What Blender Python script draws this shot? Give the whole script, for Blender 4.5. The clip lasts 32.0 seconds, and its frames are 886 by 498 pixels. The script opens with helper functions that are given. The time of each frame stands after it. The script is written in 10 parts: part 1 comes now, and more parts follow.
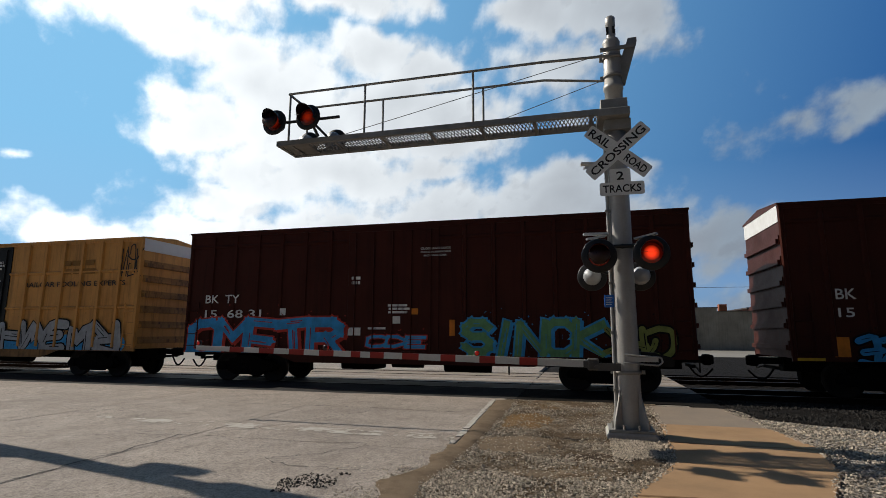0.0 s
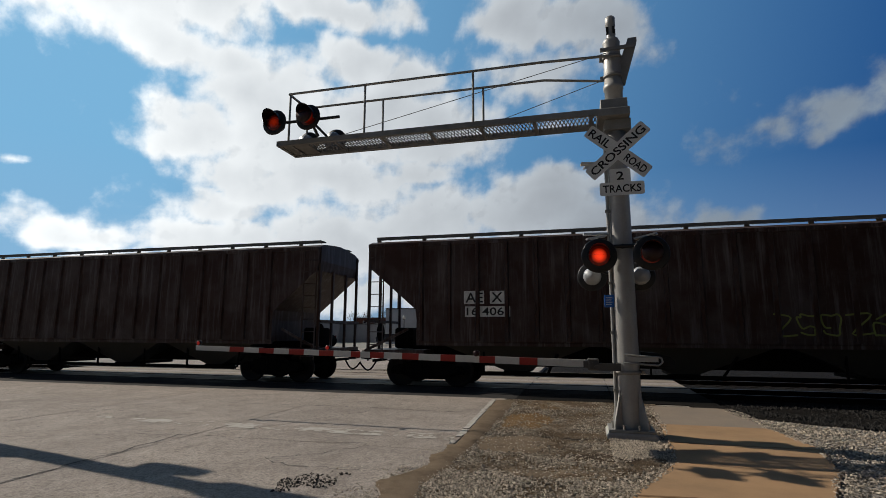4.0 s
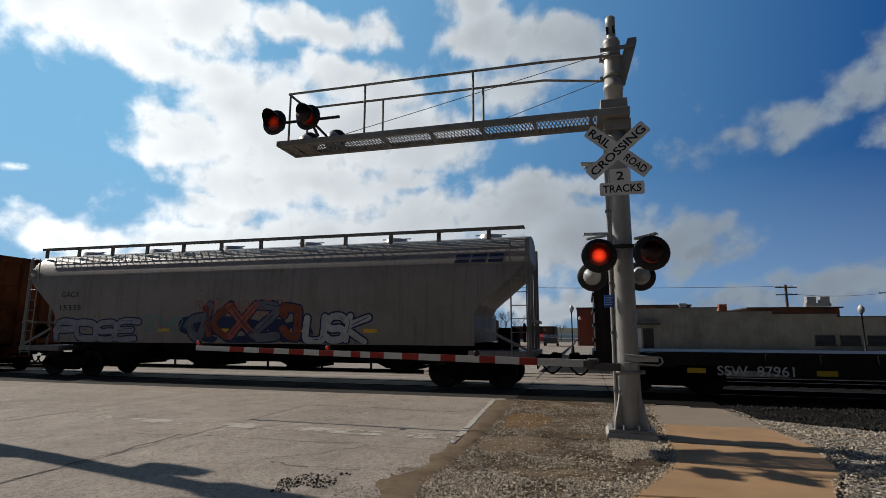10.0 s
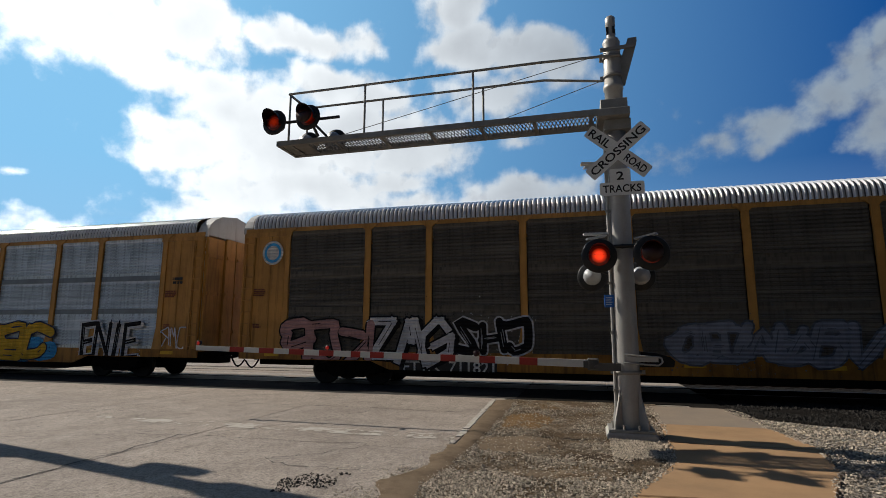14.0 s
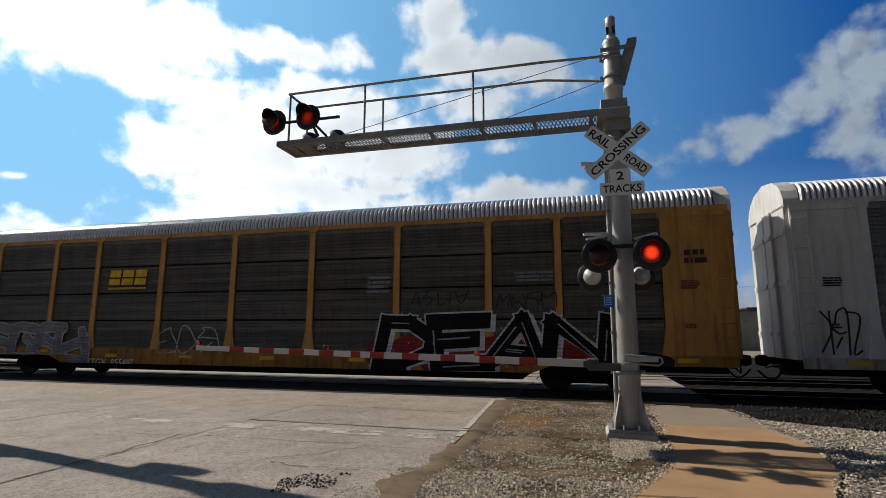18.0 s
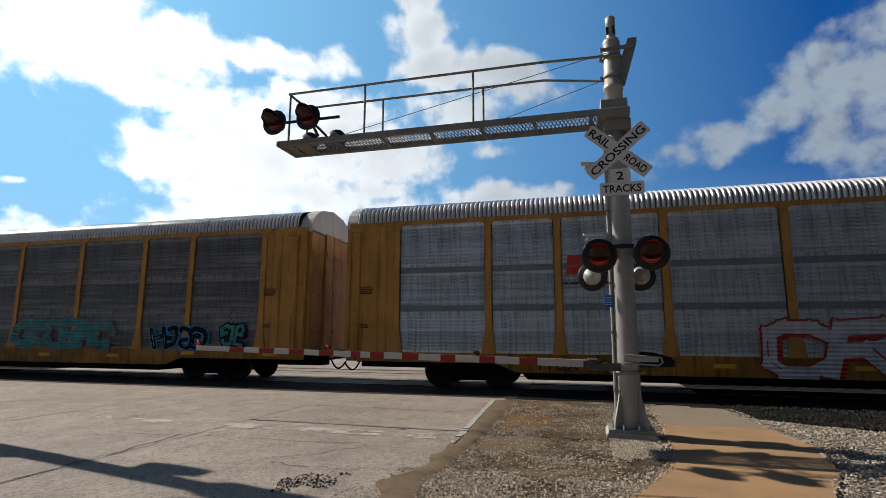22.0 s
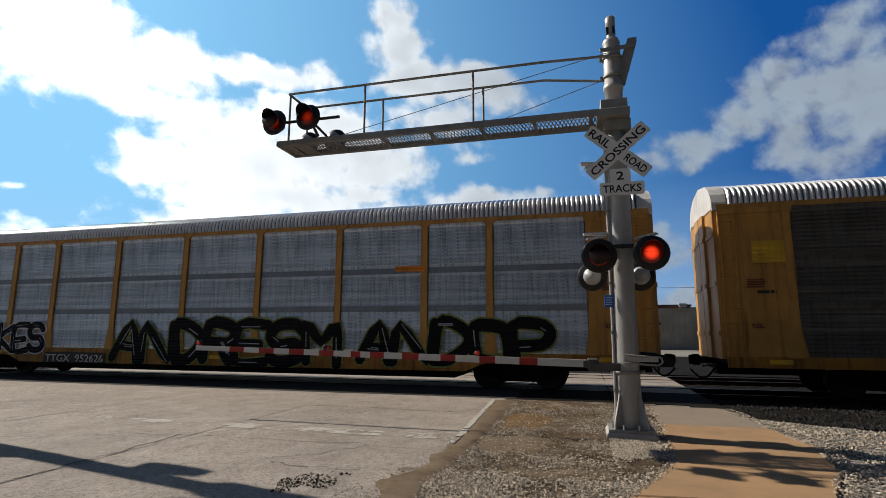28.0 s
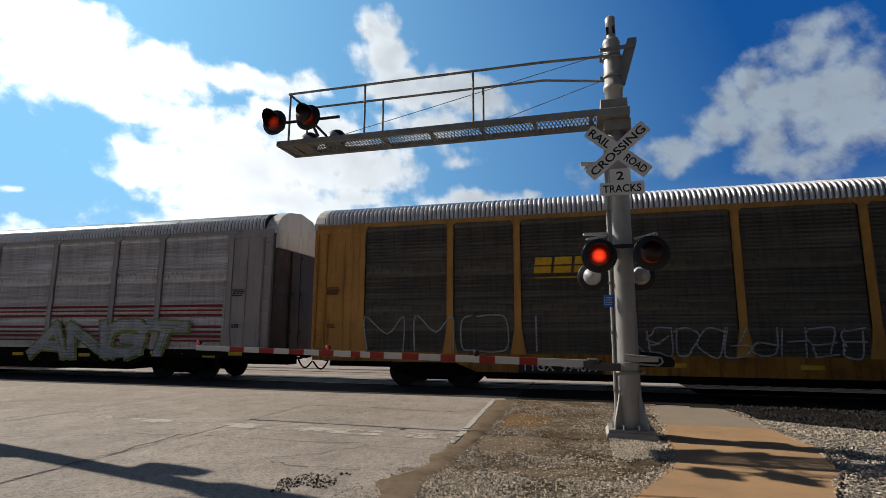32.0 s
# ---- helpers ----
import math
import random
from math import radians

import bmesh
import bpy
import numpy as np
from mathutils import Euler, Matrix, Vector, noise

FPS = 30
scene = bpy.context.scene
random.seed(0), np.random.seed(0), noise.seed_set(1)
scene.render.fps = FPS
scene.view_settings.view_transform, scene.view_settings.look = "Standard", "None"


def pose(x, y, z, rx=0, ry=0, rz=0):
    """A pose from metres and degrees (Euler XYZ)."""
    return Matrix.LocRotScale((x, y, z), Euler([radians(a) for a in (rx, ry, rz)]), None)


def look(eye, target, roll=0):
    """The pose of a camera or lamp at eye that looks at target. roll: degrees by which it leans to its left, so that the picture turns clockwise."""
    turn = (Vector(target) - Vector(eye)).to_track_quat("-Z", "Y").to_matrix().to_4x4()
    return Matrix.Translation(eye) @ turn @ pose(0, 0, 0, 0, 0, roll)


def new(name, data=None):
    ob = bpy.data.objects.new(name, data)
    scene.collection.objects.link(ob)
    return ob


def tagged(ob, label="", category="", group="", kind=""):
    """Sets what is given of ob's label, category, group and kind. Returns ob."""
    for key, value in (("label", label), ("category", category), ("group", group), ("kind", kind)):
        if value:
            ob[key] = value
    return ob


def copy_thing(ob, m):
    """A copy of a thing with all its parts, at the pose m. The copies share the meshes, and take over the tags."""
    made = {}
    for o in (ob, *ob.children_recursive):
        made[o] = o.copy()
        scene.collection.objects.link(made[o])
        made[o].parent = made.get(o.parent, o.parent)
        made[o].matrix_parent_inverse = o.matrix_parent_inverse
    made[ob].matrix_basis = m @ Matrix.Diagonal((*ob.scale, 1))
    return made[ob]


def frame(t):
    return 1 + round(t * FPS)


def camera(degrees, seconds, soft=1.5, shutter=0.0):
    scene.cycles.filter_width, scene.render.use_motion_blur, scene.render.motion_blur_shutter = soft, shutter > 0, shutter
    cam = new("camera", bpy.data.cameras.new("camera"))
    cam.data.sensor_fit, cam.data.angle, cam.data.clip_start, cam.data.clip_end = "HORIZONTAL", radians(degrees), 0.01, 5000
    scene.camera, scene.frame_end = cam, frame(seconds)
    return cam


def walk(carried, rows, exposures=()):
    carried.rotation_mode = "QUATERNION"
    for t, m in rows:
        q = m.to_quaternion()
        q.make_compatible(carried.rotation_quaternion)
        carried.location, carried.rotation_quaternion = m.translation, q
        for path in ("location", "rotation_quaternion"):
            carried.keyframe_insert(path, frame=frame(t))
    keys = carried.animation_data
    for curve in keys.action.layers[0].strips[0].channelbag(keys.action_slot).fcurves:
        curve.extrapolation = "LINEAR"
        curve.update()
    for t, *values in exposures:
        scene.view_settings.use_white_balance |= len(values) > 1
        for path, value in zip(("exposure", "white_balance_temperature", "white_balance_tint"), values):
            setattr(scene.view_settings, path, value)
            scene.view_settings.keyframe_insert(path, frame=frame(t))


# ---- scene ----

# ================= camera =================
cam = camera(80.54, 32.0, soft=0.75)
EYE = (0.0, 0.0, 1.58)
YAW, PITCH = radians(-15.02), radians(9.14)
AIM = (EYE[0] + math.sin(YAW) * math.cos(PITCH), EYE[1] + math.cos(YAW) * math.cos(PITCH), EYE[2] + math.sin(PITCH))
CAM_POSE = look(EYE, AIM, 0.21)

# ================= light =================
SUN_EL, SHADOW = radians(38.0), Vector((0.98, -0.2, 0)).normalized()
to_sun = Vector((-SHADOW.x * math.cos(SUN_EL), -SHADOW.y * math.cos(SUN_EL), math.sin(SUN_EL)))
sun_data = bpy.data.lights.new("sun", "SUN")
sun_data.energy, sun_data.angle, sun_data.color = 4.8, radians(0.5), (1.0, 0.93, 0.82)
sun = new("sun", sun_data)
sun.rotation_euler = to_sun.to_track_quat("Z", "Y").to_euler()
world = bpy.data.worlds.new("world")
scene.world = world
world.use_nodes = True
sky = world.node_tree.nodes.new("ShaderNodeTexSky")
sky.sky_type, sky.sun_disc = "NISHITA", False
sky.sun_elevation, sky.sun_rotation = SUN_EL, math.atan2(to_sun.x, to_sun.y)
sky.air_density, sky.dust_density, sky.ozone_density = 1.0, 1.0, 3.0
hue = world.node_tree.nodes.new("ShaderNodeMix")
hue.data_type, hue.blend_type = "RGBA", "MULTIPLY"
hue.inputs[0].default_value, hue.inputs[7].default_value = 1.0, (0.78, 0.86, 0.95, 1)
world.node_tree.links.new(sky.outputs[0], hue.inputs[6])
world.node_tree.links.new(hue.outputs[2], world.node_tree.nodes["Background"].inputs[0])
world.node_tree.nodes["Background"].inputs[1].default_value = 0.039
scene.view_settings.exposure = 0.0

# ================= materials =================
def node_mat(name):
    m = bpy.data.materials.new(name)
    m.use_nodes = True
    return m, m.node_tree.nodes, m.node_tree.links, m.node_tree.nodes["Principled BSDF"]


def mixed(nt, fac, a, b, mode="MIX"):
    n = nt.nodes.new("ShaderNodeMix")
    n.data_type, n.blend_type = "RGBA", mode
    for sock, val in ((n.inputs[0], fac), (n.inputs[6], a), (n.inputs[7], b)):
        if isinstance(val, bpy.types.NodeSocket):
            nt.links.new(val, sock)
        elif isinstance(val, (int, float)):
            sock.default_value = val
        else:
            sock.default_value = (*val[:3], 1)
    return n.outputs[2]


def ramped(nt, value, lo, hi, a=0.0, b=1.0):
    n = nt.nodes.new("ShaderNodeMapRange")
    nt.links.new(value, n.inputs[0])
    for i, v in ((1, lo), (2, hi), (3, a), (4, b)):
        n.inputs[i].default_value = v
    return n.outputs[0]


def noisy(nt, vec, scale, detail=4.0, rough=0.6, stretch=None):
    if stretch:
        mp = nt.nodes.new("ShaderNodeMapping")
        mp.inputs["Scale"].default_value = stretch
        nt.links.new(vec, mp.inputs[0])
        vec = mp.outputs[0]
    n = nt.nodes.new("ShaderNodeTexNoise")
    n.inputs["Scale"].default_value, n.inputs["Detail"].default_value, n.inputs["Roughness"].default_value = scale, detail, rough
    nt.links.new(vec, n.inputs["Vector"])
    return n.outputs["Fac"]


def weathered(name, base, rough=0.6, metal=0.0, grime=(0.05, 0.04, 0.03), amount=0.5, scale=1.2, bump=0.15, streaks=0.0, fine=35.0, waves=0.0, spec=0.3):
    """Painted or bare surface with blotches, vertical streaks and grain; waves: pitch of a horizontal corrugation."""
    m, nodes, links, bsdf = node_mat(name)
    nt = m.node_tree
    co = nodes.new("ShaderNodeTexCoord").outputs["Object"]
    big = noisy(nt, co, scale, 6.0, 0.65)
    small = noisy(nt, co, fine, 3.0, 0.6)
    col = mixed(nt, ramped(nt, big, 0.42, 0.75, 0.0, amount), base, grime)
    col = mixed(nt, ramped(nt, small, 0.3, 0.7, 0.0, 0.35), col, [c * 0.72 for c in base])
    if streaks:
        st = noisy(nt, co, 3.0, 5.0, 0.7, (2.2, 2.2, 0.12))
        col = mixed(nt, ramped(nt, st, 0.5, 0.72, 0.0, streaks), col, grime)
    links.new(col, bsdf.inputs["Base Color"])
    bsdf.inputs["Metallic"].default_value = metal
    bsdf.inputs["Specular IOR Level"].default_value = spec
    links.new(ramped(nt, big, 0.3, 0.8, max(0.05, rough - 0.12), min(1, rough + 0.15)), bsdf.inputs["Roughness"])
    height = small
    if waves:
        w = nodes.new("ShaderNodeTexWave")
        w.wave_type, w.bands_direction = "BANDS", "Z"
        w.inputs["Scale"].default_value = 0.314 / waves
        w.inputs["Distortion"].default_value = 0.0
        links.new(co, w.inputs["Vector"])
        add = nodes.new("ShaderNodeMath")
        add.operation = "MULTIPLY_ADD"
        links.new(w.outputs["Fac"], add.inputs[0])
        add.inputs[1].default_value = 2.5
        links.new(small, add.inputs[2])
        height = add.outputs[0]
    b = nodes.new("ShaderNodeBump")
    b.inputs["Strength"].default_value, b.inputs["Distance"].default_value = bump, 0.02
    links.new(height, b.inputs["Height"])
    links.new(b.outputs[0], bsdf.inputs["Normal"])
    return m


def glowing(name, colour, strength):
    m, nodes, links, bsdf = node_mat(name)
    bsdf.inputs["Base Color"].default_value = (*[c * 0.12 for c in colour], 1)
    bsdf.inputs["Emission Color"].default_value = (*colour, 1)
    nt = m.node_tree
    co = nodes.new("ShaderNodeTexCoord").outputs["Object"]
    flat = nodes.new("ShaderNodeMapping")
    flat.inputs["Scale"].default_value = (1, 0, 1)
    links.new(co, flat.inputs[0])
    far = nodes.new("ShaderNodeVectorMath")
    far.operation = "LENGTH"
    links.new(flat.outputs[0], far.inputs[0])
    links.new(ramped(nt, far.outputs["Value"], 0.03, 0.125, strength, strength * 0.02), bsdf.inputs["Emission Strength"])
    bsdf.inputs["Roughness"].default_value = 0.25
    return m


GALV = weathered("galvanised_steel", (0.42, 0.41, 0.39), 0.5, 0.35, (0.2, 0.18, 0.16), 0.5, 1.5, 0.06, 0.25)
GALV_DARK = weathered("dull_galvanised_steel", (0.3, 0.29, 0.27), 0.55, 0.4, (0.1, 0.08, 0.06), 0.5, 2.0, 0.08)
BLACK_PAINT = weathered("black_paint", (0.015, 0.015, 0.016), 0.45, 0.0, (0.05, 0.045, 0.04), 0.4, 3.0, 0.05)
SIGN_WHITE = weathered("sign_white", (0.75, 0.75, 0.73), 0.4, 0.0, (0.45, 0.43, 0.4), 0.3, 3.0, 0.02)
SIGN_BLACK = weathered("sign_black", (0.02, 0.02, 0.02), 0.5)
RED_TAPE = weathered("red_reflective_tape", (0.3, 0.022, 0.014), 0.4, 0.0, (0.3, 0.05, 0.03), 0.4, 4.0)
ARM_WHITE = weathered("gate_arm_white", (0.58, 0.57, 0.54), 0.45, 0.0, (0.4, 0.37, 0.33), 0.35, 3.0)
BLUE_SIGN = weathered("blue_sign", (0.03, 0.16, 0.55), 0.4)
LAMP_RED = glowing("lit_red_lens", (1.0, 0.045, 0.01), 1.4)
LAMP_RED_DIM = glowing("unlit_red_lens", (1.0, 0.05, 0.01), 0.03)
LAMP_RED_MID = glowing("faint_red_lens", (1.0, 0.05, 0.01), 0.2)
LAMP_RED_SMALL = glowing("small_red_lens", (1.0, 0.03, 0.015), 9.0)
STEEL_RAIL = weathered("worn_rail_steel", (0.22, 0.2, 0.18), 0.45, 0.8, (0.16, 0.08, 0.04), 0.5, 4.0)
RAIL_RUST = weathered("rusty_rail_web", (0.022, 0.014, 0.01), 0.95, 0.0, (0.035, 0.02, 0.012), 0.5, 4.0, spec=0.05)
TIE = weathered("creosoted_timber_tie", (0.014, 0.011, 0.009), 0.95, 0.0, (0.02, 0.016, 0.013), spec=0.05)
CONCRETE = weathered("concrete", (0.42, 0.4, 0.37), 0.85, 0.0, (0.25, 0.23, 0.2), 0.5, 0.8, 0.3)


# Asphalt before the rails, darkened to hold the train's shade.
SHADE_ASPHALT = weathered("shade_dark_asphalt", (0.045, 0.042, 0.04), 0.95, 0.0, (0.025, 0.023, 0.022), 0.6, 1.2, 0.3, fine=60, spec=0.1)


# The train's shade is put into this near-black asphalt colour.
SHADE_TAR = weathered("shade_black_asphalt", (0.012, 0.011, 0.01), 0.95, 0.0, (0.02, 0.018, 0.015), 0.6, 1.2, 0.3, fine=60, spec=0.05)


def road_mat():
    """Worn concrete paving: slabs' tone, grain, cracks and tar lines."""
    m, nodes, links, bsdf = node_mat("worn_pavement")
    nt = m.node_tree
    co = nodes.new("ShaderNodeTexCoord").outputs["Object"]
    big = noisy(nt, co, 0.35, 6.0, 0.6)
    mid = noisy(nt, co, 1.6, 9.0, 0.78)
    fine = noisy(nt, co, 42.0, 5.0, 0.8)
    col = mixed(nt, ramped(nt, big, 0.35, 0.68), (0.435, 0.368, 0.312), (0.3, 0.252, 0.215))
    col = mixed(nt, ramped(nt, mid, 0.5, 0.68, 0.0, 0.65), col, (0.18, 0.15, 0.12))
    col = mixed(nt, ramped(nt, mid, 0.46, 0.34, 0.0, 0.5), col, (0.5, 0.44, 0.36))
    pits = noisy(nt, co, 13.0, 7.0, 0.85)
    col = mixed(nt, ramped(nt, pits, 0.5, 0.62, 0.0, 0.75), col, (0.1, 0.085, 0.07))
    scuff = noisy(nt, co, 3.2, 8.0, 0.75, (1.0, 0.35, 1.0))
    col = mixed(nt, ramped(nt, scuff, 0.54, 0.66, 0.0, 0.5), col, (0.17, 0.142, 0.118))
    col = mixed(nt, ramped(nt, scuff, 0.45, 0.34, 0.0, 0.5), col, (0.52, 0.45, 0.385))
    col = mixed(nt, ramped(nt, fine, 0.44, 0.62, 0.0, 0.75), col, (0.12, 0.1, 0.085))
    links.new(col, bsdf.inputs["Base Color"])
    bsdf.inputs["Roughness"].default_value = 0.85
    bsdf.inputs["Specular IOR Level"].default_value = 0.25
    b = nodes.new("ShaderNodeBump")
    b.inputs["Strength"].default_value, b.inputs["Distance"].default_value = 0.6, 0.012
    links.new(fine, b.inputs["Height"])
    links.new(b.outputs[0], bsdf.inputs["Normal"])
    return m


def gravel_mat(name, light, dark, dirt, cover=0.5, rust=None):
    """Patches of small stones on trodden dirt; cover: how much of the ground the dirt takes."""
    m, nodes, links, bsdf = node_mat(name)
    nt = m.node_tree
    co = nodes.new("ShaderNodeTexCoord").outputs["Object"]
    v = nodes.new("ShaderNodeTexVoronoi")
    v.inputs["Scale"].default_value = 38.0
    links.new(co, v.inputs["Vector"])
    shade = nodes.new("ShaderNodeSeparateColor")
    links.new(v.outputs["Color"], shade.inputs[0])
    stones_col = mixed(nt, ramped(nt, shade.outputs[0], 0.15, 0.85), dark, light)
    grit = noisy(nt, co, 28.0, 6.0, 0.8)
    soil_col = mixed(nt, ramped(nt, grit, 0.42, 0.62), [c * 0.45 for c in dirt], [c * 1.5 for c in dirt])
    blot = noisy(nt, co, 0.8, 5.0, 0.65)
    soil_col = mixed(nt, ramped(nt, blot, 0.45, 0.65, 0.0, 0.7), soil_col, [c * 0.45 for c in dirt])
    if rust:
        spot = noisy(nt, co, 0.55, 3.0, 0.5)
        soil_col = mixed(nt, ramped(nt, spot, 0.55, 0.72, 0.0, 0.7), soil_col, rust)
    patch = noisy(nt, co, 1.3, 9.0, 0.72)
    col = mixed(nt, ramped(nt, patch, cover - 0.1, cover + 0.06), soil_col, stones_col)
    links.new(col, bsdf.inputs["Base Color"])
    bsdf.inputs["Roughness"].default_value = 0.95
    bsdf.inputs["Specular IOR Level"].default_value = 0.1
    b = nodes.new("ShaderNodeBump")
    b.invert = True
    b.inputs["Strength"].default_value, b.inputs["Distance"].default_value = 0.8, 0.025
    links.new(v.outputs["Distance"], b.inputs["Height"])
    b2 = nodes.new("ShaderNodeBump")
    b2.inputs["Strength"].default_value, b2.inputs["Distance"].default_value = 0.7, 0.04
    links.new(grit, b2.inputs["Height"])
    links.new(b.outputs[0], b2.inputs["Normal"])
    links.new(b2.outputs[0], bsdf.inputs["Normal"])
    return m


ROAD = road_mat()
DIRT = weathered("trodden_gritty_dirt", (0.21, 0.155, 0.105), 0.95, 0.0, (0.09, 0.064, 0.042), 0.85, 2.6, 0.9, fine=75, spec=0.05)
RUSTY_DIRT = weathered("rust_stained_dirt", (0.2, 0.118, 0.052), 0.95, 0.0, (0.12, 0.08, 0.045), 1.0, 2.8, 0.9, fine=75, spec=0.05)
DAMP_DIRT = weathered("dark_damp_dirt", (0.05, 0.034, 0.022), 0.95, 0.0, (0.1, 0.07, 0.045), 1.0, 2.2, 0.5, fine=55, spec=0.05)
GRAVEL = gravel_mat("gravel", (0.4, 0.335, 0.26), (0.06, 0.048, 0.036), (0.135, 0.092, 0.055), 0.54, (0.19, 0.11, 0.04))
BALLAST = gravel_mat("ballast", (0.4, 0.36, 0.31), (0.08, 0.07, 0.06), (0.17, 0.13, 0.095), 0.44)
# Shade along the train is put into this near-black stone colour.
SHADE_BALLAST = gravel_mat("shade_black_ballast", (0.022, 0.019, 0.016), (0.006, 0.005, 0.005), (0.01, 0.008, 0.007), 0.45)
WALK = weathered("tan_concrete_walk", (0.37, 0.225, 0.115), 0.9, 0.0, (0.2, 0.13, 0.075), 0.8, 0.9, 0.2, fine=70)
EARTH = weathered("dry_earth_and_asphalt", (0.25, 0.23, 0.2), 0.95, 0.0, (0.14, 0.13, 0.1), 0.6, 0.15, 0.2)


# ================= mesh helpers =================
class Shape:
    """Collects vertices and faces for one mesh."""

    def __init__(self):
        self.v, self.f, self.smooth = [], [], []

    def add(self, verts, faces, smooth=False):
        o = len(self.v)
        self.v += [tuple(a) for a in verts]
        self.f += [tuple(o + i for i in fc) for fc in faces]
        self.smooth += [smooth] * len(faces)
        return self

    def box(self, x0, x1, y0, y1, z0, z1, c=0.0):
        """A box; c: chamfer of all its edges along x, y and z."""
        if c <= 0:
            vs = [(x, y, z) for x in (x0, x1) for y in (y0, y1) for z in (z0, z1)]
            return self.add(vs, [(0, 1, 3, 2), (4, 6, 7, 5), (0, 4, 5, 1), (2, 3, 7, 6), (0, 2, 6, 4), (1, 5, 7, 3)])
        bm = bmesh.new()
        vs = [bm.verts.new((x, y, z)) for x in (x0, x1) for y in (y0, y1) for z in (z0, z1)]
        for fc in [(0, 1, 3, 2), (4, 6, 7, 5), (0, 4, 5, 1), (2, 3, 7, 6), (0, 2, 6, 4), (1, 5, 7, 3)]:
            bm.faces.new([vs[i] for i in fc])
        bmesh.ops.bevel(bm, geom=bm.edges[:], offset=c, segments=1, affect="EDGES")
        bm.verts.index_update()
        self.add([v.co[:] for v in bm.verts], [[v.index for v in f.verts] for f in bm.faces])
        bm.free()
        return self

    def tube(self, p0, p1, r0, r1=None, n=12, caps=True, smooth=True):
        """A round bar or cone from p0 to p1."""
        r1 = r0 if r1 is None else r1
        p0, p1 = Vector(p0), Vector(p1)
        d = (p1 - p0).normalized()
        a = d.orthogonal().normalized()
        b = d.cross(a)
        vs = []
        for p, r in ((p0, r0), (p1, r1)):
            vs += [p + (a * math.cos(2 * math.pi * i / n) + b * math.sin(2 * math.pi * i / n)) * r for i in range(n)]
        self.add(vs, [(i, (i + 1) % n, n + (i + 1) % n, n + i) for i in range(n)], smooth)
        if caps:
            self.add(vs, [tuple(range(n))[::-1], tuple(range(n, 2 * n))])
        return self

    def bar(self, p0, p1, w, h, up=(0, 0, 1)):
        """A rectangular bar from p0 to p1."""
        p0, p1 = Vector(p0), Vector(p1)
        d = (p1 - p0).normalized()
        s = d.cross(Vector(up))
        if s.length < 1e-4:
            s = d.cross(Vector((1, 0, 0)))
        s.normalize()
        u = s.cross(d)
        vs = [p + s * (w / 2 * i) + u * (h / 2 * j) for p in (p0, p1) for i, j in ((-1, -1), (1, -1), (1, 1), (-1, 1))]
        return self.add(vs, [(0, 1, 2, 3)[::-1], (4, 5, 6, 7), (0, 1, 5, 4), (1, 2, 6, 5), (2, 3, 7, 6), (3, 0, 4, 7)])

    def prism(self, outline, axis, a, b, smooth=False):
        """Extrudes a 2D outline along an axis (0, 1, 2) from a to b."""
        n = len(outline)
        def at(p, t):
            return {0: (t, p[0], p[1]), 1: (p[0], t, p[1]), 2: (p[0], p[1], t)}[axis]
        vs = [at(p, a) for p in outline] + [at(p, b) for p in outline]
        self.add(vs, [(i, (i + 1) % n, n + (i + 1) % n, n + i) for i in range(n)], smooth)
        return self.add(vs, [tuple(range(n))[::-1], tuple(range(n, 2 * n))])

    def lathe(self, profile, p0, axis, n=24, smooth=True):
        """Turns a profile of (along, radius) round an axis through p0."""
        p0, d = Vector(p0), Vector(axis).normalized()
        a = d.orthogonal().normalized()
        b = d.cross(a)
        vs = []
        for t, r in profile:
            vs += [p0 + d * t + (a * math.cos(2 * math.pi * i / n) + b * math.sin(2 * math.pi * i / n)) * r for i in range(n)]
        fs = []
        for k in range(len(profile) - 1):
            fs += [(k * n + i, k * n + (i + 1) % n, (k + 1) * n + (i + 1) % n, (k + 1) * n + i) for i in range(n)]
        return self.add(vs, fs, smooth)

    def mesh(self, name, material):
        m = bpy.data.meshes.new(name)
        m.from_pydata(self.v, [], self.f)
        bm = bmesh.new()
        bm.from_mesh(m)
        bmesh.ops.recalc_face_normals(bm, faces=bm.faces[:])
        bm.to_mesh(m)
        bm.free()
        m.polygons.foreach_set("use_smooth", self.smooth)
        m.materials.append(material)
        return m


def part(name, shape, material, parent, label="", at=None):
    """One mesh object under a thing or a part; shape may be a mesh that is shared."""
    data = shape if isinstance(shape, bpy.types.Mesh) else shape.mesh(name, material)
    ob = new(name, data)
    ob.parent = parent
    if at is not None:
        ob.location = at
    if label:
        ob["label"] = label
    return ob


def thing(name, label, category, at=(0, 0, 0), rz=0.0, group="", kind=""):
    ob = new(name)
    ob.location, ob.rotation_euler = at, (0, 0, radians(rz))
    return tagged(ob, label, category, group, kind)


def solid(name, shape, material, label, category, group="", kind=""):
    return tagged(new(name, shape.mesh(name, material)), label, category, group, kind)


def letters(text, size, bold=0.0, spacing=1.0):
    """The mesh of a word in the built-in font, flat in x and y, its origin at the left of the base line."""
    c = bpy.data.curves.new("letters", "FONT")
    c.body, c.size, c.offset, c.resolution_u, c.space_character = text, size, bold, 3, spacing
    ob = bpy.data.objects.new("letters", c)
    m = bpy.data.meshes.new_from_object(ob)
    bpy.data.objects.remove(ob)
    bpy.data.curves.remove(c)
    return m


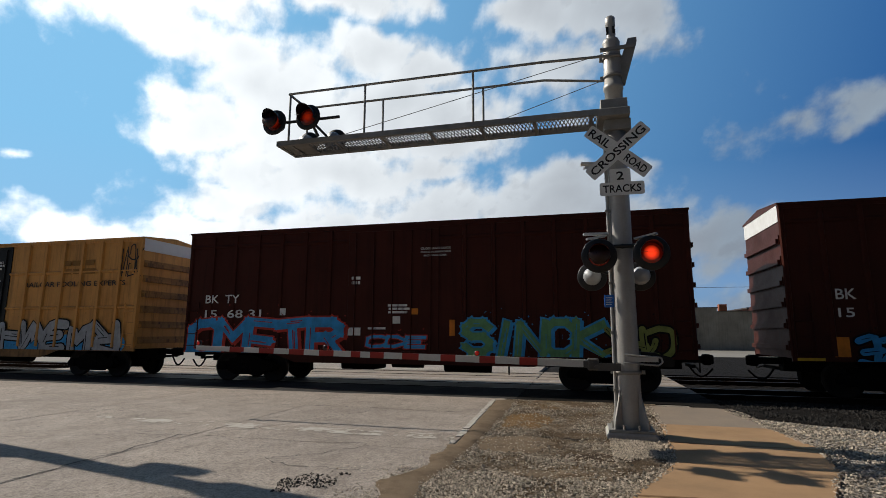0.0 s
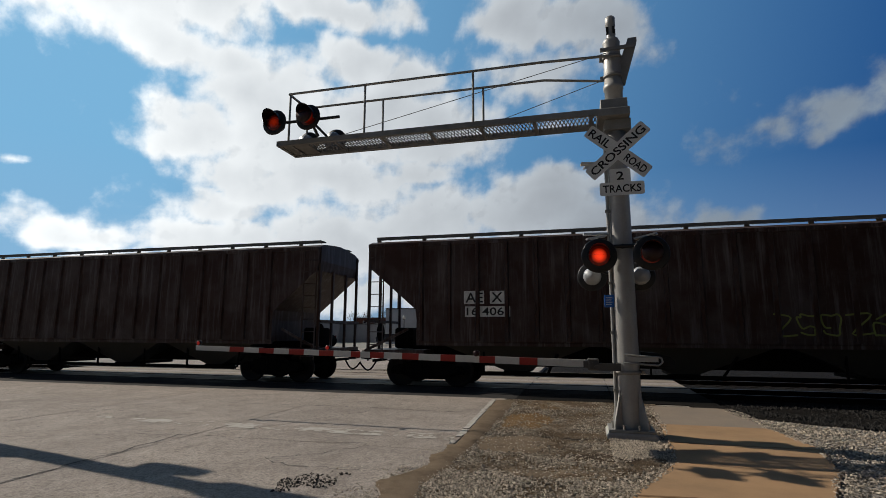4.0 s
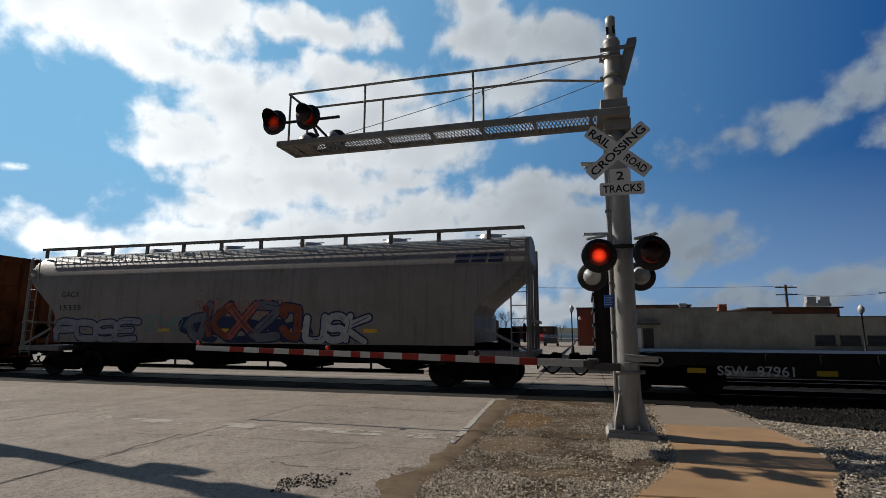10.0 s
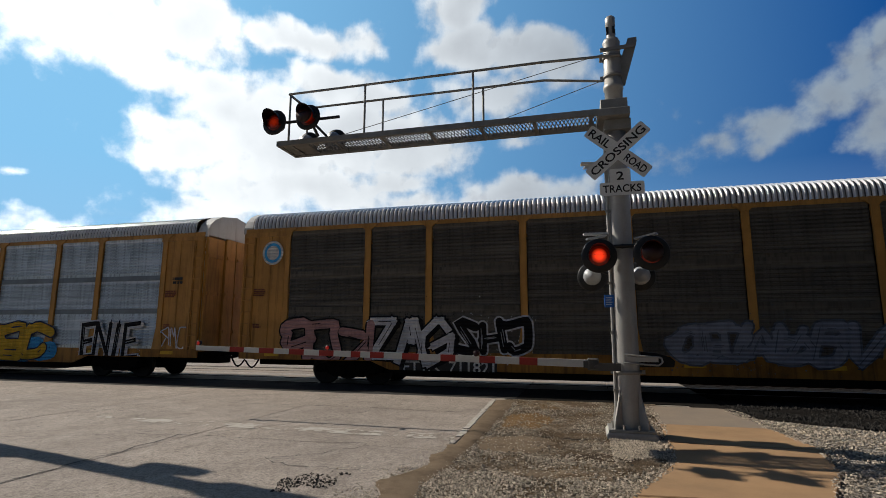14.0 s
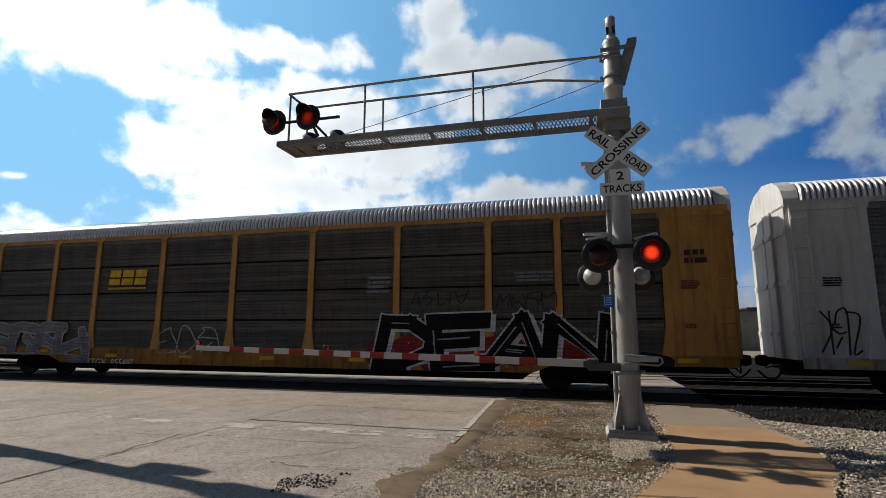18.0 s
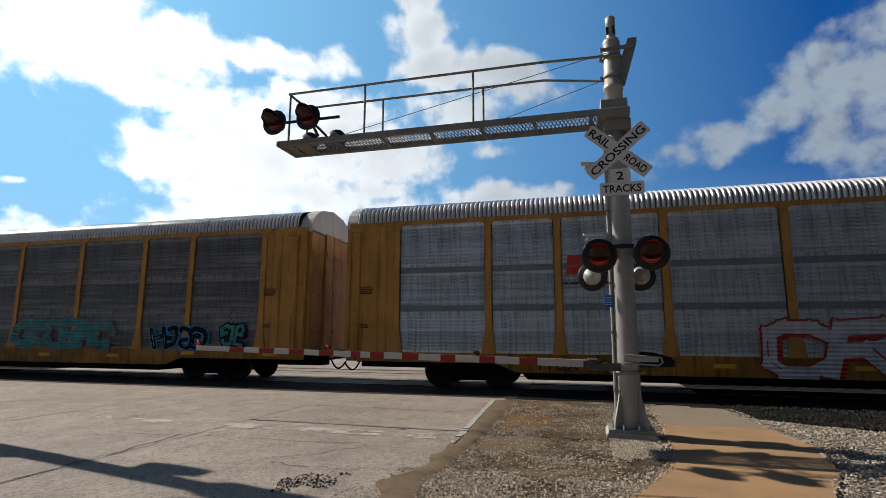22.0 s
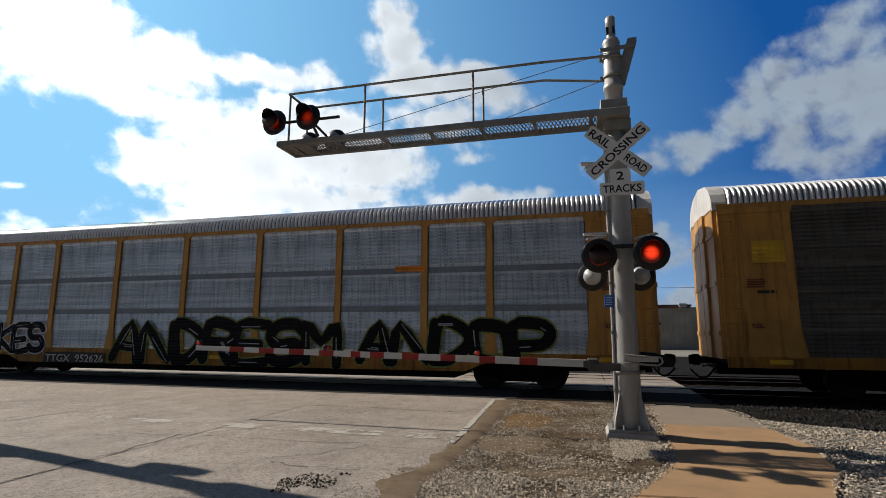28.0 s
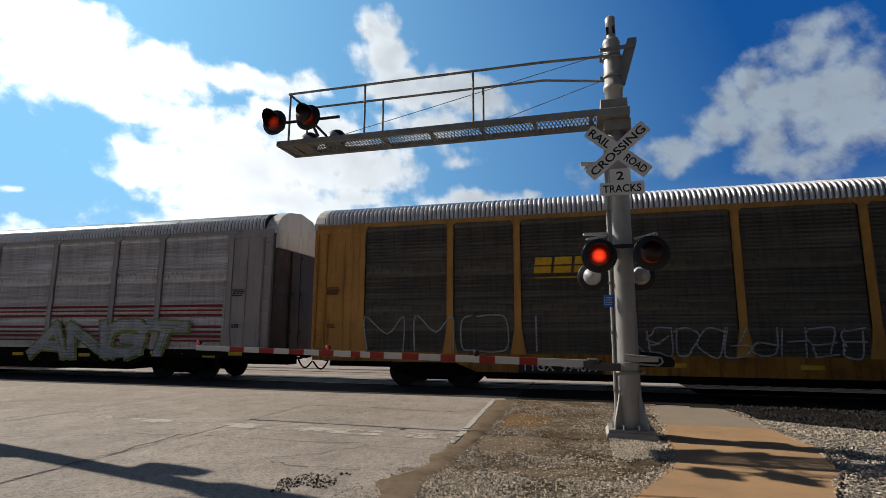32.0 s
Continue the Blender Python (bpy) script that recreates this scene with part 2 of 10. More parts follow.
def fitted(text, x0, x1, z0, z1, bold=0.0):
    """2D points and faces of a word stretched to a box."""
    me = letters(text, 1.0, bold)
    vs = [(v.co.x, v.co.y) for v in me.vertices]
    fs = [tuple(p.vertices) for p in me.polygons]
    bpy.data.meshes.remove(me)
    ax, bx, az, bz = min(v[0] for v in vs), max(v[0] for v in vs), min(v[1] for v in vs), max(v[1] for v in vs)
    return [(x0 + (x - ax) / (bx - ax) * (x1 - x0), z0 + (z - az) / (bz - az) * (z1 - z0)) for x, z in vs], fs

# ================= ground, street and footpath =================
TRACK_Y, TRACK2_Y = 16.5, 20.9
STONE = weathered("crushed_stone", (0.44, 0.37, 0.29), 0.9, 0.0, (0.2, 0.17, 0.14), 0.5, 8.0, 0.2)
TAR = weathered("tar_filled_joint", (0.03, 0.028, 0.026), 0.9)
LINE_WHITE = weathered("worn_road_paint", (0.46, 0.42, 0.37), 0.9, 0.0, (0.25, 0.21, 0.17), 0.9, 7.0, 0.3)
# For asphalt crumbs, and trackside stones with shade put into their colour.
SHADE_AND_TAR_STONE = weathered("shade_and_tar_stone", (0.018, 0.016, 0.014), 0.95, 0.0, (0.01, 0.009, 0.008), 0.5, 8.0, 0.2)
PATH_GREY = weathered("old_grey_concrete", (0.255, 0.2, 0.15), 0.9, 0.0, (0.18, 0.16, 0.14), 0.5, 1.2, 0.2, fine=70)


def island_tint(material, low=0.35, high=1.5):
    """Lets each loose stone of a joined mesh have its own tone."""
    nt = material.node_tree
    geo = nt.nodes.new("ShaderNodeNewGeometry")
    tone = ramped(nt, geo.outputs["Random Per Island"], 0.0, 1.0, low, high)
    bsdf = nt.nodes["Principled BSDF"]
    src = bsdf.inputs["Base Color"].links[0].from_socket
    grey = nt.nodes.new("ShaderNodeCombineColor")
    for i in range(3):
        nt.links.new(tone, grey.inputs[i])
    nt.links.new(mixed(nt, 1.0, src, grey.outputs[0], "MULTIPLY"), bsdf.inputs["Base Color"])

island_tint(STONE)
island_tint(SHADE_AND_TAR_STONE)


def ground_sheet():
    s = Shape()
    s.add([(-3000, -3000, -0.16), (3000, -3000, -0.16), (3000, 4000, -0.16), (-3000, 4000, -0.16)], [(0, 1, 2, 3)])
    solid("ground", s, EARTH, "flat dry ground of town lots around the tracks", "ground", kind="structure")

ground_sheet()


def rough_slab(x0, x1, y0, y1, seed, top=0.0, thick=0.2, gap=0.0045):
    """A paving slab with worn, slightly wavering edges."""
    rng = random.Random(seed)
    n = 7
    ring = []
    for (ax, ay), (bx, by) in (((x0, y0), (x1, y0)), ((x1, y0), (x1, y1)), ((x1, y1), (x0, y1)), ((x0, y1), (x0, y0))):
        for i in range(n):
            u = i / n
            ring.append((ax + (bx - ax) * u, ay + (by - ay) * u))
    cx, cy = (x0 + x1) / 2, (y0 + y1) / 2
    def pull(p, d):
        return (p[0] - d * (1 if p[0] > cx else -1) * (abs(p[0] - cx) > (x1 - x0) / 2 - 0.01), p[1] - d * (1 if p[1] > cy else -1) * (abs(p[1] - cy) > (y1 - y0) / 2 - 0.01))
    wob = [gap * rng.uniform(0.3, 1.6) for _ in ring]
    tilt = (rng.uniform(-0.0012, 0.0012), rng.uniform(-0.0012, 0.0012))
    lift = rng.uniform(-0.003, 0.0)
    def z(p):
        return top + lift + tilt[0] * (p[0] - cx) + tilt[1] * (p[1] - cy)
    k = len(ring)
    a = [pull(p, w) for p, w in zip(ring, wob)]
    b = [pull(p, w + 0.006) for p, w in zip(ring, wob)]
    s = Shape()
    s.add([(*p, top - thick) for p in a] + [(*p, z(p) - 0.005) for p in a] + [(*p, z(p)) for p in b],
          [(i, (i + 1) % k, k + (i + 1) % k, k + i) for i in range(k)] + [(k + i, k + (i + 1) % k, 2 * k + (i + 1) % k, 2 * k + i) for i in range(k)] + [tuple(range(2 * k, 3 * k))])
    return s


road = solid("road", Shape().box(-22.6, -1.86, -30, 13.2, -0.4, -0.03).box(-22.6, 2.9, 19.2, 19.8, -0.4, -0.03).box(-22.6, -2.0, 22.0, 170, -0.4, -0.02), TAR, "worn grey concrete street crossing the railway", "road", kind="structure")
SX = (-22.5, -18.2, -14.1, -10.05, -6.0, -1.9)
SY = (-9.4, -6.0, -2.7, 0.6, 3.9, 7.25, 10.5, 13.2)
for i, (xa, xb) in enumerate(zip(SX, SX[1:])):
    for j, (ya, yb) in enumerate(zip(SY, SY[1:])):
        part("slab", rough_slab(xa, xb, ya + 0.12 * (i % 2), yb + 0.12 * (i % 2) * (j < 6), 100 + i * 20 + j), ROAD, road)
    for j, (ya, yb) in enumerate(((22.05, 28), (28, 36), (36, 48), (48, 66), (66, 100))):
        part("slab", rough_slab(xa, xb, ya, yb, 300 + i * 20 + j), ROAD, road)


def crossing_panels():
    """Rubber-edged concrete panels between the rails of both tracks."""
    for ty in (TRACK_Y, TRACK2_Y):
        spans = ((ty - 0.64, ty + 0.64), (ty + 0.8, ty + 1.75), (ty - 1.75, ty - 0.8))
        for a, b in spans:
            for i in range(11):
                x0 = -22.6 + i * 2.32
                s = Shape().box(x0 + 0.012, x0 + 2.308, a, b, -0.3, -0.012, 0.012)
                # Near outer panels carry the train's shade in their darker colours.
                part("crossing_panel", s, (SHADE_TAR if x0 > -1.8 else SHADE_ASPHALT) if b < TRACK_Y - 0.7 else PATH_GREY, road)

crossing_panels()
part("crossing_apron", Shape().box(-1.72, 2.9, 13.31, TRACK_Y - 1.76, -0.3, -0.014), SHADE_TAR, road, "asphalt before the rails, train shade in its black colour")
part("crossing_apron", Shape().box(-22.6, -1.72, 13.31, TRACK_Y - 1.76, -0.3, -0.014).box(-22.6, -1.9, 13.21, 13.31, -0.3, -0.014), SHADE_ASPHALT, road, "asphalt strip before the rails, darkened for train shade")
part("crossing_apron", Shape().box(-22.6, 2.9, TRACK_Y + 1.76, TRACK2_Y - 1.76, -0.3, -0.02), ROAD, road)


def rail_profile():
    return [(-0.07, -0.18), (0.07, -0.18), (0.07, -0.165), (0.012, -0.14), (0.01, -0.05), (0.035, -0.035), (0.036, -0.006), (0.028, 0.0), (-0.028, 0.0), (-0.036, -0.006), (-0.035, -0.035), (-0.01, -0.05), (-0.012, -0.14), (-0.07, -0.165)]


def track(y0, label):
    t = thing("railway_track", label, "railway track", (0, y0, 0))
    for y in (-0.7525, 0.7525):
        r = part("rail", Shape().prism([(y + p, q) for p, q in rail_profile()], 0, -1000, 1000), RAIL_RUST, t, "rusty steel rail with a polished head")
        part("rail_head", Shape().box(-1000, 1000, y - 0.026, y + 0.026, -0.004, 0.003), STEEL_RAIL, r)
    tie = Shape().box(-0.115, 0.115, -1.3, 1.3, -0.36, -0.185, 0.012).mesh("tie", TIE)
    spots = [-2.4 - 20.6 - 0.52 * i for i in range(60)] + [3.2 + 0.52 * i for i in range(80)]
    for x in spots:
        part("tie", tie, TIE, t, "", (x, 0, 0.055))
    return t

bed = Shape()
for a, b in ((-1000, -22.6), (2.92, 1000)):
    bed.prism([(13.3, -0.13), (14.6, -0.145), (22.8, -0.145), (24.4, -0.155), (24.4, -0.5), (13.3, -0.5)], 0, a, b)
solid("ballast_bed", bed, SHADE_BALLAST, "crushed-stone ballast under the tracks, blackened for train shade", "ballast", kind="structure")
track(TRACK_Y, "main railway track with steel rails on timber ties")
track(TRACK2_Y, "second railway track with steel rails on timber ties")

def bumps(x, y, x0, x1, y0, y1, base, amp, seed):
    """The height of uneven ground that lies flat along its borders."""
    edge = max(0.0, min(1.0, 3 * min((x - x0) / (x1 - x0), (x1 - x) / (x1 - x0), (y - y0) / (y1 - y0), (y1 - y) / (y1 - y0))))
    return base + edge * amp * (noise.noise((x * 0.9, y * 0.9, seed)) + 0.5 * noise.noise((x * 3, y * 3, seed)))


def soil(x0, x1, y0, y1, base, amp, seed, n=60):
    """Uneven gravel ground."""
    s = Shape()
    vs = []
    for j in range(n + 1):
        for i in range(n + 1):
            x, y = x0 + (x1 - x0) * i / n, y0 + (y1 - y0) * j / n
            vs.append((x, y, bumps(x, y, x0, x1, y0, y1, base, amp, seed)))
    s.add(vs, [(j * (n + 1) + i, j * (n + 1) + i + 1, (j + 1) * (n + 1) + i + 1, (j + 1) * (n + 1) + i) for j in range(n) for i in range(n)], True)
    return s

solid("gravel_verge", soil(-1.93, 1.5, -4, 13.3, -0.02, 0.05, 3.0), GRAVEL, "gravel and dirt verge beside the street", "gravel", kind="structure")
solid("gravel_lot", soil(1.47, 40, -6, 13.3, -0.03, 0.05, 8.0, 90), BALLAST, "pale crushed stone beside the tan footpath", "gravel", kind="structure")

def ragged_edge():
    """Trodden gravel and dirt washed over the edge of the street."""
    s, vs, n, m = Shape(), [], 150, 7
    for i in range(n + 1):
        y = 3.4 + 9.4 * i / n
        bulge = 0.3 * math.exp(-((y - 5.6) / 0.3) ** 2) + 0.2 * math.exp(-((y - 4.6) / 0.3) ** 2)
        out = 0.02 + bulge + 0.1 * noise.noise((y * 2.4, 1.0, 5.0)) + 0.06 * noise.noise((y * 9, 4.0, 2.0))
        if y > 7.6:
            out = -0.08 + 0.005 * (y - 7.6) * 10 + 0.03 * noise.noise((y * 6, 2.0, 2.0))
        for j in range(m + 1):
            u = j / m
            x = -1.93 - out + u * (out + 0.4)
            edge = min(1.0, 4 * u, 4 * (1 - u))
            vs.append((x, y, 0.002 - 0.07 * u ** 4 + 0.014 * edge + 0.006 * edge * noise.noise((x * 9, y * 9, 3.0))))
    s.add(vs, [(i * (m + 1) + j, (i + 1) * (m + 1) + j, (i + 1) * (m + 1) + j + 1, i * (m + 1) + j + 1) for i in range(n) for j in range(m)], True)
    solid("dirt_edge", s, DIRT, "dirt and gravel washed over the street edge", "gravel", kind="structure")

ragged_edge()

def bank_edge(x):
    """Where the pale stone gives way to the ballast coloured dark for shade."""
    return 13.3 - 1.75 * max(0.0, x - 2.2) ** 0.43


# Sheet laid over the pale stone, its black colour standing in for shade.
def shade_bank():
    s, vs, n, m = Shape(), [], 90, 16
    for i in range(n + 1):
        x = 2.2 + 37.8 * (i / n) ** 1.6
        ya = bank_edge(x) + 0.12 * noise.noise((x * 2.0, 3.0, 1.0))
        for j in range(m + 1):
            y = ya + (13.4 - ya) * j / m
            vs.append((x, y, -0.06 if j == 0 else -0.005 + 0.02 * noise.noise((x * 2, y * 2, 6.0))))
    s.add(vs, [(i * (m + 1) + j, (i + 1) * (m + 1) + j, (i + 1) * (m + 1) + j + 1, i * (m + 1) + j + 1) for i in range(n) for j in range(m)], True)
    solid("ballast_shade_sheet", s, SHADE_BALLAST, "sheet of ballast beside the tracks, coloured black for shade", "ballast", kind="structure")

shade_bank()
solid("yard_ground", Shape().box(-1.9, 60, 24.2, 44, -0.3, -0.12), SHADE_BALLAST, "near-black ground beyond the tracks", "ground", kind="structure")

def footpath():
    p = thing("footpath", "tan and grey concrete footpath leading to the tracks", "footpath", kind="structure")
    left = ((1.3, 12.7), (1.22, 10.25), (1.12, 8.6), (1.02, 7.3), (0.4, 5.75), (-0.7, 3.3), (-2.0, 0.4))
    right = ((2.75, 12.7), (2.95, 10.25), (3.1, 8.6), (2.78, 7.3), (2.2, 5.95), (1.2, 3.9), (0.2, 1.2))
    for i in range(6):
        a, b, c, d = left[i], left[i + 1], right[i + 1], right[i]
        g = 0.008
        pts = [(a[0], a[1] - g), (b[0], b[1] + g), (c[0], c[1] + g), (d[0], d[1] - g)]
        s = Shape()
        n = len(pts)
        cx, cy = sum(q[0] for q in pts) / 4, sum(q[1] for q in pts) / 4
        inner = [(cx + (q[0] - cx) * 0.985, cy + (q[1] - cy) * 0.985) for q in pts]
        z = 0.015 + 0.004 * (i % 2)
        s.add([(*q, -0.2) for q in pts] + [(*q, z - 0.01) for q in pts] + [(*q, z) for q in inner],
              [(k, (k + 1) % n, n + (k + 1) % n, n + k) for k in range(n)] + [(n + k, n + (k + 1) % n, 2 * n + (k + 1) % n, 2 * n + k) for k in range(n)] + [(8, 9, 10, 11)])
        part("path_slab", s, PATH_GREY if i == 0 else WALK, p, "grey older slab" if i == 0 else "")

footpath()

def beside_path(x, y):
    """Within a hand's width of the footpath's edges."""
    left = np.interp(y, (3.3, 5.75, 7.3, 8.6, 10.25, 12.7), (-0.7, 0.4, 1.02, 1.12, 1.22, 1.3))
    right = np.interp(y, (3.9, 5.95, 7.3, 8.6, 10.25, 12.7), (1.2, 2.2, 2.78, 3.1, 2.95, 2.75))
    wander = 0.05 * noise.noise((x * 2.0, y * 2.0, 3.0))
    return -0.14 < x - left < 0.05 + wander or -0.07 - wander < x - right < 0.2

def stones(name, label, spots, seed, lo=0.012, hi=0.035, material=STONE, within=None, bare=(-0.5, 0.25), lie=None):
    """Loose stones, lumps of eight faces each, joined in one mesh. spots: x0, x1, y0, y1, z, how many."""
    rng = np.random.RandomState(seed)
    base = np.array([(1, 0, 0), (-1, 0, 0), (0, 1, 0), (0, -1, 0), (0, 0, 1), (0, 0, -1)], float)
    tri = np.array([(0, 2, 4), (2, 1, 4), (1, 3, 4), (3, 0, 4), (2, 0, 5), (1, 2, 5), (3, 1, 5), (0, 3, 5)])
    vs, fs, o = [], [], 0
    for x0, x1, y0, y1, z, n in spots:
        pos = np.column_stack((rng.uniform(x0, x1, n), rng.uniform(y0, y1, n), np.full(n, z)))
        keep = [i for i in range(n) if noise.noise((pos[i][0] * 1.3, pos[i][1] * 1.3, seed)) > rng.uniform(*bare) and (within is None or within(pos[i][0], pos[i][1]))]
        pos = pos[keep]
        m = len(pos)
        if lie:
            pos[:, 2] = [lie(p[0], p[1]) for p in pos]
        size = rng.uniform(lo, hi, (m, 1, 3)) * (0.6 + 0.8 * rng.rand(m, 1, 1) ** 3)
        v = base[None] * size * (0.75 + 0.5 * rng.rand(m, 6, 1))
        ang = rng.uniform(0, 6.28, m)
        c, s = np.cos(ang)[:, None], np.sin(ang)[:, None]
        v = np.stack((v[..., 0] * c - v[..., 1] * s, v[..., 0] * s + v[..., 1] * c, v[..., 2] * 0.8), -1) + pos[:, None]
        vs.append(v.reshape(-1, 3))
        fs.append((tri[None] + (o + 6 * np.arange(m))[:, None, None]).reshape(-1, 3))
        o += 6 * m
    me = bpy.data.meshes.new(name)
    me.from_pydata(np.concatenate(vs).tolist(), [], np.concatenate(fs).tolist())
    me.materials.append(material)
    return tagged(new(name, me), label, "gravel", kind="stuff")

stones("loose_gravel", "scattered loose grey gravel on the verge", [(-2.2, 0.5, 4.2, 6.3, 0.0, 26000), (-2.0, 1.0, 6.1, 7.4, 0.0, 3800), (-2.0, 1.2, 7.4, 12.8, 0.0, 7500), (-2.9, -2.0, 4.5, 6.2, 0.004, 2600), (-2.3, -1.5, 4.4, 12.5, 0.0, 5200), (0.3, 1.25, 7.2, 8.8, 0.01, 12000)], 4, 0.007, 0.023, STONE, None, (-0.45, 0.45), lambda x, y: 0.008 + bumps(x, y, -1.93, 1.5, -4, 13.3, -0.02, 0.05, 3.0))
stones("track_stone", "pale crushed stone beside the footpath and tracks", [(2.3, 9.0, 5.5, 13.2, -0.03, 22000)], 5, 0.012, 0.034, STONE, lambda x, y: y < bank_edge(x), (-0.5, 0.25), lambda x, y: 0.01 + bumps(x, y, 1.47, 40, -6, 13.3, -0.03, 0.05, 8.0))
stones("spilled_gravel", "small gravel spilled over the footpath's edges", [(-0.5, 3.4, 4.0, 12.6, 0.02, 30000)], 11, 0.007, 0.024, STONE, beside_path, (-0.6, 0.3))
stones("coarse_stone", "coarse pale stones on the dirt verge", [(-1.9, 0.6, 4.2, 7.2, 0.0, 700), (-1.8, 1.1, 7.2, 12.0, 0.0, 900)], 12, 0.012, 0.026, STONE, None, (-0.3, 0.7), lambda x, y: 0.008 + bumps(x, y, -1.93, 1.5, -4, 13.3, -0.02, 0.05, 3.0))
stones("shade_stone", "crushed stone along the tracks, coloured dark for shade", [(2.95, 12.0, 9.0, 15.4, 0.0, 16000)], 6, 0.02, 0.05, SHADE_AND_TAR_STONE, lambda x, y: y > bank_edge(x) or y > 13.3, (-0.5, 0.25), lambda x, y: -0.13 if y > 13.4 else 0.0)


def worn_paint(name, x0, x1, y0, y1, cell, keep, seed, label):
    """Road paint of which only flakes are left."""
    s = Shape()
    nx, ny = int((x1 - x0) / cell), max(2, int((y1 - y0) / cell))
    for i in range(nx):
        for j in range(ny):
            x, y = x0 + i * cell, y0 + j * (y1 - y0) / ny
            v = noise.noise((x * 2.2, y * 3, seed)) + 0.6 * noise.noise((x * 9, y * 11, seed))
            if v > keep(x):
                s.add([(x, y, 0.0022), (x + cell, y, 0.0022), (x + cell, y + (y1 - y0) / ny, 0.0022), (x, y + (y1 - y0) / ny, 0.0022)], [(0, 1, 2, 3)])
    return solid(name, s, LINE_WHITE, label, "road marking", kind="structure")

worn_paint("stop_line", -10.0, -1.98, 7.95, 8.35, 0.03, lambda x: -0.02 if -6.2 < x < -4.2 else 0.02 if x > -4.2 else 0.12 if x > -7.8 else 0.4, 2.0, "flaking white stop line on the street")
edge_line = Shape()
for k in range(52):
    y = 7.72 + 0.1 * k
    xa = -1.97 - 0.005 * k + 0.035 * noise.noise((y * 4.0, 1.0, 0.0))
    xb = xa + 0.1 + 0.06 * noise.noise((y * 3.0, 5.0, 2.0))
    if y > 8.9 or noise.noise((y * 2.3, 9.0, 4.0)) > -0.2:
        edge_line.box(xa, xb, y, y + 0.1, -0.1, 0.01 + 0.004 * noise.noise((y * 6.0, 3.0, 1.0)))
solid("edge_line", edge_line, LINE_WHITE, "worn pale concrete strip along the street edge", "road marking", kind="structure")


def crack(x0, y0, x1, y1, seed, w=0.012, n=26):
    s = Shape()
    rng = random.Random(seed)
    pts = []
    off = 0.0
    for i in range(n + 1):
        u = i / n
        off += rng.uniform(-0.05, 0.05)
        px, py = x0 + (x1 - x0) * u, y0 + (y1 - y0) * u
        d = Vector((y1 - y0, x0 - x1)).normalized()
        pts.append((px + d.x * off, py + d.y * off, d))
    for (ax, ay, d), (bx, by, _) in zip(pts, pts[1:]):
        k = w * rng.uniform(0.2, 0.75)
        s.add([(ax - d.x * k, ay - d.y * k, 0.0035), (bx - d.x * k, by - d.y * k, 0.0035), (bx + d.x * k, by + d.y * k, 0.0035), (ax + d.x * k, ay + d.y * k, 0.0035)], [(0, 1, 2, 3)])
    part("crack", s, TAR, road, "dark ragged crack")

for q in ((-5.95, 3.2, -6.1, 7.2, 1, 0.02), (-6.1, 7.2, -5.2, 8.4, 2, 0.012), (-7.2, 7.0, -3.1, 7.35, 3, 0.012), (-3.1, 7.3, -4.0, 6.2, 4, 0.012), (-4.0, 6.2, -2.6, 6.0, 5, 0.012),
          (-5.2, 8.4, -4.4, 10.5, 6, 0.012), (-7.9, 10.6, -2.1, 10.45, 7, 0.02), (-10.0, 9.5, -7.6, 10.8, 8, 0.012), (-12, 8.7, -8.4, 8.9, 9, 0.012), (-9.2, 6.0, -7.2, 7.0, 10, 0.012), (-5.0, 11.3, -2.2, 11.9, 11, 0.01)):
    crack(*q)

def stain(name, cx, cy, rx, ry, material, label, seed):
    """A skin of soil with a frayed rim, lying on the verge."""
    s, n, rings = Shape(), 56, 7
    vs = []
    for k in range(rings + 1):
        for i in range(n):
            a = 2 * math.pi * i / n
            u = k / rings * (1 + 0.35 * noise.noise((math.cos(a) * 2, math.sin(a) * 2, seed)) + 0.2 * noise.noise((math.cos(a) * 7, math.sin(a) * 7, seed)))
            x, y = cx + rx * u * math.cos(a), cy + ry * u * math.sin(a)
            z = bumps(x, y, -1.93, 1.5, -4, 13.3, -0.02, 0.05, 3.0) + 0.01 * (1 - (k / rings) ** 2) - 0.006 * (k == rings)
            vs.append((x, y, z + 0.006 * noise.noise((x * 8, y * 8, seed))))
    s.add(vs, [(k * n + i, k * n + (i + 1) % n, (k + 1) * n + (i + 1) % n, (k + 1) * n + i) for k in range(rings) for i in range(n)], True)
    solid(name, s, material, label, "dirt", kind="structure")

stain("dirt_patch", -1.1, 10.2, 0.5, 1.0, RUSTY_DIRT, "rust-coloured dirt patch on the gravel verge", 3.0)
stain("dirt_patch", -1.1, 8.1, 0.62, 0.75, DIRT, "trodden bare dirt on the gravel verge", 5.0)
stain("dirt_patch", 0.15, 7.4, 0.5, 0.3, DAMP_DIRT, "dark damp dirt beside the signal mast", 9.0)
stain("dirt_patch", -0.3, 6.55, 0.75, 0.22, DIRT, "trodden bare dirt on the gravel verge", 7.0)

stones("pothole_crumbs", "dark crumbled asphalt at the street edge", [(-3.3, -2.4, 4.8, 6.0, 0.004, 3000)], 7, 0.005, 0.016, SHADE_AND_TAR_STONE, lambda x, y: (3.0 * (x + 2.9 - 0.3 * (y - 5.4))) ** 2 + (1.9 * (y - 5.35)) ** 2 < 0.6 + 0.8 * noise.noise((x * 4, y * 4, 2.0)))

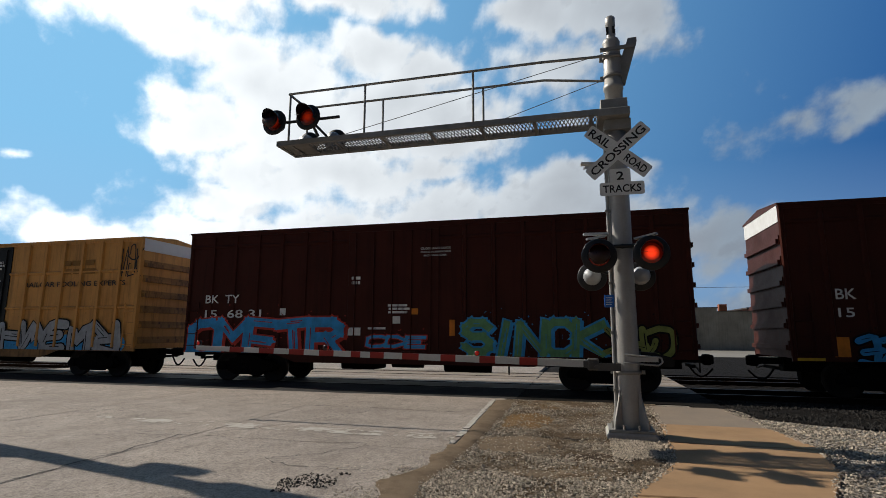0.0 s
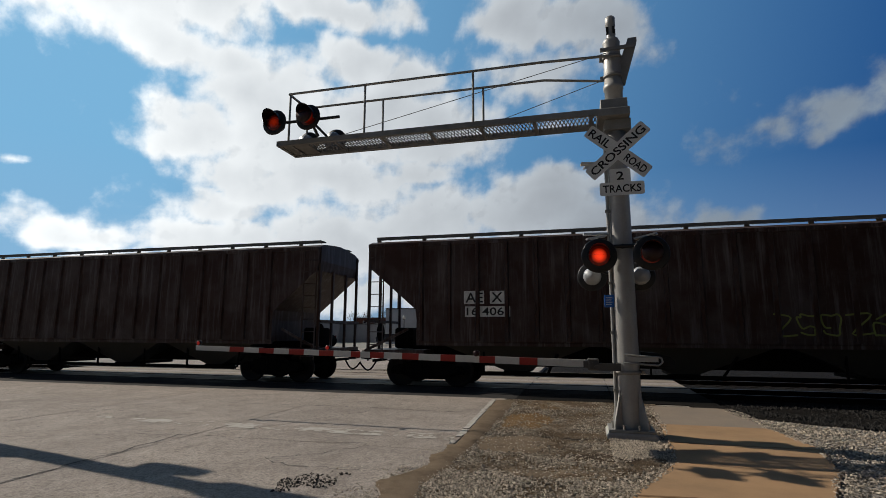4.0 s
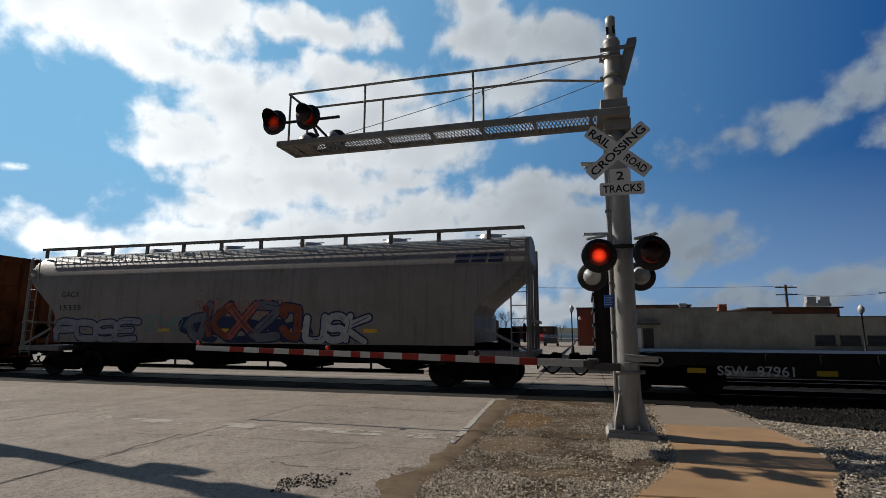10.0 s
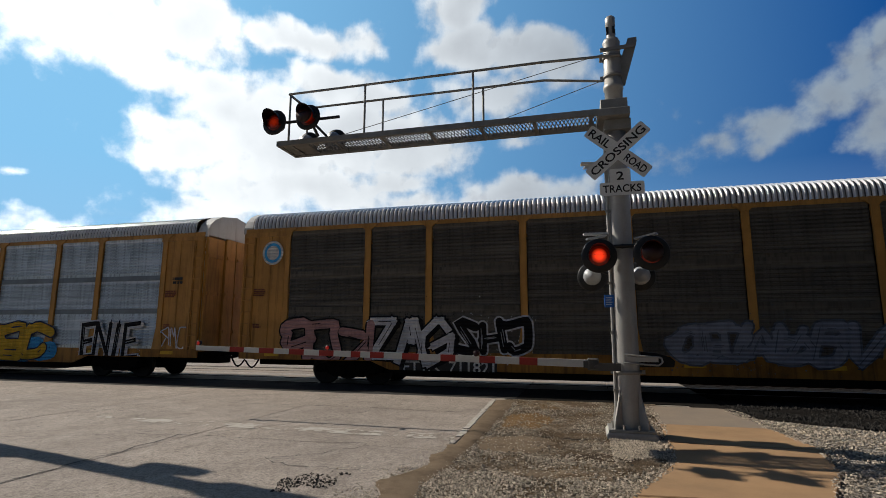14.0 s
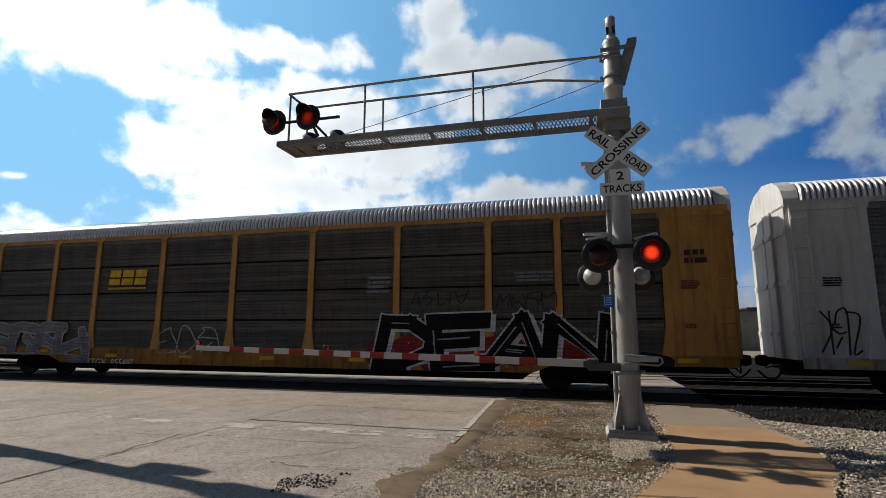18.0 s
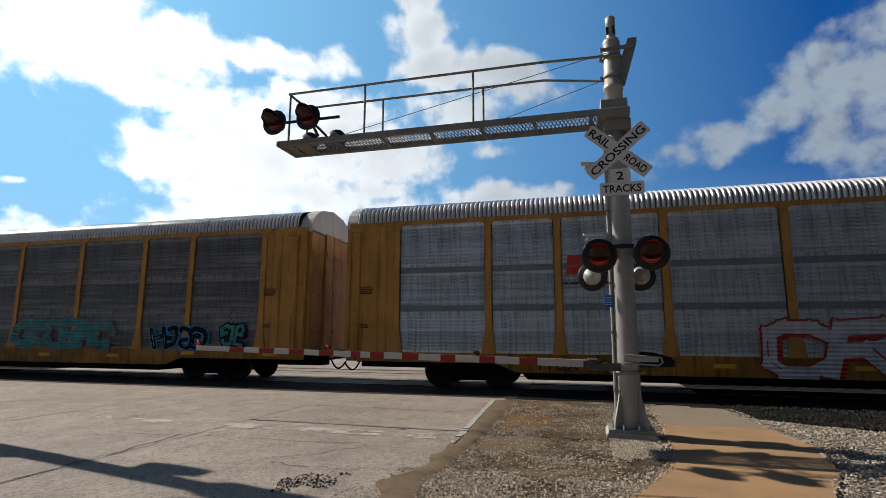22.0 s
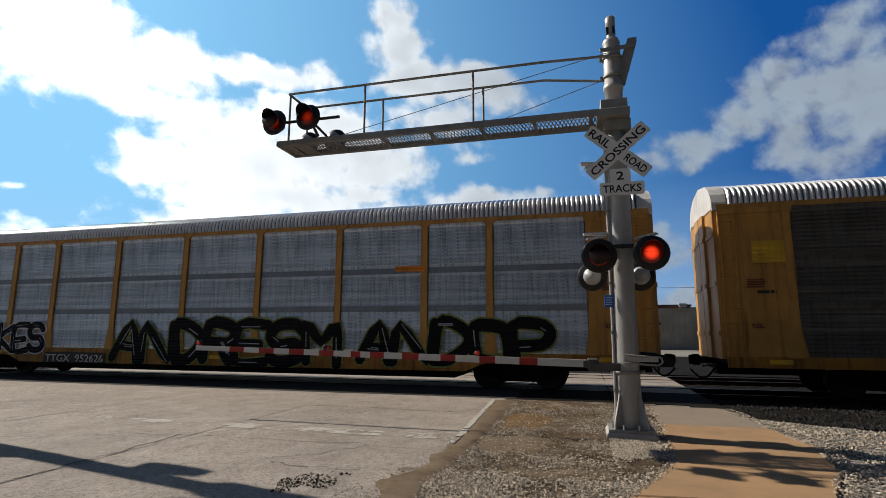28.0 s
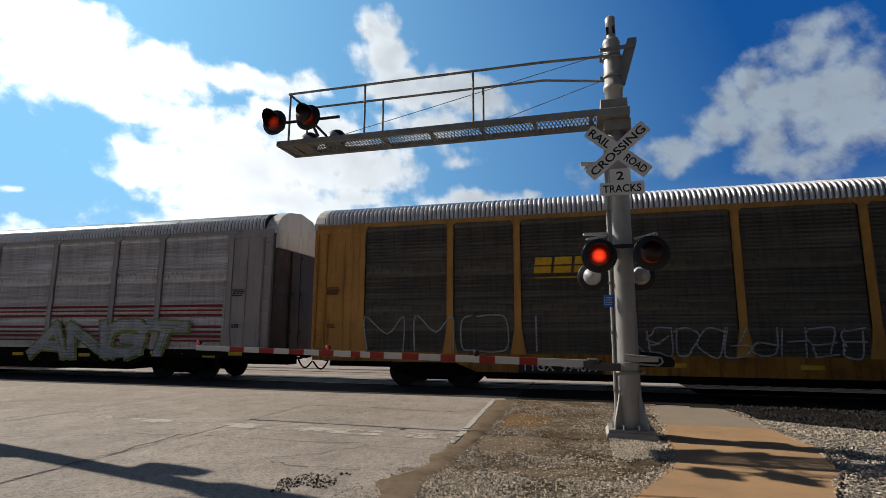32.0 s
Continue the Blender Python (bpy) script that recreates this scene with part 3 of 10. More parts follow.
# ================= crossing signals =================
GEAR_DARK = weathered("dark_grease_grimed_steel", (0.1, 0.095, 0.09), 0.6, 0.3, (0.04, 0.035, 0.03), 0.5, 4.0)
MECH_BLACK = weathered("black_gate_case_paint", (0.014, 0.014, 0.014), 0.6, 0.0, (0.03, 0.027, 0.024), 0.5, 4.0, spec=0.1)
# Colour of the added blades that imitate an unlit lens.
SHUT_RED = weathered("unlit_lens_blade_red", (0.025, 0.004, 0.003), 0.35, 0.0, (0.015, 0.003, 0.002), 0.4, 12.0, 0.02, spec=0.4)
LENS_BACK = weathered("grey_lamp_housing", (0.4, 0.41, 0.42), 0.5, 0.3, (0.2, 0.2, 0.2), 0.4, 4.0)


BLINK_BLADES = []
def shutter(parent, r, y, rise, side):
    """A round blade added before a lamp to imitate flashing: shut it hides the light, open it lies along the line of
    sight.
    """
    s = Shape().lathe([(-0.0015, 0.0), (-0.0015, r), (0.0015, r), (0.0015, 0.0)], (0, 0, 0), (0, 1, 0), 24)
    ob = part("shutter", s, SHUT_RED, parent, "dark red blade added to hide the lit lens", y)
    BLINK_BLADES.append((ob, Vector(y), 90.0 + rise, side))
    return ob


def signal_head(parent, x, y, z, facing, lens, r=0.28):
    """A round black background, hood and red lens; facing -1 looks back along y."""
    f = facing
    head = part("signal_head", Shape().lathe([(0.0, 0.0), (0.0, r - 0.015), (0.02 * f, r), (0.035 * f, r - 0.015), (0.035 * f, 0.17)], (0, 0, 0), (0, 1, 0), 32), BLACK_PAINT, parent, "round black signal background", (x, y, z))
    part("lens", Shape().lathe([(0.05 * f, 0.0), (0.048 * f, 0.08), (0.03 * f, 0.15), (0.025 * f, 0.165)], (0, 0, 0), (0, 1, 0), 24), lens, head, "red glass lens")
    hood = Shape()
    n = 14
    vs = []
    for d, rr in ((0.03, 0.175), (0.3, 0.17)):
        for i in range(n + 1):
            a = math.pi * (-0.12 + 1.24 * i / n)
            depth = d if d < 0.1 else d * (0.45 + 0.55 * math.sin(max(0, min(math.pi, a))))
            vs += [(rr * math.cos(a), f * depth, rr * math.sin(a)), ((rr - 0.006) * math.cos(a), f * depth, (rr - 0.006) * math.sin(a))]
    m = 2 * (n + 1)
    fs = []
    for i in range(n):
        for o in (0, 1):
            fs.append((2 * i + o, 2 * i + 2 + o, m + 2 * i + 2 + o, m + 2 * i + o))
        fs.append((m + 2 * i, m + 2 * i + 2, m + 2 * i + 3, m + 2 * i + 1))
    part("hood", hood.add(vs, fs), BLACK_PAINT, head)
    part("housing", Shape().lathe([(0, 0.15), (-0.1 * f, 0.15), (-0.18 * f, 0.11), (-0.21 * f, 0.0)], (0, 0, 0), (0, 1, 0), 20), LENS_BACK, head, "grey domed lamp housing")
    return head


def sign_board(parent, name, w, h, at, turn, texts, label):
    """A white board with rounded corners and black letters; texts: word, its left and right along the board."""
    pts = []
    for cx, cz, a0 in ((w / 2 - 0.03, h / 2 - 0.03, 0), (-w / 2 + 0.03, h / 2 - 0.03, 90), (-w / 2 + 0.03, -h / 2 + 0.03, 180), (w / 2 - 0.03, -h / 2 + 0.03, 270)):
        pts += [(cx + 0.03 * math.cos(radians(a0 + d)), cz + 0.03 * math.sin(radians(a0 + d))) for d in (0, 45, 90)]
    b = part(name, Shape().prism(pts, 1, -0.004, 0.004), SIGN_WHITE, parent, label, at)
    b.rotation_euler = (0, radians(-turn), 0)
    for text, a, z in texts:
        vs, fs = fitted(text, a, z, -h * 0.3, h * 0.3, 0.018)
        me = bpy.data.meshes.new("lettering")
        me.from_pydata([(x, -0.007, q) for x, q in vs], [], fs)
        me.materials.append(SIGN_BLACK)
        part("lettering", me, SIGN_BLACK, b)
    return b


def cantilever_signal(at):
    t = thing("cantilever_crossing_signal", "galvanised cantilever railroad crossing signal mast with red lights", "crossing signal", at)
    pole = Shape().lathe([(0.08, 0.188), (1.2, 0.183), (4.0, 0.168), (5.25, 0.16), (5.25, 0.0)], (0, 0, 0), (0, 0, 1), 32)
    part("lower_pole", pole, GALV, t)
    up = Shape().lathe([(5.2, 0.15), (5.75, 0.15), (5.76, 0.165), (5.84, 0.165), (5.85, 0.148), (6.62, 0.145), (6.64, 0.15), (6.7, 0.13), (6.72, 0.08)], (0, 0, 0), (0, 0, 1), 28)
    part("upper_pole", up, GALV, t)
    cap = Shape().lathe([(6.7, 0.085), (6.78, 0.075), (6.95, 0.07), (6.97, 0.085), (7.12, 0.085), (7.15, 0.06), (7.15, 0)], (0, 0, 0), (0, 0, 1), 20)
    part("pole_cap", cap, GALV, t)
    for a in (-2.4, -0.9, 0.6, 2.1):
        win = Shape().box(0.078 * math.cos(a) - 0.02, 0.078 * math.cos(a) + 0.02, 0.078 * math.sin(a) - 0.02, 0.078 * math.sin(a) + 0.02, 6.8, 6.93)
        part("cap_slot", win, SIGN_BLACK, t)
    part("footing", Shape().box(-0.37, 0.37, -0.36, 0.36, -0.3, 0.09, 0.03), CONCRETE, t, "rough concrete footing")
    part("base_plate", Shape().box(-0.34, 0.34, -0.33, 0.33, 0.09, 0.13, 0.008), GALV_DARK, t)
    for k in range(4):
        a = math.pi / 4 + k * math.pi / 2
        g = part("gusset", shared_gusset(), GALV, t)
        g.rotation_euler = (0, 0, a)
    for k in range(8):
        a = math.pi / 8 + k * math.pi / 4
        part("anchor_bolt", Shape().tube((0.29 * math.cos(a), 0.29 * math.sin(a), 0.13), (0.29 * math.cos(a), 0.29 * math.sin(a), 0.2), 0.022, n=6), GALV_DARK, t)
    for z in (0.98, 2.98, 6.35, 6.0):
        r = 0.2 if z < 2 else 0.19 if z < 4 else 0.152
        cl = Shape().lathe([(z - 0.03, r), (z - 0.03, r + 0.012), (z + 0.03, r + 0.012), (z + 0.03, r)], (0, 0, 0), (0, 0, 1), 24)
        cl.box(-r - 0.06, -r + 0.01, -0.03, 0.03, z - 0.03, z + 0.03).box(r - 0.01, r + 0.06, -0.03, 0.03, z - 0.03, z + 0.03)
        part("pole_clamp", cl, GALV_DARK, t)
    part("conduit", Shape().tube((-0.205, -0.06, 0.1), (-0.19, -0.06, 5.0), 0.028, n=10), GALV, t, "steel conduit along the pole")
    for z in (0.7, 1.6, 2.4, 3.6, 4.4):
        part("conduit_strap", Shape().box(-0.235, -0.14, -0.1, -0.03, z - 0.02, z + 0.02), GALV_DARK, t)
    # the arm
    br = Shape().box(-0.3, 0.22, -0.36, 0.36, 5.16, 5.3, 0.01).box(-0.24, 0.2, -0.22, 0.22, 5.3, 5.52, 0.01).box(-0.19, 0.24, -0.2, 0.2, 4.98, 5.16, 0.01)
    part("arm_bracket", br, GALV_DARK, t, "dark bolted arm bracket")
    deck = part("arm_deck", Shape().box(-6.35, -0.28, -0.36, -0.28, 5.2, 5.3).box(-6.35, -0.28, 0.28, 0.36, 5.2, 5.3).box(-6.37, -6.3, -0.36, 0.36, 5.2, 5.3), GALV_DARK, t, "long maintenance walkway of the arm")
    gr = Shape()
    n = 90
    for i in range(n):
        x = -6.28 + i * 5.95 / n
        gr.bar((x, -0.28, 5.27), (x + 0.13, 0.28, 5.27), 0.012, 0.02)
        gr.bar((x + 0.13, -0.28, 5.262), (x, 0.28, 5.262), 0.012, 0.02)
    part("grating", gr, GALV_DARK, deck, "expanded metal floor grating")
    for i in range(7):
        x = -6.1 + i * 0.95
        part("cross_member", Shape().box(x - 0.03, x + 0.03, -0.28, 0.28, 5.2, 5.25), GALV_DARK, deck)
    part("end_plate", Shape().box(-6.34, -5.75, -0.28, 0.28, 5.225, 5.24), GALV_DARK, deck)
    for y, xs in ((-0.34, (-6.12, -4.52, -2.42)), (0.34, (-6.12, -4.42, -2.36))):
        rail = Shape().tube((-6.15, y, 6.27), (-1.2, y, 6.27), 0.024, n=8)
        if y < 0:
            rail.tube((-1.2, y, 6.27), (0.1, y * 0.5, 6.32), 0.024, n=8)
        else:
            rail.tube((-1.2, y, 6.27), (-0.2, y * 0.6, 6.06), 0.024, n=8).tube((-0.2, y * 0.6, 6.06), (0.0, 0.16, 6.05), 0.024, n=8)
        part("handrail", rail, GALV_DARK, deck)
        for x in xs:
            part("rail_post", Shape().tube((x, y, 5.25), (x, y, 6.27), 0.022, n=8), GALV_DARK, deck)
    part("end_rail", Shape().tube((-6.15, -0.34, 6.27), (-6.15, 0.34, 6.27), 0.024, n=8), GALV_DARK, deck)
    part("guy_wire", Shape().tube((-0.1, -0.1, 6.42), (-5.0, -0.3, 5.32), 0.007, n=5), GALV_DARK, t)
    part("guy_wire", Shape().tube((-0.15, 0.1, 6.02), (-2.8, 0.3, 5.32), 0.007, n=5), GALV_DARK, t)
    part("top_bracket", Shape().prism([(0.1, 5.85), (0.2, 5.85), (0.42, 6.6), (0.42, 6.68), (0.28, 6.68), (0.14, 6.3)], 1, -0.05, 0.05).bar((-0.2, -0.16, 6.45), (0.35, -0.1, 6.5), 0.04, 0.06), GALV_DARK, t)
    # arm lights
    part("light_bracket", Shape().tube((-6.15, -0.62, 5.55), (-4.9, -0.62, 5.55), 0.03, n=8).tube((-5.5, -0.62, 5.55), (-5.5, -0.3, 5.35), 0.03, n=8).tube((-6.1, 0.3, 5.45), (-4.9, 0.3, 5.45), 0.03, n=8).tube((-5.5, -0.62, 5.55), (-5.5, 0.3, 5.45), 0.025, n=8), BLACK_PAINT, t)
    arm_left = signal_head(t, -6.2, -0.7, 5.53, -1, LAMP_RED_MID, 0.25)
    arm_right = signal_head(t, -5.48, -0.72, 5.55, -1, LAMP_RED_MID, 0.25)
    signal_head(t, -5.48, 0.36, 5.5, 1, LAMP_RED_DIM, 0.25)
    signal_head(t, -6.1, 0.36, 5.5, 1, LAMP_RED_DIM, 0.25)
    # mast lights
    part("light_bar", Shape().tube((-0.5, -0.22, 2.98), (0.5, -0.22, 2.98), 0.03, n=8).tube((0, -0.22, 2.98), (0, 0, 2.98), 0.04, n=8).tube((-0.5, 0.25, 2.6), (0.5, 0.25, 2.6), 0.03, n=8), BLACK_PAINT, t)
    mast_left = signal_head(t, -0.37, -0.3, 2.82, -1, LAMP_RED, 0.28)
    mast_right = signal_head(t, 0.42, -0.3, 2.84, -1, LAMP_RED, 0.28)
    for head, rise, side in ((arm_left, 25.6, 1), (arm_right, 25.6, 0), (mast_left, 8.2, 1), (mast_right, 8.2, 0)):
        shutter(head, 0.163, (0, -0.18, 0), rise, side)
    signal_head(t, -0.48, 0.3, 2.55, 1, LAMP_RED_DIM, 0.25)
    signal_head(t, 0.3, 0.3, 2.54, 1, LAMP_RED_DIM, 0.25)
    # signs
    cb = sign_board(t, "crossbuck_blade", 1.22, 0.23, (0.0, -0.235, 4.58), -41, (("RAIL", -0.56, -0.16), ("ROAD", 0.16, 0.56)), "white crossbuck blade with black letters")
    sign_board(t, "crossbuck_blade", 1.22, 0.23, (0.0, -0.245, 4.58), 41, (("CROSSING", -0.56, 0.56),), "white crossbuck blade with black letters")
    sign_board(t, "number_plate", 0.33, 0.24, (0.02, -0.21, 4.16), 0, (("2", -0.06, 0.06),), "small white plate with a black numeral")
    sign_board(t, "track_plate", 0.7, 0.22, (0.04, -0.215, 3.94), 0, (("TRACKS", -0.3, 0.3),), "white plate with black letters")
    bs = part("emergency_plate", Shape().box(-0.075, 0.075, -0.006, 0.006, -0.1, 0.1, 0.004), BLUE_SIGN, t, "small blue notice plate", (-0.24, -0.13, 2.1))
    for i in range(4):
        part("notice_bar", Shape().box(-0.05, 0.05 - 0.012 * (i % 2), -0.009, -0.007, 0.06 - 0.035 * i - 0.012, 0.06 - 0.035 * i), SIGN_WHITE, bs)
    # small flat lamps on stalks
    for z in (4.42, 3.2):
        part("flat_lamp", Shape().bar((-0.6, -0.1, z + 0.02), (-0.2, -0.05, z + 0.02), 0.14, 0.03).bar((-0.55, -0.2, z - 0.08), (-0.25, -0.1, z - 0.02), 0.1, 0.03), SIGN_WHITE, t, "pale flat bracket beside the pole")
    part("flat_lamp", Shape().bar((0.2, -0.15, 3.1), (0.52, -0.3, 3.15), 0.1, 0.03), GALV, t)
    return t


def shared_gusset():
    if "gusset" not in SHARED_STATIC:
        SHARED_STATIC["gusset"] = Shape().prism([(0.18, 0.13), (0.36, 0.13), (0.34, 0.25), (0.2, 0.72)], 1, -0.012, 0.012).mesh("gusset", GALV)
    return SHARED_STATIC["gusset"]

SHARED_STATIC = {}
mast = cantilever_signal((0.64, 9.02, 0))
far_mast = copy_thing(mast, pose(-22.9, 31.5, 0.0, 0, 0, 180))
far_mast["label"] = "distant galvanised cantilever crossing signal across the tracks"


def gate(at, reach, rise, rz=0.0):
    """A lowered crossing gate: mechanism, counterweight and striped arm along -x."""
    t = thing("crossing_gate", "lowered red and white striped crossing gate", "crossing gate", at, rz)
    part("mechanism", Shape().prism([(0.66, 1.06), (1.14, 1.07), (1.16, 1.16), (1.1, 1.22), (0.9, 1.28), (0.66, 1.3)], 1, 0.02, 0.34), MECH_BLACK, t, "black gate mechanism case")
    part("mechanism_bracket", Shape().box(0.46, 0.7, 0.06, 0.22, 1.1, 1.22, 0.01), GEAR_DARK, t)
    part("counterweight", Shape().tube((0.4, -0.13, 1.13), (0.9, -0.13, 1.1), 0.014, n=6).tube((0.9, -0.13, 1.1), (0.96, -0.13, 1.15), 0.014, n=6).tube((0.96, -0.13, 1.15), (0.94, -0.13, 1.22), 0.014, n=6).tube((0.94, -0.13, 1.22), (0.4, -0.13, 1.26), 0.014, n=6).box(0.4, 0.9, -0.12, -0.09, 1.15, 1.22), GALV, t, "pale looped counterweight arm")
    part("arm_clamp", Shape().box(-0.16, 0.02, -0.06, 0.05, 1.0, 1.19, 0.02).box(0.0, 0.35, -0.1, -0.05, 1.0, 1.12).tube((-0.1, -0.1, 1.1), (-0.1, 0.06, 1.1), 0.035, n=10).tube((-0.02, -0.1, 1.06), (-0.02, 0.06, 1.06), 0.03, n=8).box(-0.22, -0.16, -0.05, 0.04, 1.04, 1.15), GEAR_DARK, t)
    L = reach
    def along(d):
        return Vector((-d, 0.02 * d, 1.1 + rise * d / L))
    edges = (0.15, 0.95, 1.25, 1.66, 1.93, 2.35, 2.62, 3.02, 3.33, 3.68, 3.95, 4.14, 4.33, 4.68, 4.98, 5.3, 5.62, 5.95, 6.28, 6.62, 6.95, L)
    for i, (a, b) in enumerate(zip(edges, edges[1:])):
        hgt = 0.12 - 0.03 * a / L
        part("arm_stripe", Shape().bar(along(a), along(b), 0.045, hgt), RED_TAPE if i % 2 else ARM_WHITE, t, "red reflective stripe" if i % 2 else "")
    for d, side in ((1.97, 0), (4.81, 1), (7.69, None)):
        p = along(d)
        lamp = part("arm_lamp", Shape().lathe([(-0.04, 0.03), (-0.035, 0.045), (0.03, 0.045), (0.045, 0.03)], p + Vector((0, 0, 0.1)), (0, 1, 0), 14), BLACK_PAINT, t)
        part("arm_lens", Shape().lathe([(-0.055, 0.0), (-0.05, 0.025), (-0.03, 0.045)], p + Vector((0, 0, 0.1)), (0, 1, 0), 14), LAMP_RED_SMALL, lamp, "small red gate lamp")
        if side is not None:
            shutter(lamp, 0.05, p + Vector((0, -0.11, 0.1)), -2.5, side)
    return t

gate((0.18, 8.92, 0), 7.75, 0.17)
FLASHING = list(BLINK_BLADES)
gate((-23.2, 31.4, 0), 7.75, 0.17, 180)


def flasher(at):
    t = thing("flasher_signal", "small crossing flasher post with two red lights", "crossing signal", at)
    part("post", Shape().tube((0, 0, 0), (0, 0, 3.0), 0.06, n=10), GALV_DARK, t)
    part("light_bar", Shape().tube((-0.4, 0, 2.36), (0.4, 0, 2.36), 0.03, n=8), BLACK_PAINT, t)
    signal_head(t, -0.37, -0.08, 2.36, -1, LAMP_RED_DIM, 0.28)
    signal_head(t, 0.37, -0.08, 2.36, -1, LAMP_RED_DIM, 0.28)
    return t

flasher((-20.8, 27, 0))


# ================= town behind the tracks =================
BRICK = weathered("red_brown_brick", (0.16, 0.06, 0.04), 0.85, 0.0, (0.08, 0.04, 0.03), 0.5, 0.6, 0.3)
BRICK_ORANGE = weathered("orange_brick", (0.3, 0.1, 0.05), 0.85, 0.0, (0.12, 0.06, 0.04), 0.5, 0.6, 0.3)
WALL_WHITE = weathered("painted_white_brick", (0.55, 0.56, 0.58), 0.75, 0.0, (0.32, 0.32, 0.33), 0.4, 0.5, 0.2, 0.3)
WALL_GREY = weathered("grey_block_wall", (0.36, 0.36, 0.37), 0.85, 0.0, (0.2, 0.2, 0.2), 0.4, 0.4, 0.2, 0.4)
WALL_BEIGE = weathered("stained_beige_stucco", (0.36, 0.335, 0.28), 0.85, 0.0, (0.13, 0.125, 0.11), 0.75, 0.45, 0.2, 0.45)
ROOF_DARK = weathered("dark_roofing", (0.06, 0.05, 0.05), 0.9)
GLASS_DARK = weathered("dark_window_glass", (0.03, 0.035, 0.045), 0.08, 0.0, (0.05, 0.05, 0.06), 0.3, 2.0, 0.0, spec=0.5)
TRIM_GREY = weathered("blue_grey_trim", (0.14, 0.17, 0.22), 0.7)
AWNING = weathered("maroon_awning", (0.12, 0.03, 0.03), 0.85)
MURAL = [weathered("mural_blue", (0.12, 0.22, 0.4), 0.8), weathered("mural_pale", (0.4, 0.45, 0.5), 0.8), weathered("mural_dark", (0.08, 0.1, 0.16), 0.8)]


def window(parent, x, y, z, w, h, frame_mat, name="window"):
    """A window on a wall that faces -y: frame, sill and panes."""
    f = Shape().box(x - w / 2, x + w / 2, y - 0.05, y + 0.02, z, z + 0.08).box(x - w / 2, x + w / 2, y - 0.05, y + 0.02, z + h - 0.08, z + h).box(x - w / 2, x - w / 2 + 0.08, y - 0.05, y + 0.02, z, z + h).box(x + w / 2 - 0.08, x + w / 2, y - 0.05, y + 0.02, z, z + h).box(x - w / 2, x + w / 2, y - 0.05, y + 0.02, z + h / 2 - 0.03, z + h / 2 + 0.03)
    win = part(name, f, frame_mat, parent)
    for a, b in ((z + 0.08, z + h / 2 - 0.03), (z + h / 2 + 0.03, z + h - 0.08)):
        part("pane", Shape().box(x - w / 2 + 0.08, x + w / 2 - 0.08, y - 0.015, y - 0.005, a, b), GLASS_DARK, win)
    part("sill", Shape().box(x - w / 2 - 0.1, x + w / 2 + 0.1, y - 0.12, y, z - 0.1, z), frame_mat, win)
    return win


def brick_block():
    b = thing("brick_building", "two-storey red-brown brick building with four upper windows", "building")
    part("wall", Shape().box(-100, -60.9, 56, 80, -0.2, 6.9), BRICK, b)
    part("cornice", Shape().box(-100.1, -60.8, 55.85, 80, 6.9, 7.15), ROOF_DARK, b)
    for x in (-76.8, -73.4, -69.9, -66.5, -80.4, -84.0):
        window(b, x, 55.99, 3.9, 1.15, 1.9, SIGN_WHITE)
    for x in (-72.5, -69.5, -67.0, -64.5, -76):
        window(b, x, 55.99, 0.4, 1.8, 1.8, WALL_GREY, "shop_window")

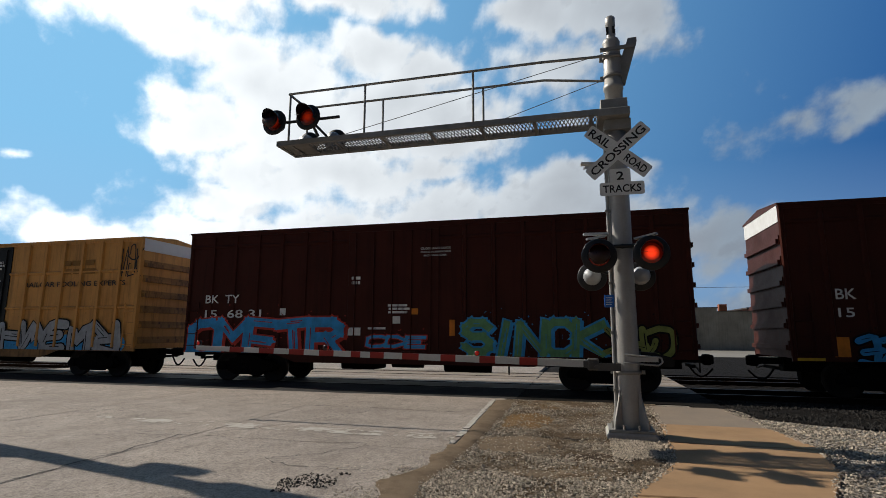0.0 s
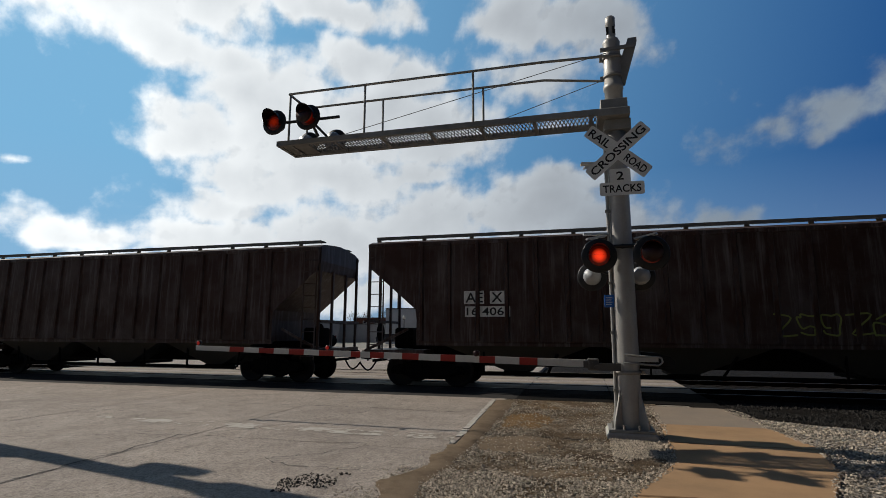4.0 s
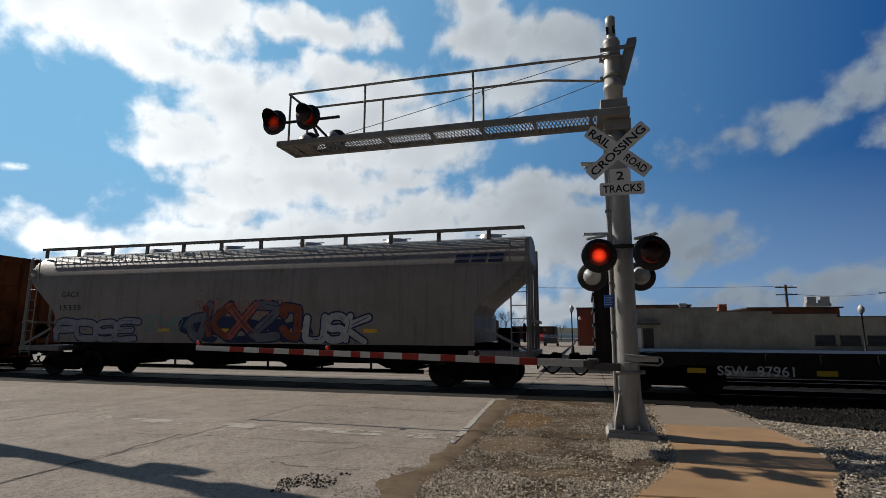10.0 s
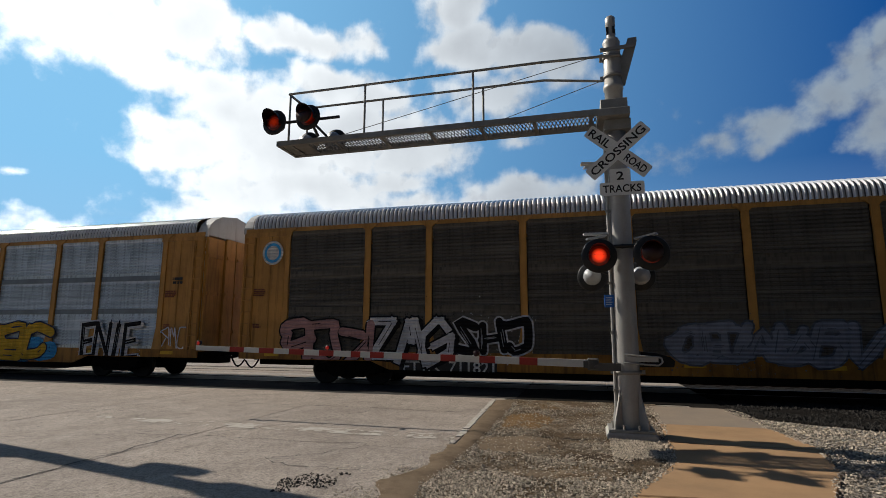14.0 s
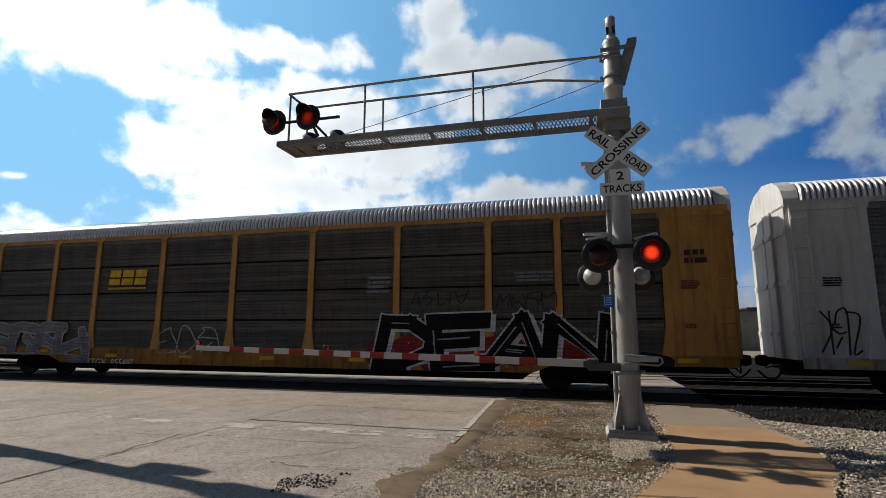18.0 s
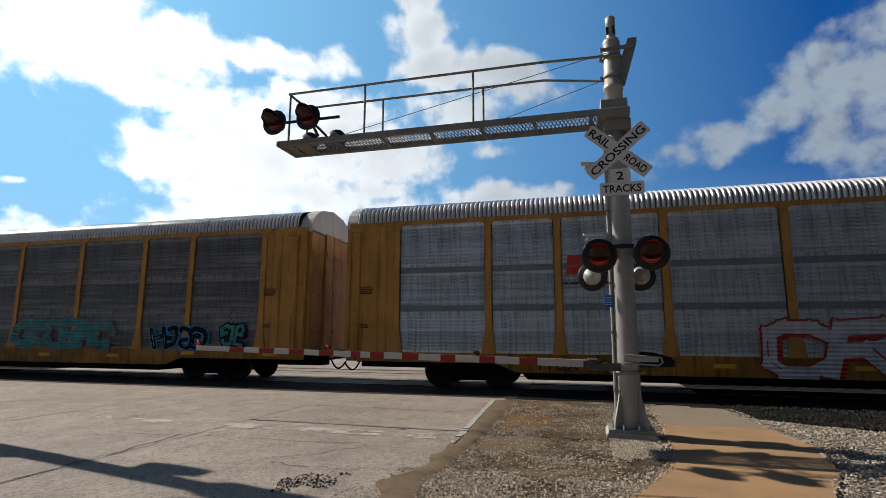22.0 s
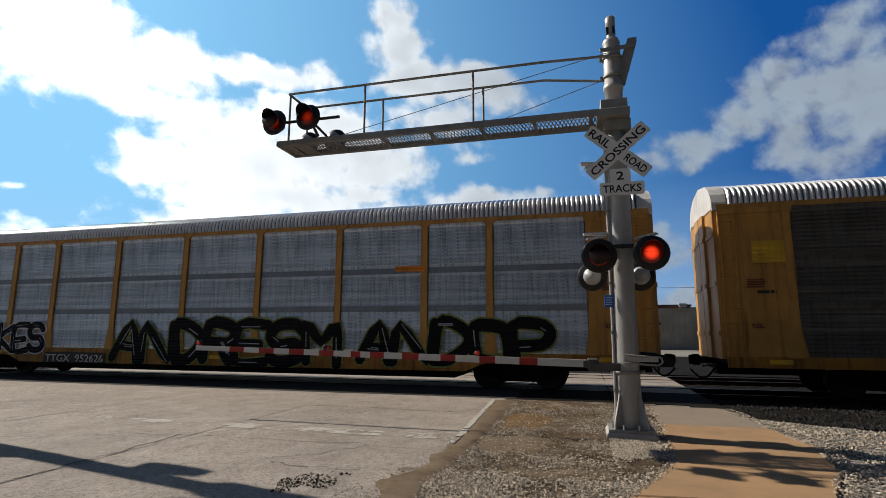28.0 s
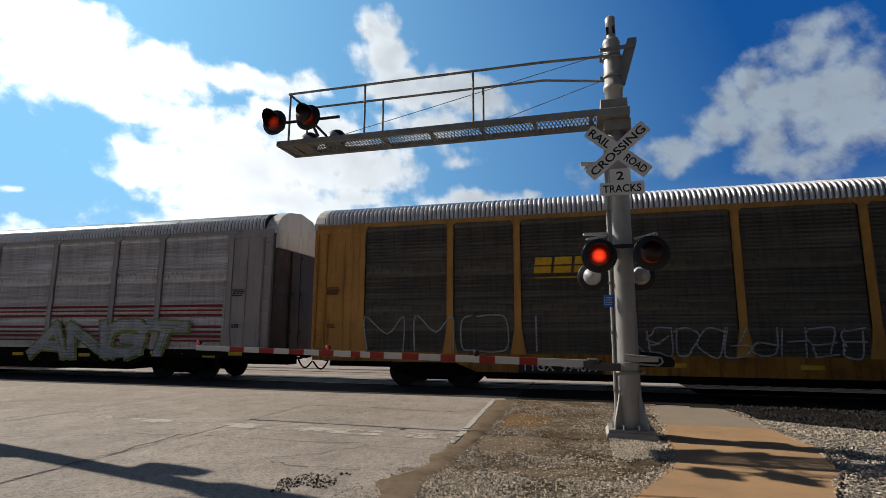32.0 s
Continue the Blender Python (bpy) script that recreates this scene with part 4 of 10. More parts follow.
def white_block():
    b = thing("white_building", "white painted two-storey corner building with grey trim", "building")
    part("wall", Shape().box(-60.6, -49, 55, 78, -0.2, 6.6), WALL_WHITE, b)
    step = Shape()
    for i, (y0, y1, h) in enumerate(((55, 58.5, 7.4), (58.5, 64, 7.0), (64, 70, 6.6), (70, 78, 6.15))):
        step.box(-49.02, -48.7, y0, y1, -0.2, h)
    part("parapet", step, WALL_WHITE, b, "stepped white side wall")
    cop = Shape()
    for y0, y1, h in ((55, 58.5, 7.4), (58.5, 64, 7.0), (64, 70, 6.6), (70, 78, 6.15)):
        cop.box(-49.1, -48.6, y0, y1, h, h + 0.12)
    part("coping", cop, TRIM_GREY, b)
    part("cornice", Shape().box(-60.7, -48.9, 54.7, 55.0, 6.3, 7.0), TRIM_GREY, b, "blue-grey cornice band")
    part("belt_course", Shape().box(-60.6, -49, 54.88, 55.0, 2.95, 3.15), TRIM_GREY, b)
    for x in (-57.7, -54.1, -50.5):
        window(b, x, 54.99, 3.6, 1.2, 2.3, TRIM_GREY)
    for x in (-57.2, -53.6):
        window(b, x, 54.99, 0.35, 2.2, 1.9, TRIM_GREY, "shop_window")
    for x in (-59.4, -50.5):
        d = part("door", Shape().box(x - 0.5, x + 0.5, 54.94, 54.99, 0, 2.05), TRIM_GREY, b)
        part("awning", Shape().lathe([(-0.8, 0.9), (0.8, 0.9)], (x, 54.95, 1.75), (1, 0, 0), 16).box(x - 0.8, x + 0.8, 54.2, 54.95, 1.7, 1.78), AWNING, d, "small maroon dome awning")
    part("wall_sign", Shape().box(-48.62, -48.56, 57.2, 60.2, 3.6, 5.2), SIGN_WHITE, b, "white wall sign with dark bars")
    for i in range(3):
        part("sign_bar", Shape().box(-48.56, -48.54, 57.6, 59.8 - 0.4 * i, 4.8 - 0.45 * i, 5.0 - 0.45 * i), TRIM_GREY, b)
    rng = random.Random(7)
    mural = part("mural_panel", Shape().box(-48.66, -48.6, 61.5, 77.5, 0.3, 5.6), MURAL[0], b, "faded blue painted mural panel")
    for k in range(16):
        y, z, r = rng.uniform(62.5, 76.5), rng.uniform(0.8, 5.0), rng.uniform(0.4, 1.1)
        pts = [(y + r * 1.4 * math.cos(a) * rng.uniform(0.7, 1.2), min(5.55, max(0.35, z + r * math.sin(a) * rng.uniform(0.7, 1.2)))) for a in [math.pi * i / 6 for i in range(12)]]
        part("mural_shape", Shape().prism(pts, 0, -48.6, -48.585 + 0.002 * k), MURAL[1 + k % 2], mural)
    part("roof_vent", Shape().box(-52, -51.2, 66, 67, 6.6, 7.3, 0.05), WALL_GREY, b)
    part("roof_vent", Shape().box(-53, -52.4, 73, 74, 6.6, 7.0, 0.05), WALL_GREY, b)

brick_block()
white_block()


def plain_building(name, label, x0, x1, y0, y1, h, wall_mat, roof_over=0.15, windows=(), roof_mat=None):
    b = thing(name, label, "building")
    part("wall", Shape().box(x0, x1, y0, y1, -0.2, h), wall_mat, b)
    part("roof", Shape().box(x0 - roof_over, x1 + roof_over, y0 - roof_over, y1 + roof_over, h, h + 0.18), roof_mat or ROOF_DARK, b)
    for x, z, w, hh in windows:
        window(b, x, y0 - 0.01, z, w, hh, SIGN_WHITE)
    return b

plain_building("warehouse", "tall white windowless block with dark side wall", -31, -21.4, 80, 97, 5.35, WALL_WHITE, 0.05)
plain_building("low_shed", "long low white-grey shed", -47, -31.2, 90, 100, 3.1, WALL_GREY, 0.1)
plain_building("garage", "grey gabled garage beside the mural wall", -48.4, -44, 82, 92, 3.2, WALL_GREY)
plain_building("brick_shop", "dark brick shop with white arched windows", -47, -36, 104, 116, 4.6, BRICK, 0.2, ((-45, 3.0, 0.9, 1.1), (-42.5, 3.0, 0.9, 1.1), (-40, 3.0, 0.9, 1.1)))
plain_building("brick_shop", "dark brick shop row down the street", -29, -20.5, 112, 130, 4.5, BRICK, 0.2, ((-27, 1.2, 1.2, 1.5), (-23.5, 1.2, 1.2, 1.5)))
plain_building("brick_store", "narrow dark brick store front", -1.0, 5, 80, 96, 5.2, BRICK, 0.1)
plain_building("brick_store", "orange brick store with tall side wall", 1.4, 12, 66.5, 79.5, 4.8, BRICK_ORANGE, 0.1)
plain_building("far_block", "distant low brown building", -20, -8, 150, 165, 3.4, BRICK, 0.2)
plain_building("far_block", "distant low grey building", -60, -50, 110, 125, 4.0, WALL_GREY, 0.2)


def steeple():
    s = thing("steeple", "small building turret with pale pointed metal roof", "steeple", (-19.9, 113, 0))
    part("turret", Shape().box(-1.3, 1.3, -1.3, 1.3, 0, 4.8), WALL_GREY, s)
    part("spire", Shape().lathe([(4.8, 1.9), (4.9, 1.7), (7.4, 0.06), (8.6, 0.03)], (0, 0, 0), (0, 0, 1), 10, False), SPIRE, s, "pale pointed metal roof")


SPIRE = weathered("pale_sheet_metal", (0.6, 0.6, 0.62), 0.45, 0.3)
steeple()


def beige_row():
    b = thing("beige_building", "long stained beige one-storey building with stepped parapet", "building")
    part("wall", Shape().box(1.9, 14.2, 64, 78, -0.2, 4.45), WALL_BEIGE, b)
    part("wall", Shape().box(14.2, 19.6, 64.1, 78, -0.2, 4.05), WALL_BEIGE, b)
    part("wall", Shape().box(19.6, 25.6, 64.05, 78, -0.2, 3.75), WALL_BEIGE, b)
    part("wall", Shape().box(25.6, 48, 64.1, 78, -0.2, 3.4), WALL_BEIGE, b)
    for x0, x1, z in ((1.8, 14.3, 4.45), (14.3, 19.6, 4.05), (19.6, 25.6, 3.75), (25.6, 48, 3.4)):
        part("coping", Shape().box(x0, x1, 63.9, 64.3, z, z + 0.08), ROOF_DARK, b)
    part("upper_storey", Shape().box(18.5, 27.5, 68, 76, 3.5, 4.5), BRICK, b)
    part("upper_roof", Shape().box(18.2, 27.8, 67.7, 76.3, 4.5, 4.65), ROOF_DARK, b)
    for x, z, m in ((11.1, 5.1, WALL_GREY), (15.3, 4.95, BRICK_ORANGE), (8.6, 4.7, ROOF_DARK)):
        part("chimney", Shape().box(x - 0.4, x + 0.4, 66, 66.8, 3.8, z, 0.02), m, b)
    part("door_canopy", Shape().box(4.6, 8.2, 62.9, 64, 2.6, 2.85, 0.03), ROOF_DARK, b, "dark flat door canopy")
    part("door", Shape().box(5.0, 6.2, 63.95, 64.0, 0, 2.2), SIGN_WHITE, b)
    part("door", Shape().box(6.4, 7.5, 63.95, 64.0, 0, 2.2), ROOF_DARK, b)
    for x in (24.3, 26.6, 29.0):
        window(b, x, 63.98 if x < 25.6 else 64.08, 0.5, 1.8, 1.0, ROOF_DARK)
    ac = Shape().box(23.7, 24.6, 66, 66.8, 5.0, 5.7, 0.03).box(25.0, 25.9, 66, 66.8, 5.0, 5.7, 0.03).box(23.6, 26.0, 66, 66.8, 4.62, 5.0)
    part("roof_unit", ac, WALL_GREY, b, "grey rooftop air unit")

beige_row()

POLE_WOOD = weathered("weathered_pole_timber", (0.14, 0.1, 0.075), 0.9, 0.0, (0.06, 0.05, 0.04), 0.5, 2.0, 0.3, 0.4)


def utility_pole(x, y, h, arms=1, transformer=False, label="weathered timber utility pole with crossarm"):
    p = thing("utility_pole", label, "utility pole", (x, y, 0))
    part("post", Shape().tube((0, 0, -0.3), (0, 0, h), 0.2, 0.15, 12), POLE_WOOD, p)
    for k in range(arms):
        z = h - 0.35 - 0.9 * k
        a = part("crossarm", Shape().bar((-1.2, -0.14, z), (1.2, -0.14, z), 0.1, 0.12), POLE_WOOD, p)
        for d in (-1.1, -0.6, 0.6, 1.1):
            part("insulator", Shape().lathe([(0, 0.03), (0.06, 0.05), (0.12, 0.045), (0.16, 0.02)], (d, -0.14, z + 0.06), (0, 0, 1), 8), LENS_BACK, a)
    if transformer:
        part("transformer", Shape().tube((0.4, -0.05, h - 2.4), (0.4, -0.05, h - 1.5), 0.26, n=14), LENS_BACK, p, "grey pole transformer can")
    return p

utility_pole(24.4, 74, 7.7, 2)
utility_pole(39, 82, 7.4, 1)
utility_pole(-43.4, 120, 13.7, 1, True)
utility_pole(-55.8, 90, 9.5, 1)
utility_pole(-66, 130, 11, 1)

# the pole beyond the near kerb, whose shadow lies across the street
near_pole = utility_pole(-13.0, 6.75, 9.5, 2, True)
part("cable_box", Shape().box(-0.2, 0.2, 0.2, 0.5, 6.3, 6.9, 0.04), LENS_BACK, near_pole, "grey cable terminal box")
part("guy_strut", Shape().bar((0, 0.1, 5.0), (0, -0.75, 3.6), 0.2, 0.2), POLE_WOOD, near_pole)

def wire(a, b, sag, label):
    s = Shape()
    pts = [Vector(a).lerp(Vector(b), i / 14) - Vector((0, 0, sag * 4 * (i / 14) * (1 - i / 14))) for i in range(15)]
    for p, q in zip(pts, pts[1:]):
        s.tube(p, q, 0.025, n=4, caps=False)
    solid("overhead_wire", s, BLACK_PAINT, label, "wire")

for dx in (-1.1, 1.1):
    wire((-43.4 + dx, 119.9, 13.5), (24.4 + dx, 73.9, 7.5), 0.6, "thin black overhead power line over the street")
wire((24.4, 73.9, 6.6), (39, 81.9, 7.1), 0.4, "thin black overhead power line over the street")


GLOBE = weathered("milky_globe", (0.75, 0.74, 0.7), 0.3)
def street_lamp(x, y, h=3.6):
    l = thing("street_lamp", "black post street lamp with milky globe", "street lamp", (x, y, 0), group="street lamps")
    part("post", Shape().lathe([(0, 0.16), (0.5, 0.12), (0.6, 0.06), (h - 0.5, 0.045), (h - 0.45, 0.1), (h - 0.4, 0.1)], (0, 0, 0), (0, 0, 1), 12), BLACK_PAINT, l)
    part("globe", Shape().lathe([(h - 0.42, 0.08), (h - 0.3, 0.19), (h - 0.1, 0.2), (h + 0.05, 0.1), (h + 0.15, 0.02)], (0, 0, 0), (0, 0, 1), 14), GLOBE, l, "milky white glass globe")
    return l

for q in ((-60.3, 48, 3.6), (-20.9, 60, 3.6), (17.6, 40.5, 3.4), (-1.0, 45, 3.8), (-0.6, 75, 3.8)):
    street_lamp(*q)
hi = thing("cobra_street_light", "tall grey street light with one arm", "street lamp", (-25.5, 34, 0))
part("post", Shape().tube((0, 0, 0), (0, 0, 6.0), 0.08, 0.05, 10), GALV_DARK, hi)
part("arm", Shape().tube((0, 0, 5.95), (1.8, 0, 6.0), 0.04, n=8), GALV_DARK, hi)
part("lamp_head", Shape().box(1.5, 2.1, -0.12, 0.12, 5.93, 6.05, 0.03), GALV_DARK, hi)

BARK = weathered("grey_bark", (0.1, 0.085, 0.075), 0.95, 0.0, (0.05, 0.04, 0.035), 0.5, 3.0, 0.3)


def bare_tree(x, y, h, seed):
    rng = random.Random(seed)
    t = thing("bare_tree", "leafless grey-brown winter tree", "tree", (x, y, 0), group="bare trees")
    trunk, limbs = Shape(), Shape()
    def grow(p, d, length, r, depth, target):
        q = p + d * length
        target.tube(p, q, r, r * 0.65, 5 if depth < 2 else 3, caps=False)
        if depth >= 5:
            return
        for _ in range(3 if depth < 4 else 2):
            nd = (d + Vector((rng.uniform(-0.75, 0.75), rng.uniform(-0.75, 0.75), rng.uniform(-0.15, 0.45)))).normalized()
            grow(q, nd, length * rng.uniform(0.6, 0.85), r * 0.6, depth + 1, limbs)
    grow(Vector((0, 0, -0.2)), Vector((rng.uniform(-0.05, 0.05), 0, 1)).normalized(), h * 0.24, 0.03 * h * 0.5, 0, trunk)
    part("trunk", trunk, BARK, t)
    part("crown", limbs, BARK, t, "bare branching twigs")

for i, q in enumerate(((-51.4, 112, 9.0), (-46.5, 110, 8.5), (-43.0, 114, 10.0), (-28, 132, 9.3), (-19.4, 134, 11), (-16.8, 138, 8.5), (-9.8, 140, 5), (-5, 120, 5.6), (-24, 150, 9), (-56, 128, 8))):
    bare_tree(*q, 40 + i)

CAR_WHITE = weathered("white_car_paint", (0.65, 0.65, 0.66), 0.25, 0.0, (0.4, 0.4, 0.4), 0.2, 1.0, 0.0, spec=0.5)
CAR_RED = weathered("red_car_paint", (0.3, 0.03, 0.03), 0.25, 0.0, (0.2, 0.03, 0.03), 0.2, 1.0, 0.0, spec=0.5)
CAR_DARK = weathered("dark_car_paint", (0.03, 0.035, 0.045), 0.25, 0.0, (0.05, 0.05, 0.05), 0.2, 1.0, 0.0, spec=0.5)


def motor_car(x, y, rz, mat, label, van=False):
    c = thing("parked_car", label, "car", (x, y, 0), rz)
    top = 1.9 if van else 1.45
    side = [(-2.2, 0.35), (2.2, 0.35), (2.25, 0.7), (2.1, 0.85), (1.2, 0.95), (0.6, top), (-1.5 if not van else -2.1, top), (-2.2, 1.0)]
    part("body", Shape().prism(side, 1, -0.85, 0.85), mat, c)
    for s in (-1, 1):
        part("side_window", Shape().prism([(1.0, 1.0), (0.55, top - 0.08), (-1.4, top - 0.08), (-1.8, 1.0)], 1, s * 0.853, s * 0.86), GLASS_DARK, c)
        for wx in (-1.35, 1.4):
            w = part("wheel", Shape().tube((wx, s * 0.7, 0.33), (wx, s * 0.88, 0.33), 0.33, n=16), BLACK_PAINT, c)
            part("rim", Shape().tube((wx, s * 0.86, 0.33), (wx, s * 0.89, 0.33), 0.19, n=12), LENS_BACK, w)
    part("windscreen", Shape().add([(1.19, -0.75, 0.98), (1.19, 0.75, 0.98), (0.63, 0.68, top - 0.04), (0.63, -0.68, top - 0.04)], [(0, 1, 2, 3)]), GLASS_DARK, c)
    for s in (-0.6, 0.6):
        part("headlight", Shape().box(2.2, 2.27, s - 0.15, s + 0.15, 0.6, 0.75), SIGN_WHITE, c)
    return c

for q in ((-24, 38, 15, CAR_WHITE, "white van waiting beyond the far gate", True), (-9.5, 95, 90, CAR_WHITE, "white pickup-sized car parked down the street", True), (-6.8, 88, 90, CAR_RED, "red car parked down the street", False), (-4.2, 70, 90, CAR_DARK, "dark car parked at the kerb", False),
          (-70, 50, 0, CAR_WHITE, "white car parked before the brick building", True), (-58.5, 50.5, 0, CAR_DARK, "dark car parked before the white building", False), (-52.5, 50.3, 0, CAR_DARK, "dark car parked before the white building", False), (-27, 72, 20, CAR_DARK, "dark car parked beside the white block", False)):
    motor_car(*q)


# ================= unseen wall, added to dim the sky light on the train ===
SKY_BLOCK = weathered("sky_block_grey", (0.05, 0.053, 0.058), 0.9, 0.0, (0.03, 0.03, 0.03), 0.5, 0.5, 0.2, 0.4)
back = thing("sky_blocker", "unseen dark grey wall added to block sky light", "wall", kind="structure")
part("wall", Shape().box(5, 90, -14, -13, -0.2, 29), SKY_BLOCK, back)

# ================= clouds =================
CLOUD_R, CLOUD_H = 4300.0, 900.0
def cloud_layer():
    """A shallow vault of broken cumulus, built on a grid of directions as seen from the street."""
    na, ne = 290, 170
    vs, uv = [], []
    for j in range(ne + 1):
        el = radians(0.6 + 52.0 * (j / ne) ** 1.1)
        for i in range(na + 1):
            az = YAW + radians(-50 + 112 * i / na)
            r = CLOUD_H / (math.sin(el) + CLOUD_H / CLOUD_R)
            vs.append((r * math.cos(el) * math.sin(az), r * math.cos(el) * math.cos(az), r * math.sin(el)))
            uv.append((math.degrees(az - YAW), math.degrees(el)))
    fs = [(j * (na + 1) + i, j * (na + 1) + i + 1, (j + 1) * (na + 1) + i + 1, (j + 1) * (na + 1) + i) for j in range(ne) for i in range(na)]
    me = bpy.data.meshes.new("cloud_layer")
    me.from_pydata(vs, [], fs)
    banks = CLOUD_BANKS
    cover = me.attributes.new("cover", "FLOAT", "POINT")
    vals = []
    for a, e in uv:
        wa = a + 2.2 * noise.noise((a * 0.16, e * 0.22, 1.0)) + 1.0 * noise.noise((a * 0.5, e * 0.6, 4.0))
        we = e + 1.6 * noise.noise((a * 0.16, e * 0.22, 9.0)) + 0.8 * noise.noise((a * 0.5, e * 0.6, 12.0))
        best = 0.0
        for ca, ce, ra, re, w in banks:
            d = ((wa - ca) / ra) ** 2 + ((we - ce) / re) ** 2
            best = max(best, w * math.exp(-0.9 * d))
        vals.append(best)
    cover.data.foreach_set("value", vals)
    lay = me.uv_layers.new(name="direction")
    flat = []
    for lp in me.loops:
        flat += [uv[lp.vertex_index][0] * 0.1, uv[lp.vertex_index][1] * 0.1]
    lay.data.foreach_set("uv", flat)
    me.polygons.foreach_set("use_smooth", [True] * len(fs))
    m = bpy.data.materials.new("cumulus")
    m.use_nodes = True
    nt = m.node_tree
    nt.nodes.clear()
    co = nt.nodes.new("ShaderNodeUVMap").outputs[0]
    at = nt.nodes.new("ShaderNodeAttribute")
    at.attribute_name = "cover"
    puff = noisy(nt, co, 3.6, 8.0, 0.56)
    wisp = noisy(nt, co, 1.6, 5.0, 0.55)
    def math_node(op, a, b):
        n = nt.nodes.new("ShaderNodeMath")
        n.operation = op
        for k, v in ((0, a), (1, b)):
            if isinstance(v, float):
                n.inputs[k].default_value = v
            else:
                nt.links.new(v, n.inputs[k])
        return n.outputs[0]
    d = math_node("ADD", at.outputs["Fac"], math_node("MULTIPLY", math_node("SUBTRACT", puff, 0.5), 0.95))
    veil = ramped(nt, at.outputs["Fac"], 0.25, 0.9, 0.0, 0.16)
    sep = nt.nodes.new("ShaderNodeSeparateXYZ")
    nt.links.new(co, sep.inputs[0])
    side = ramped(nt, sep.outputs[0], -3.2, 4.2)
    blue = mixed(nt, side, (0.27, 0.63, 0.98), (0.005, 0.08, 0.31))
    blue = mixed(nt, ramped(nt, sep.outputs[1], 0.0, 1.6, 0.55, 0.0), blue, (0.4, 0.61, 0.88))
    haze = ramped(nt, sep.outputs[1], 0.0, 0.5, 0.6, 0.92)
    soft = nt.nodes.new("ShaderNodeMapRange")
    soft.interpolation_type = "SMOOTHSTEP"
    nt.links.new(d, soft.inputs[0])
    soft.inputs[1].default_value, soft.inputs[2].default_value = 0.2, 0.68
    alpha = math_node("MAXIMUM", soft.outputs[0], veil)
    sunward = nt.nodes.new("ShaderNodeMapping")
    sunward.inputs["Location"].default_value = (-0.07, 0.09, 0)
    nt.links.new(co, sunward.inputs[0])
    fluff = noisy(nt, sunward.outputs[0], 3.6, 4.0, 0.5)
    hollow = ramped(nt, math_node("SUBTRACT", fluff, noisy(nt, co, 3.6, 4.0, 0.5)), -0.1, 0.16, 0.0, 0.7)
    thick = ramped(nt, math_node("ADD", math_node("MULTIPLY", at.outputs["Fac"], 0.75), math_node("MULTIPLY", wisp, 0.7)), 0.62, 1.2)
    toward = ramped(nt, sep.outputs[0], -4.0, 2.4, 1.0, 0.0)
    light = mixed(nt, toward, (0.32, 0.4, 0.49), (1.56, 1.6, 1.6))
    dark = mixed(nt, toward, (0.24, 0.275, 0.33), (1.04, 1.1, 1.14))
    col = mixed(nt, math_node("MULTIPLY", math_node("MAXIMUM", thick, hollow), 0.95), light, dark)
    em = nt.nodes.new("ShaderNodeEmission")
    nt.links.new(col, em.inputs[0])
    tr = nt.nodes.new("ShaderNodeBsdfTransparent")
    mx = nt.nodes.new("ShaderNodeMixShader")
    nt.links.new(alpha, mx.inputs[0])
    thin = nt.nodes.new("ShaderNodeEmission")
    nt.links.new(blue, thin.inputs[0])
    low = nt.nodes.new("ShaderNodeMixShader")
    nt.links.new(haze, low.inputs[0])
    nt.links.new(tr.outputs[0], low.inputs[1])
    nt.links.new(thin.outputs[0], low.inputs[2])
    nt.links.new(low.outputs[0], mx.inputs[1])
    nt.links.new(em.outputs[0], mx.inputs[2])
    out = nt.nodes.new("ShaderNodeOutputMaterial")
    nt.links.new(mx.outputs[0], out.inputs[0])
    me.materials.append(m)
    return tagged(new("clouds", me), "broken white cumulus clouds in a blue sky", "clouds", kind="structure")

# cumulus banks: azimuth and elevation in degrees, half widths, density
BANKS_UPPER_LEFT = (
    (-40.5, 26.2, 4.7, 3.2, 1.0),
    (-34.4, 26.7, 6.2, 3.7, 1.0),
    (-28.1, 28.6, 5.2, 2.9, 1.0),
    (-31.3, 24.3, 5.8, 2.5, 0.9),
    (-39.8, 30.5, 9.0, 2.9, 1.0),
    (-25.0, 24.1, 5.4, 2.4, 0.9),
    (-22.6, 21.5, 6.7, 3.8, 1.0),
    (-27.7, 17.7, 5.6, 2.4, 0.9),
    (-19.0, 18.8, 8.6, 4.5, 1.0),
    (-22.1, 14.5, 7.1, 3.1, 0.9),
    (-25.7, 11.7, 5.7, 1.7, 0.85),
    (-14.5, 25.3, 6.2, 2.2, 0.9),
    (-16.6, 29.3, 6.7, 1.7, 0.95),
    (-10.9, 29.3, 3.2, 1.3, 0.75),
    (-20.8, 29.0, 2.9, 1.4, 0.85),
    (-40.9, 12.9, 1.5, 0.8, 0.5),
)
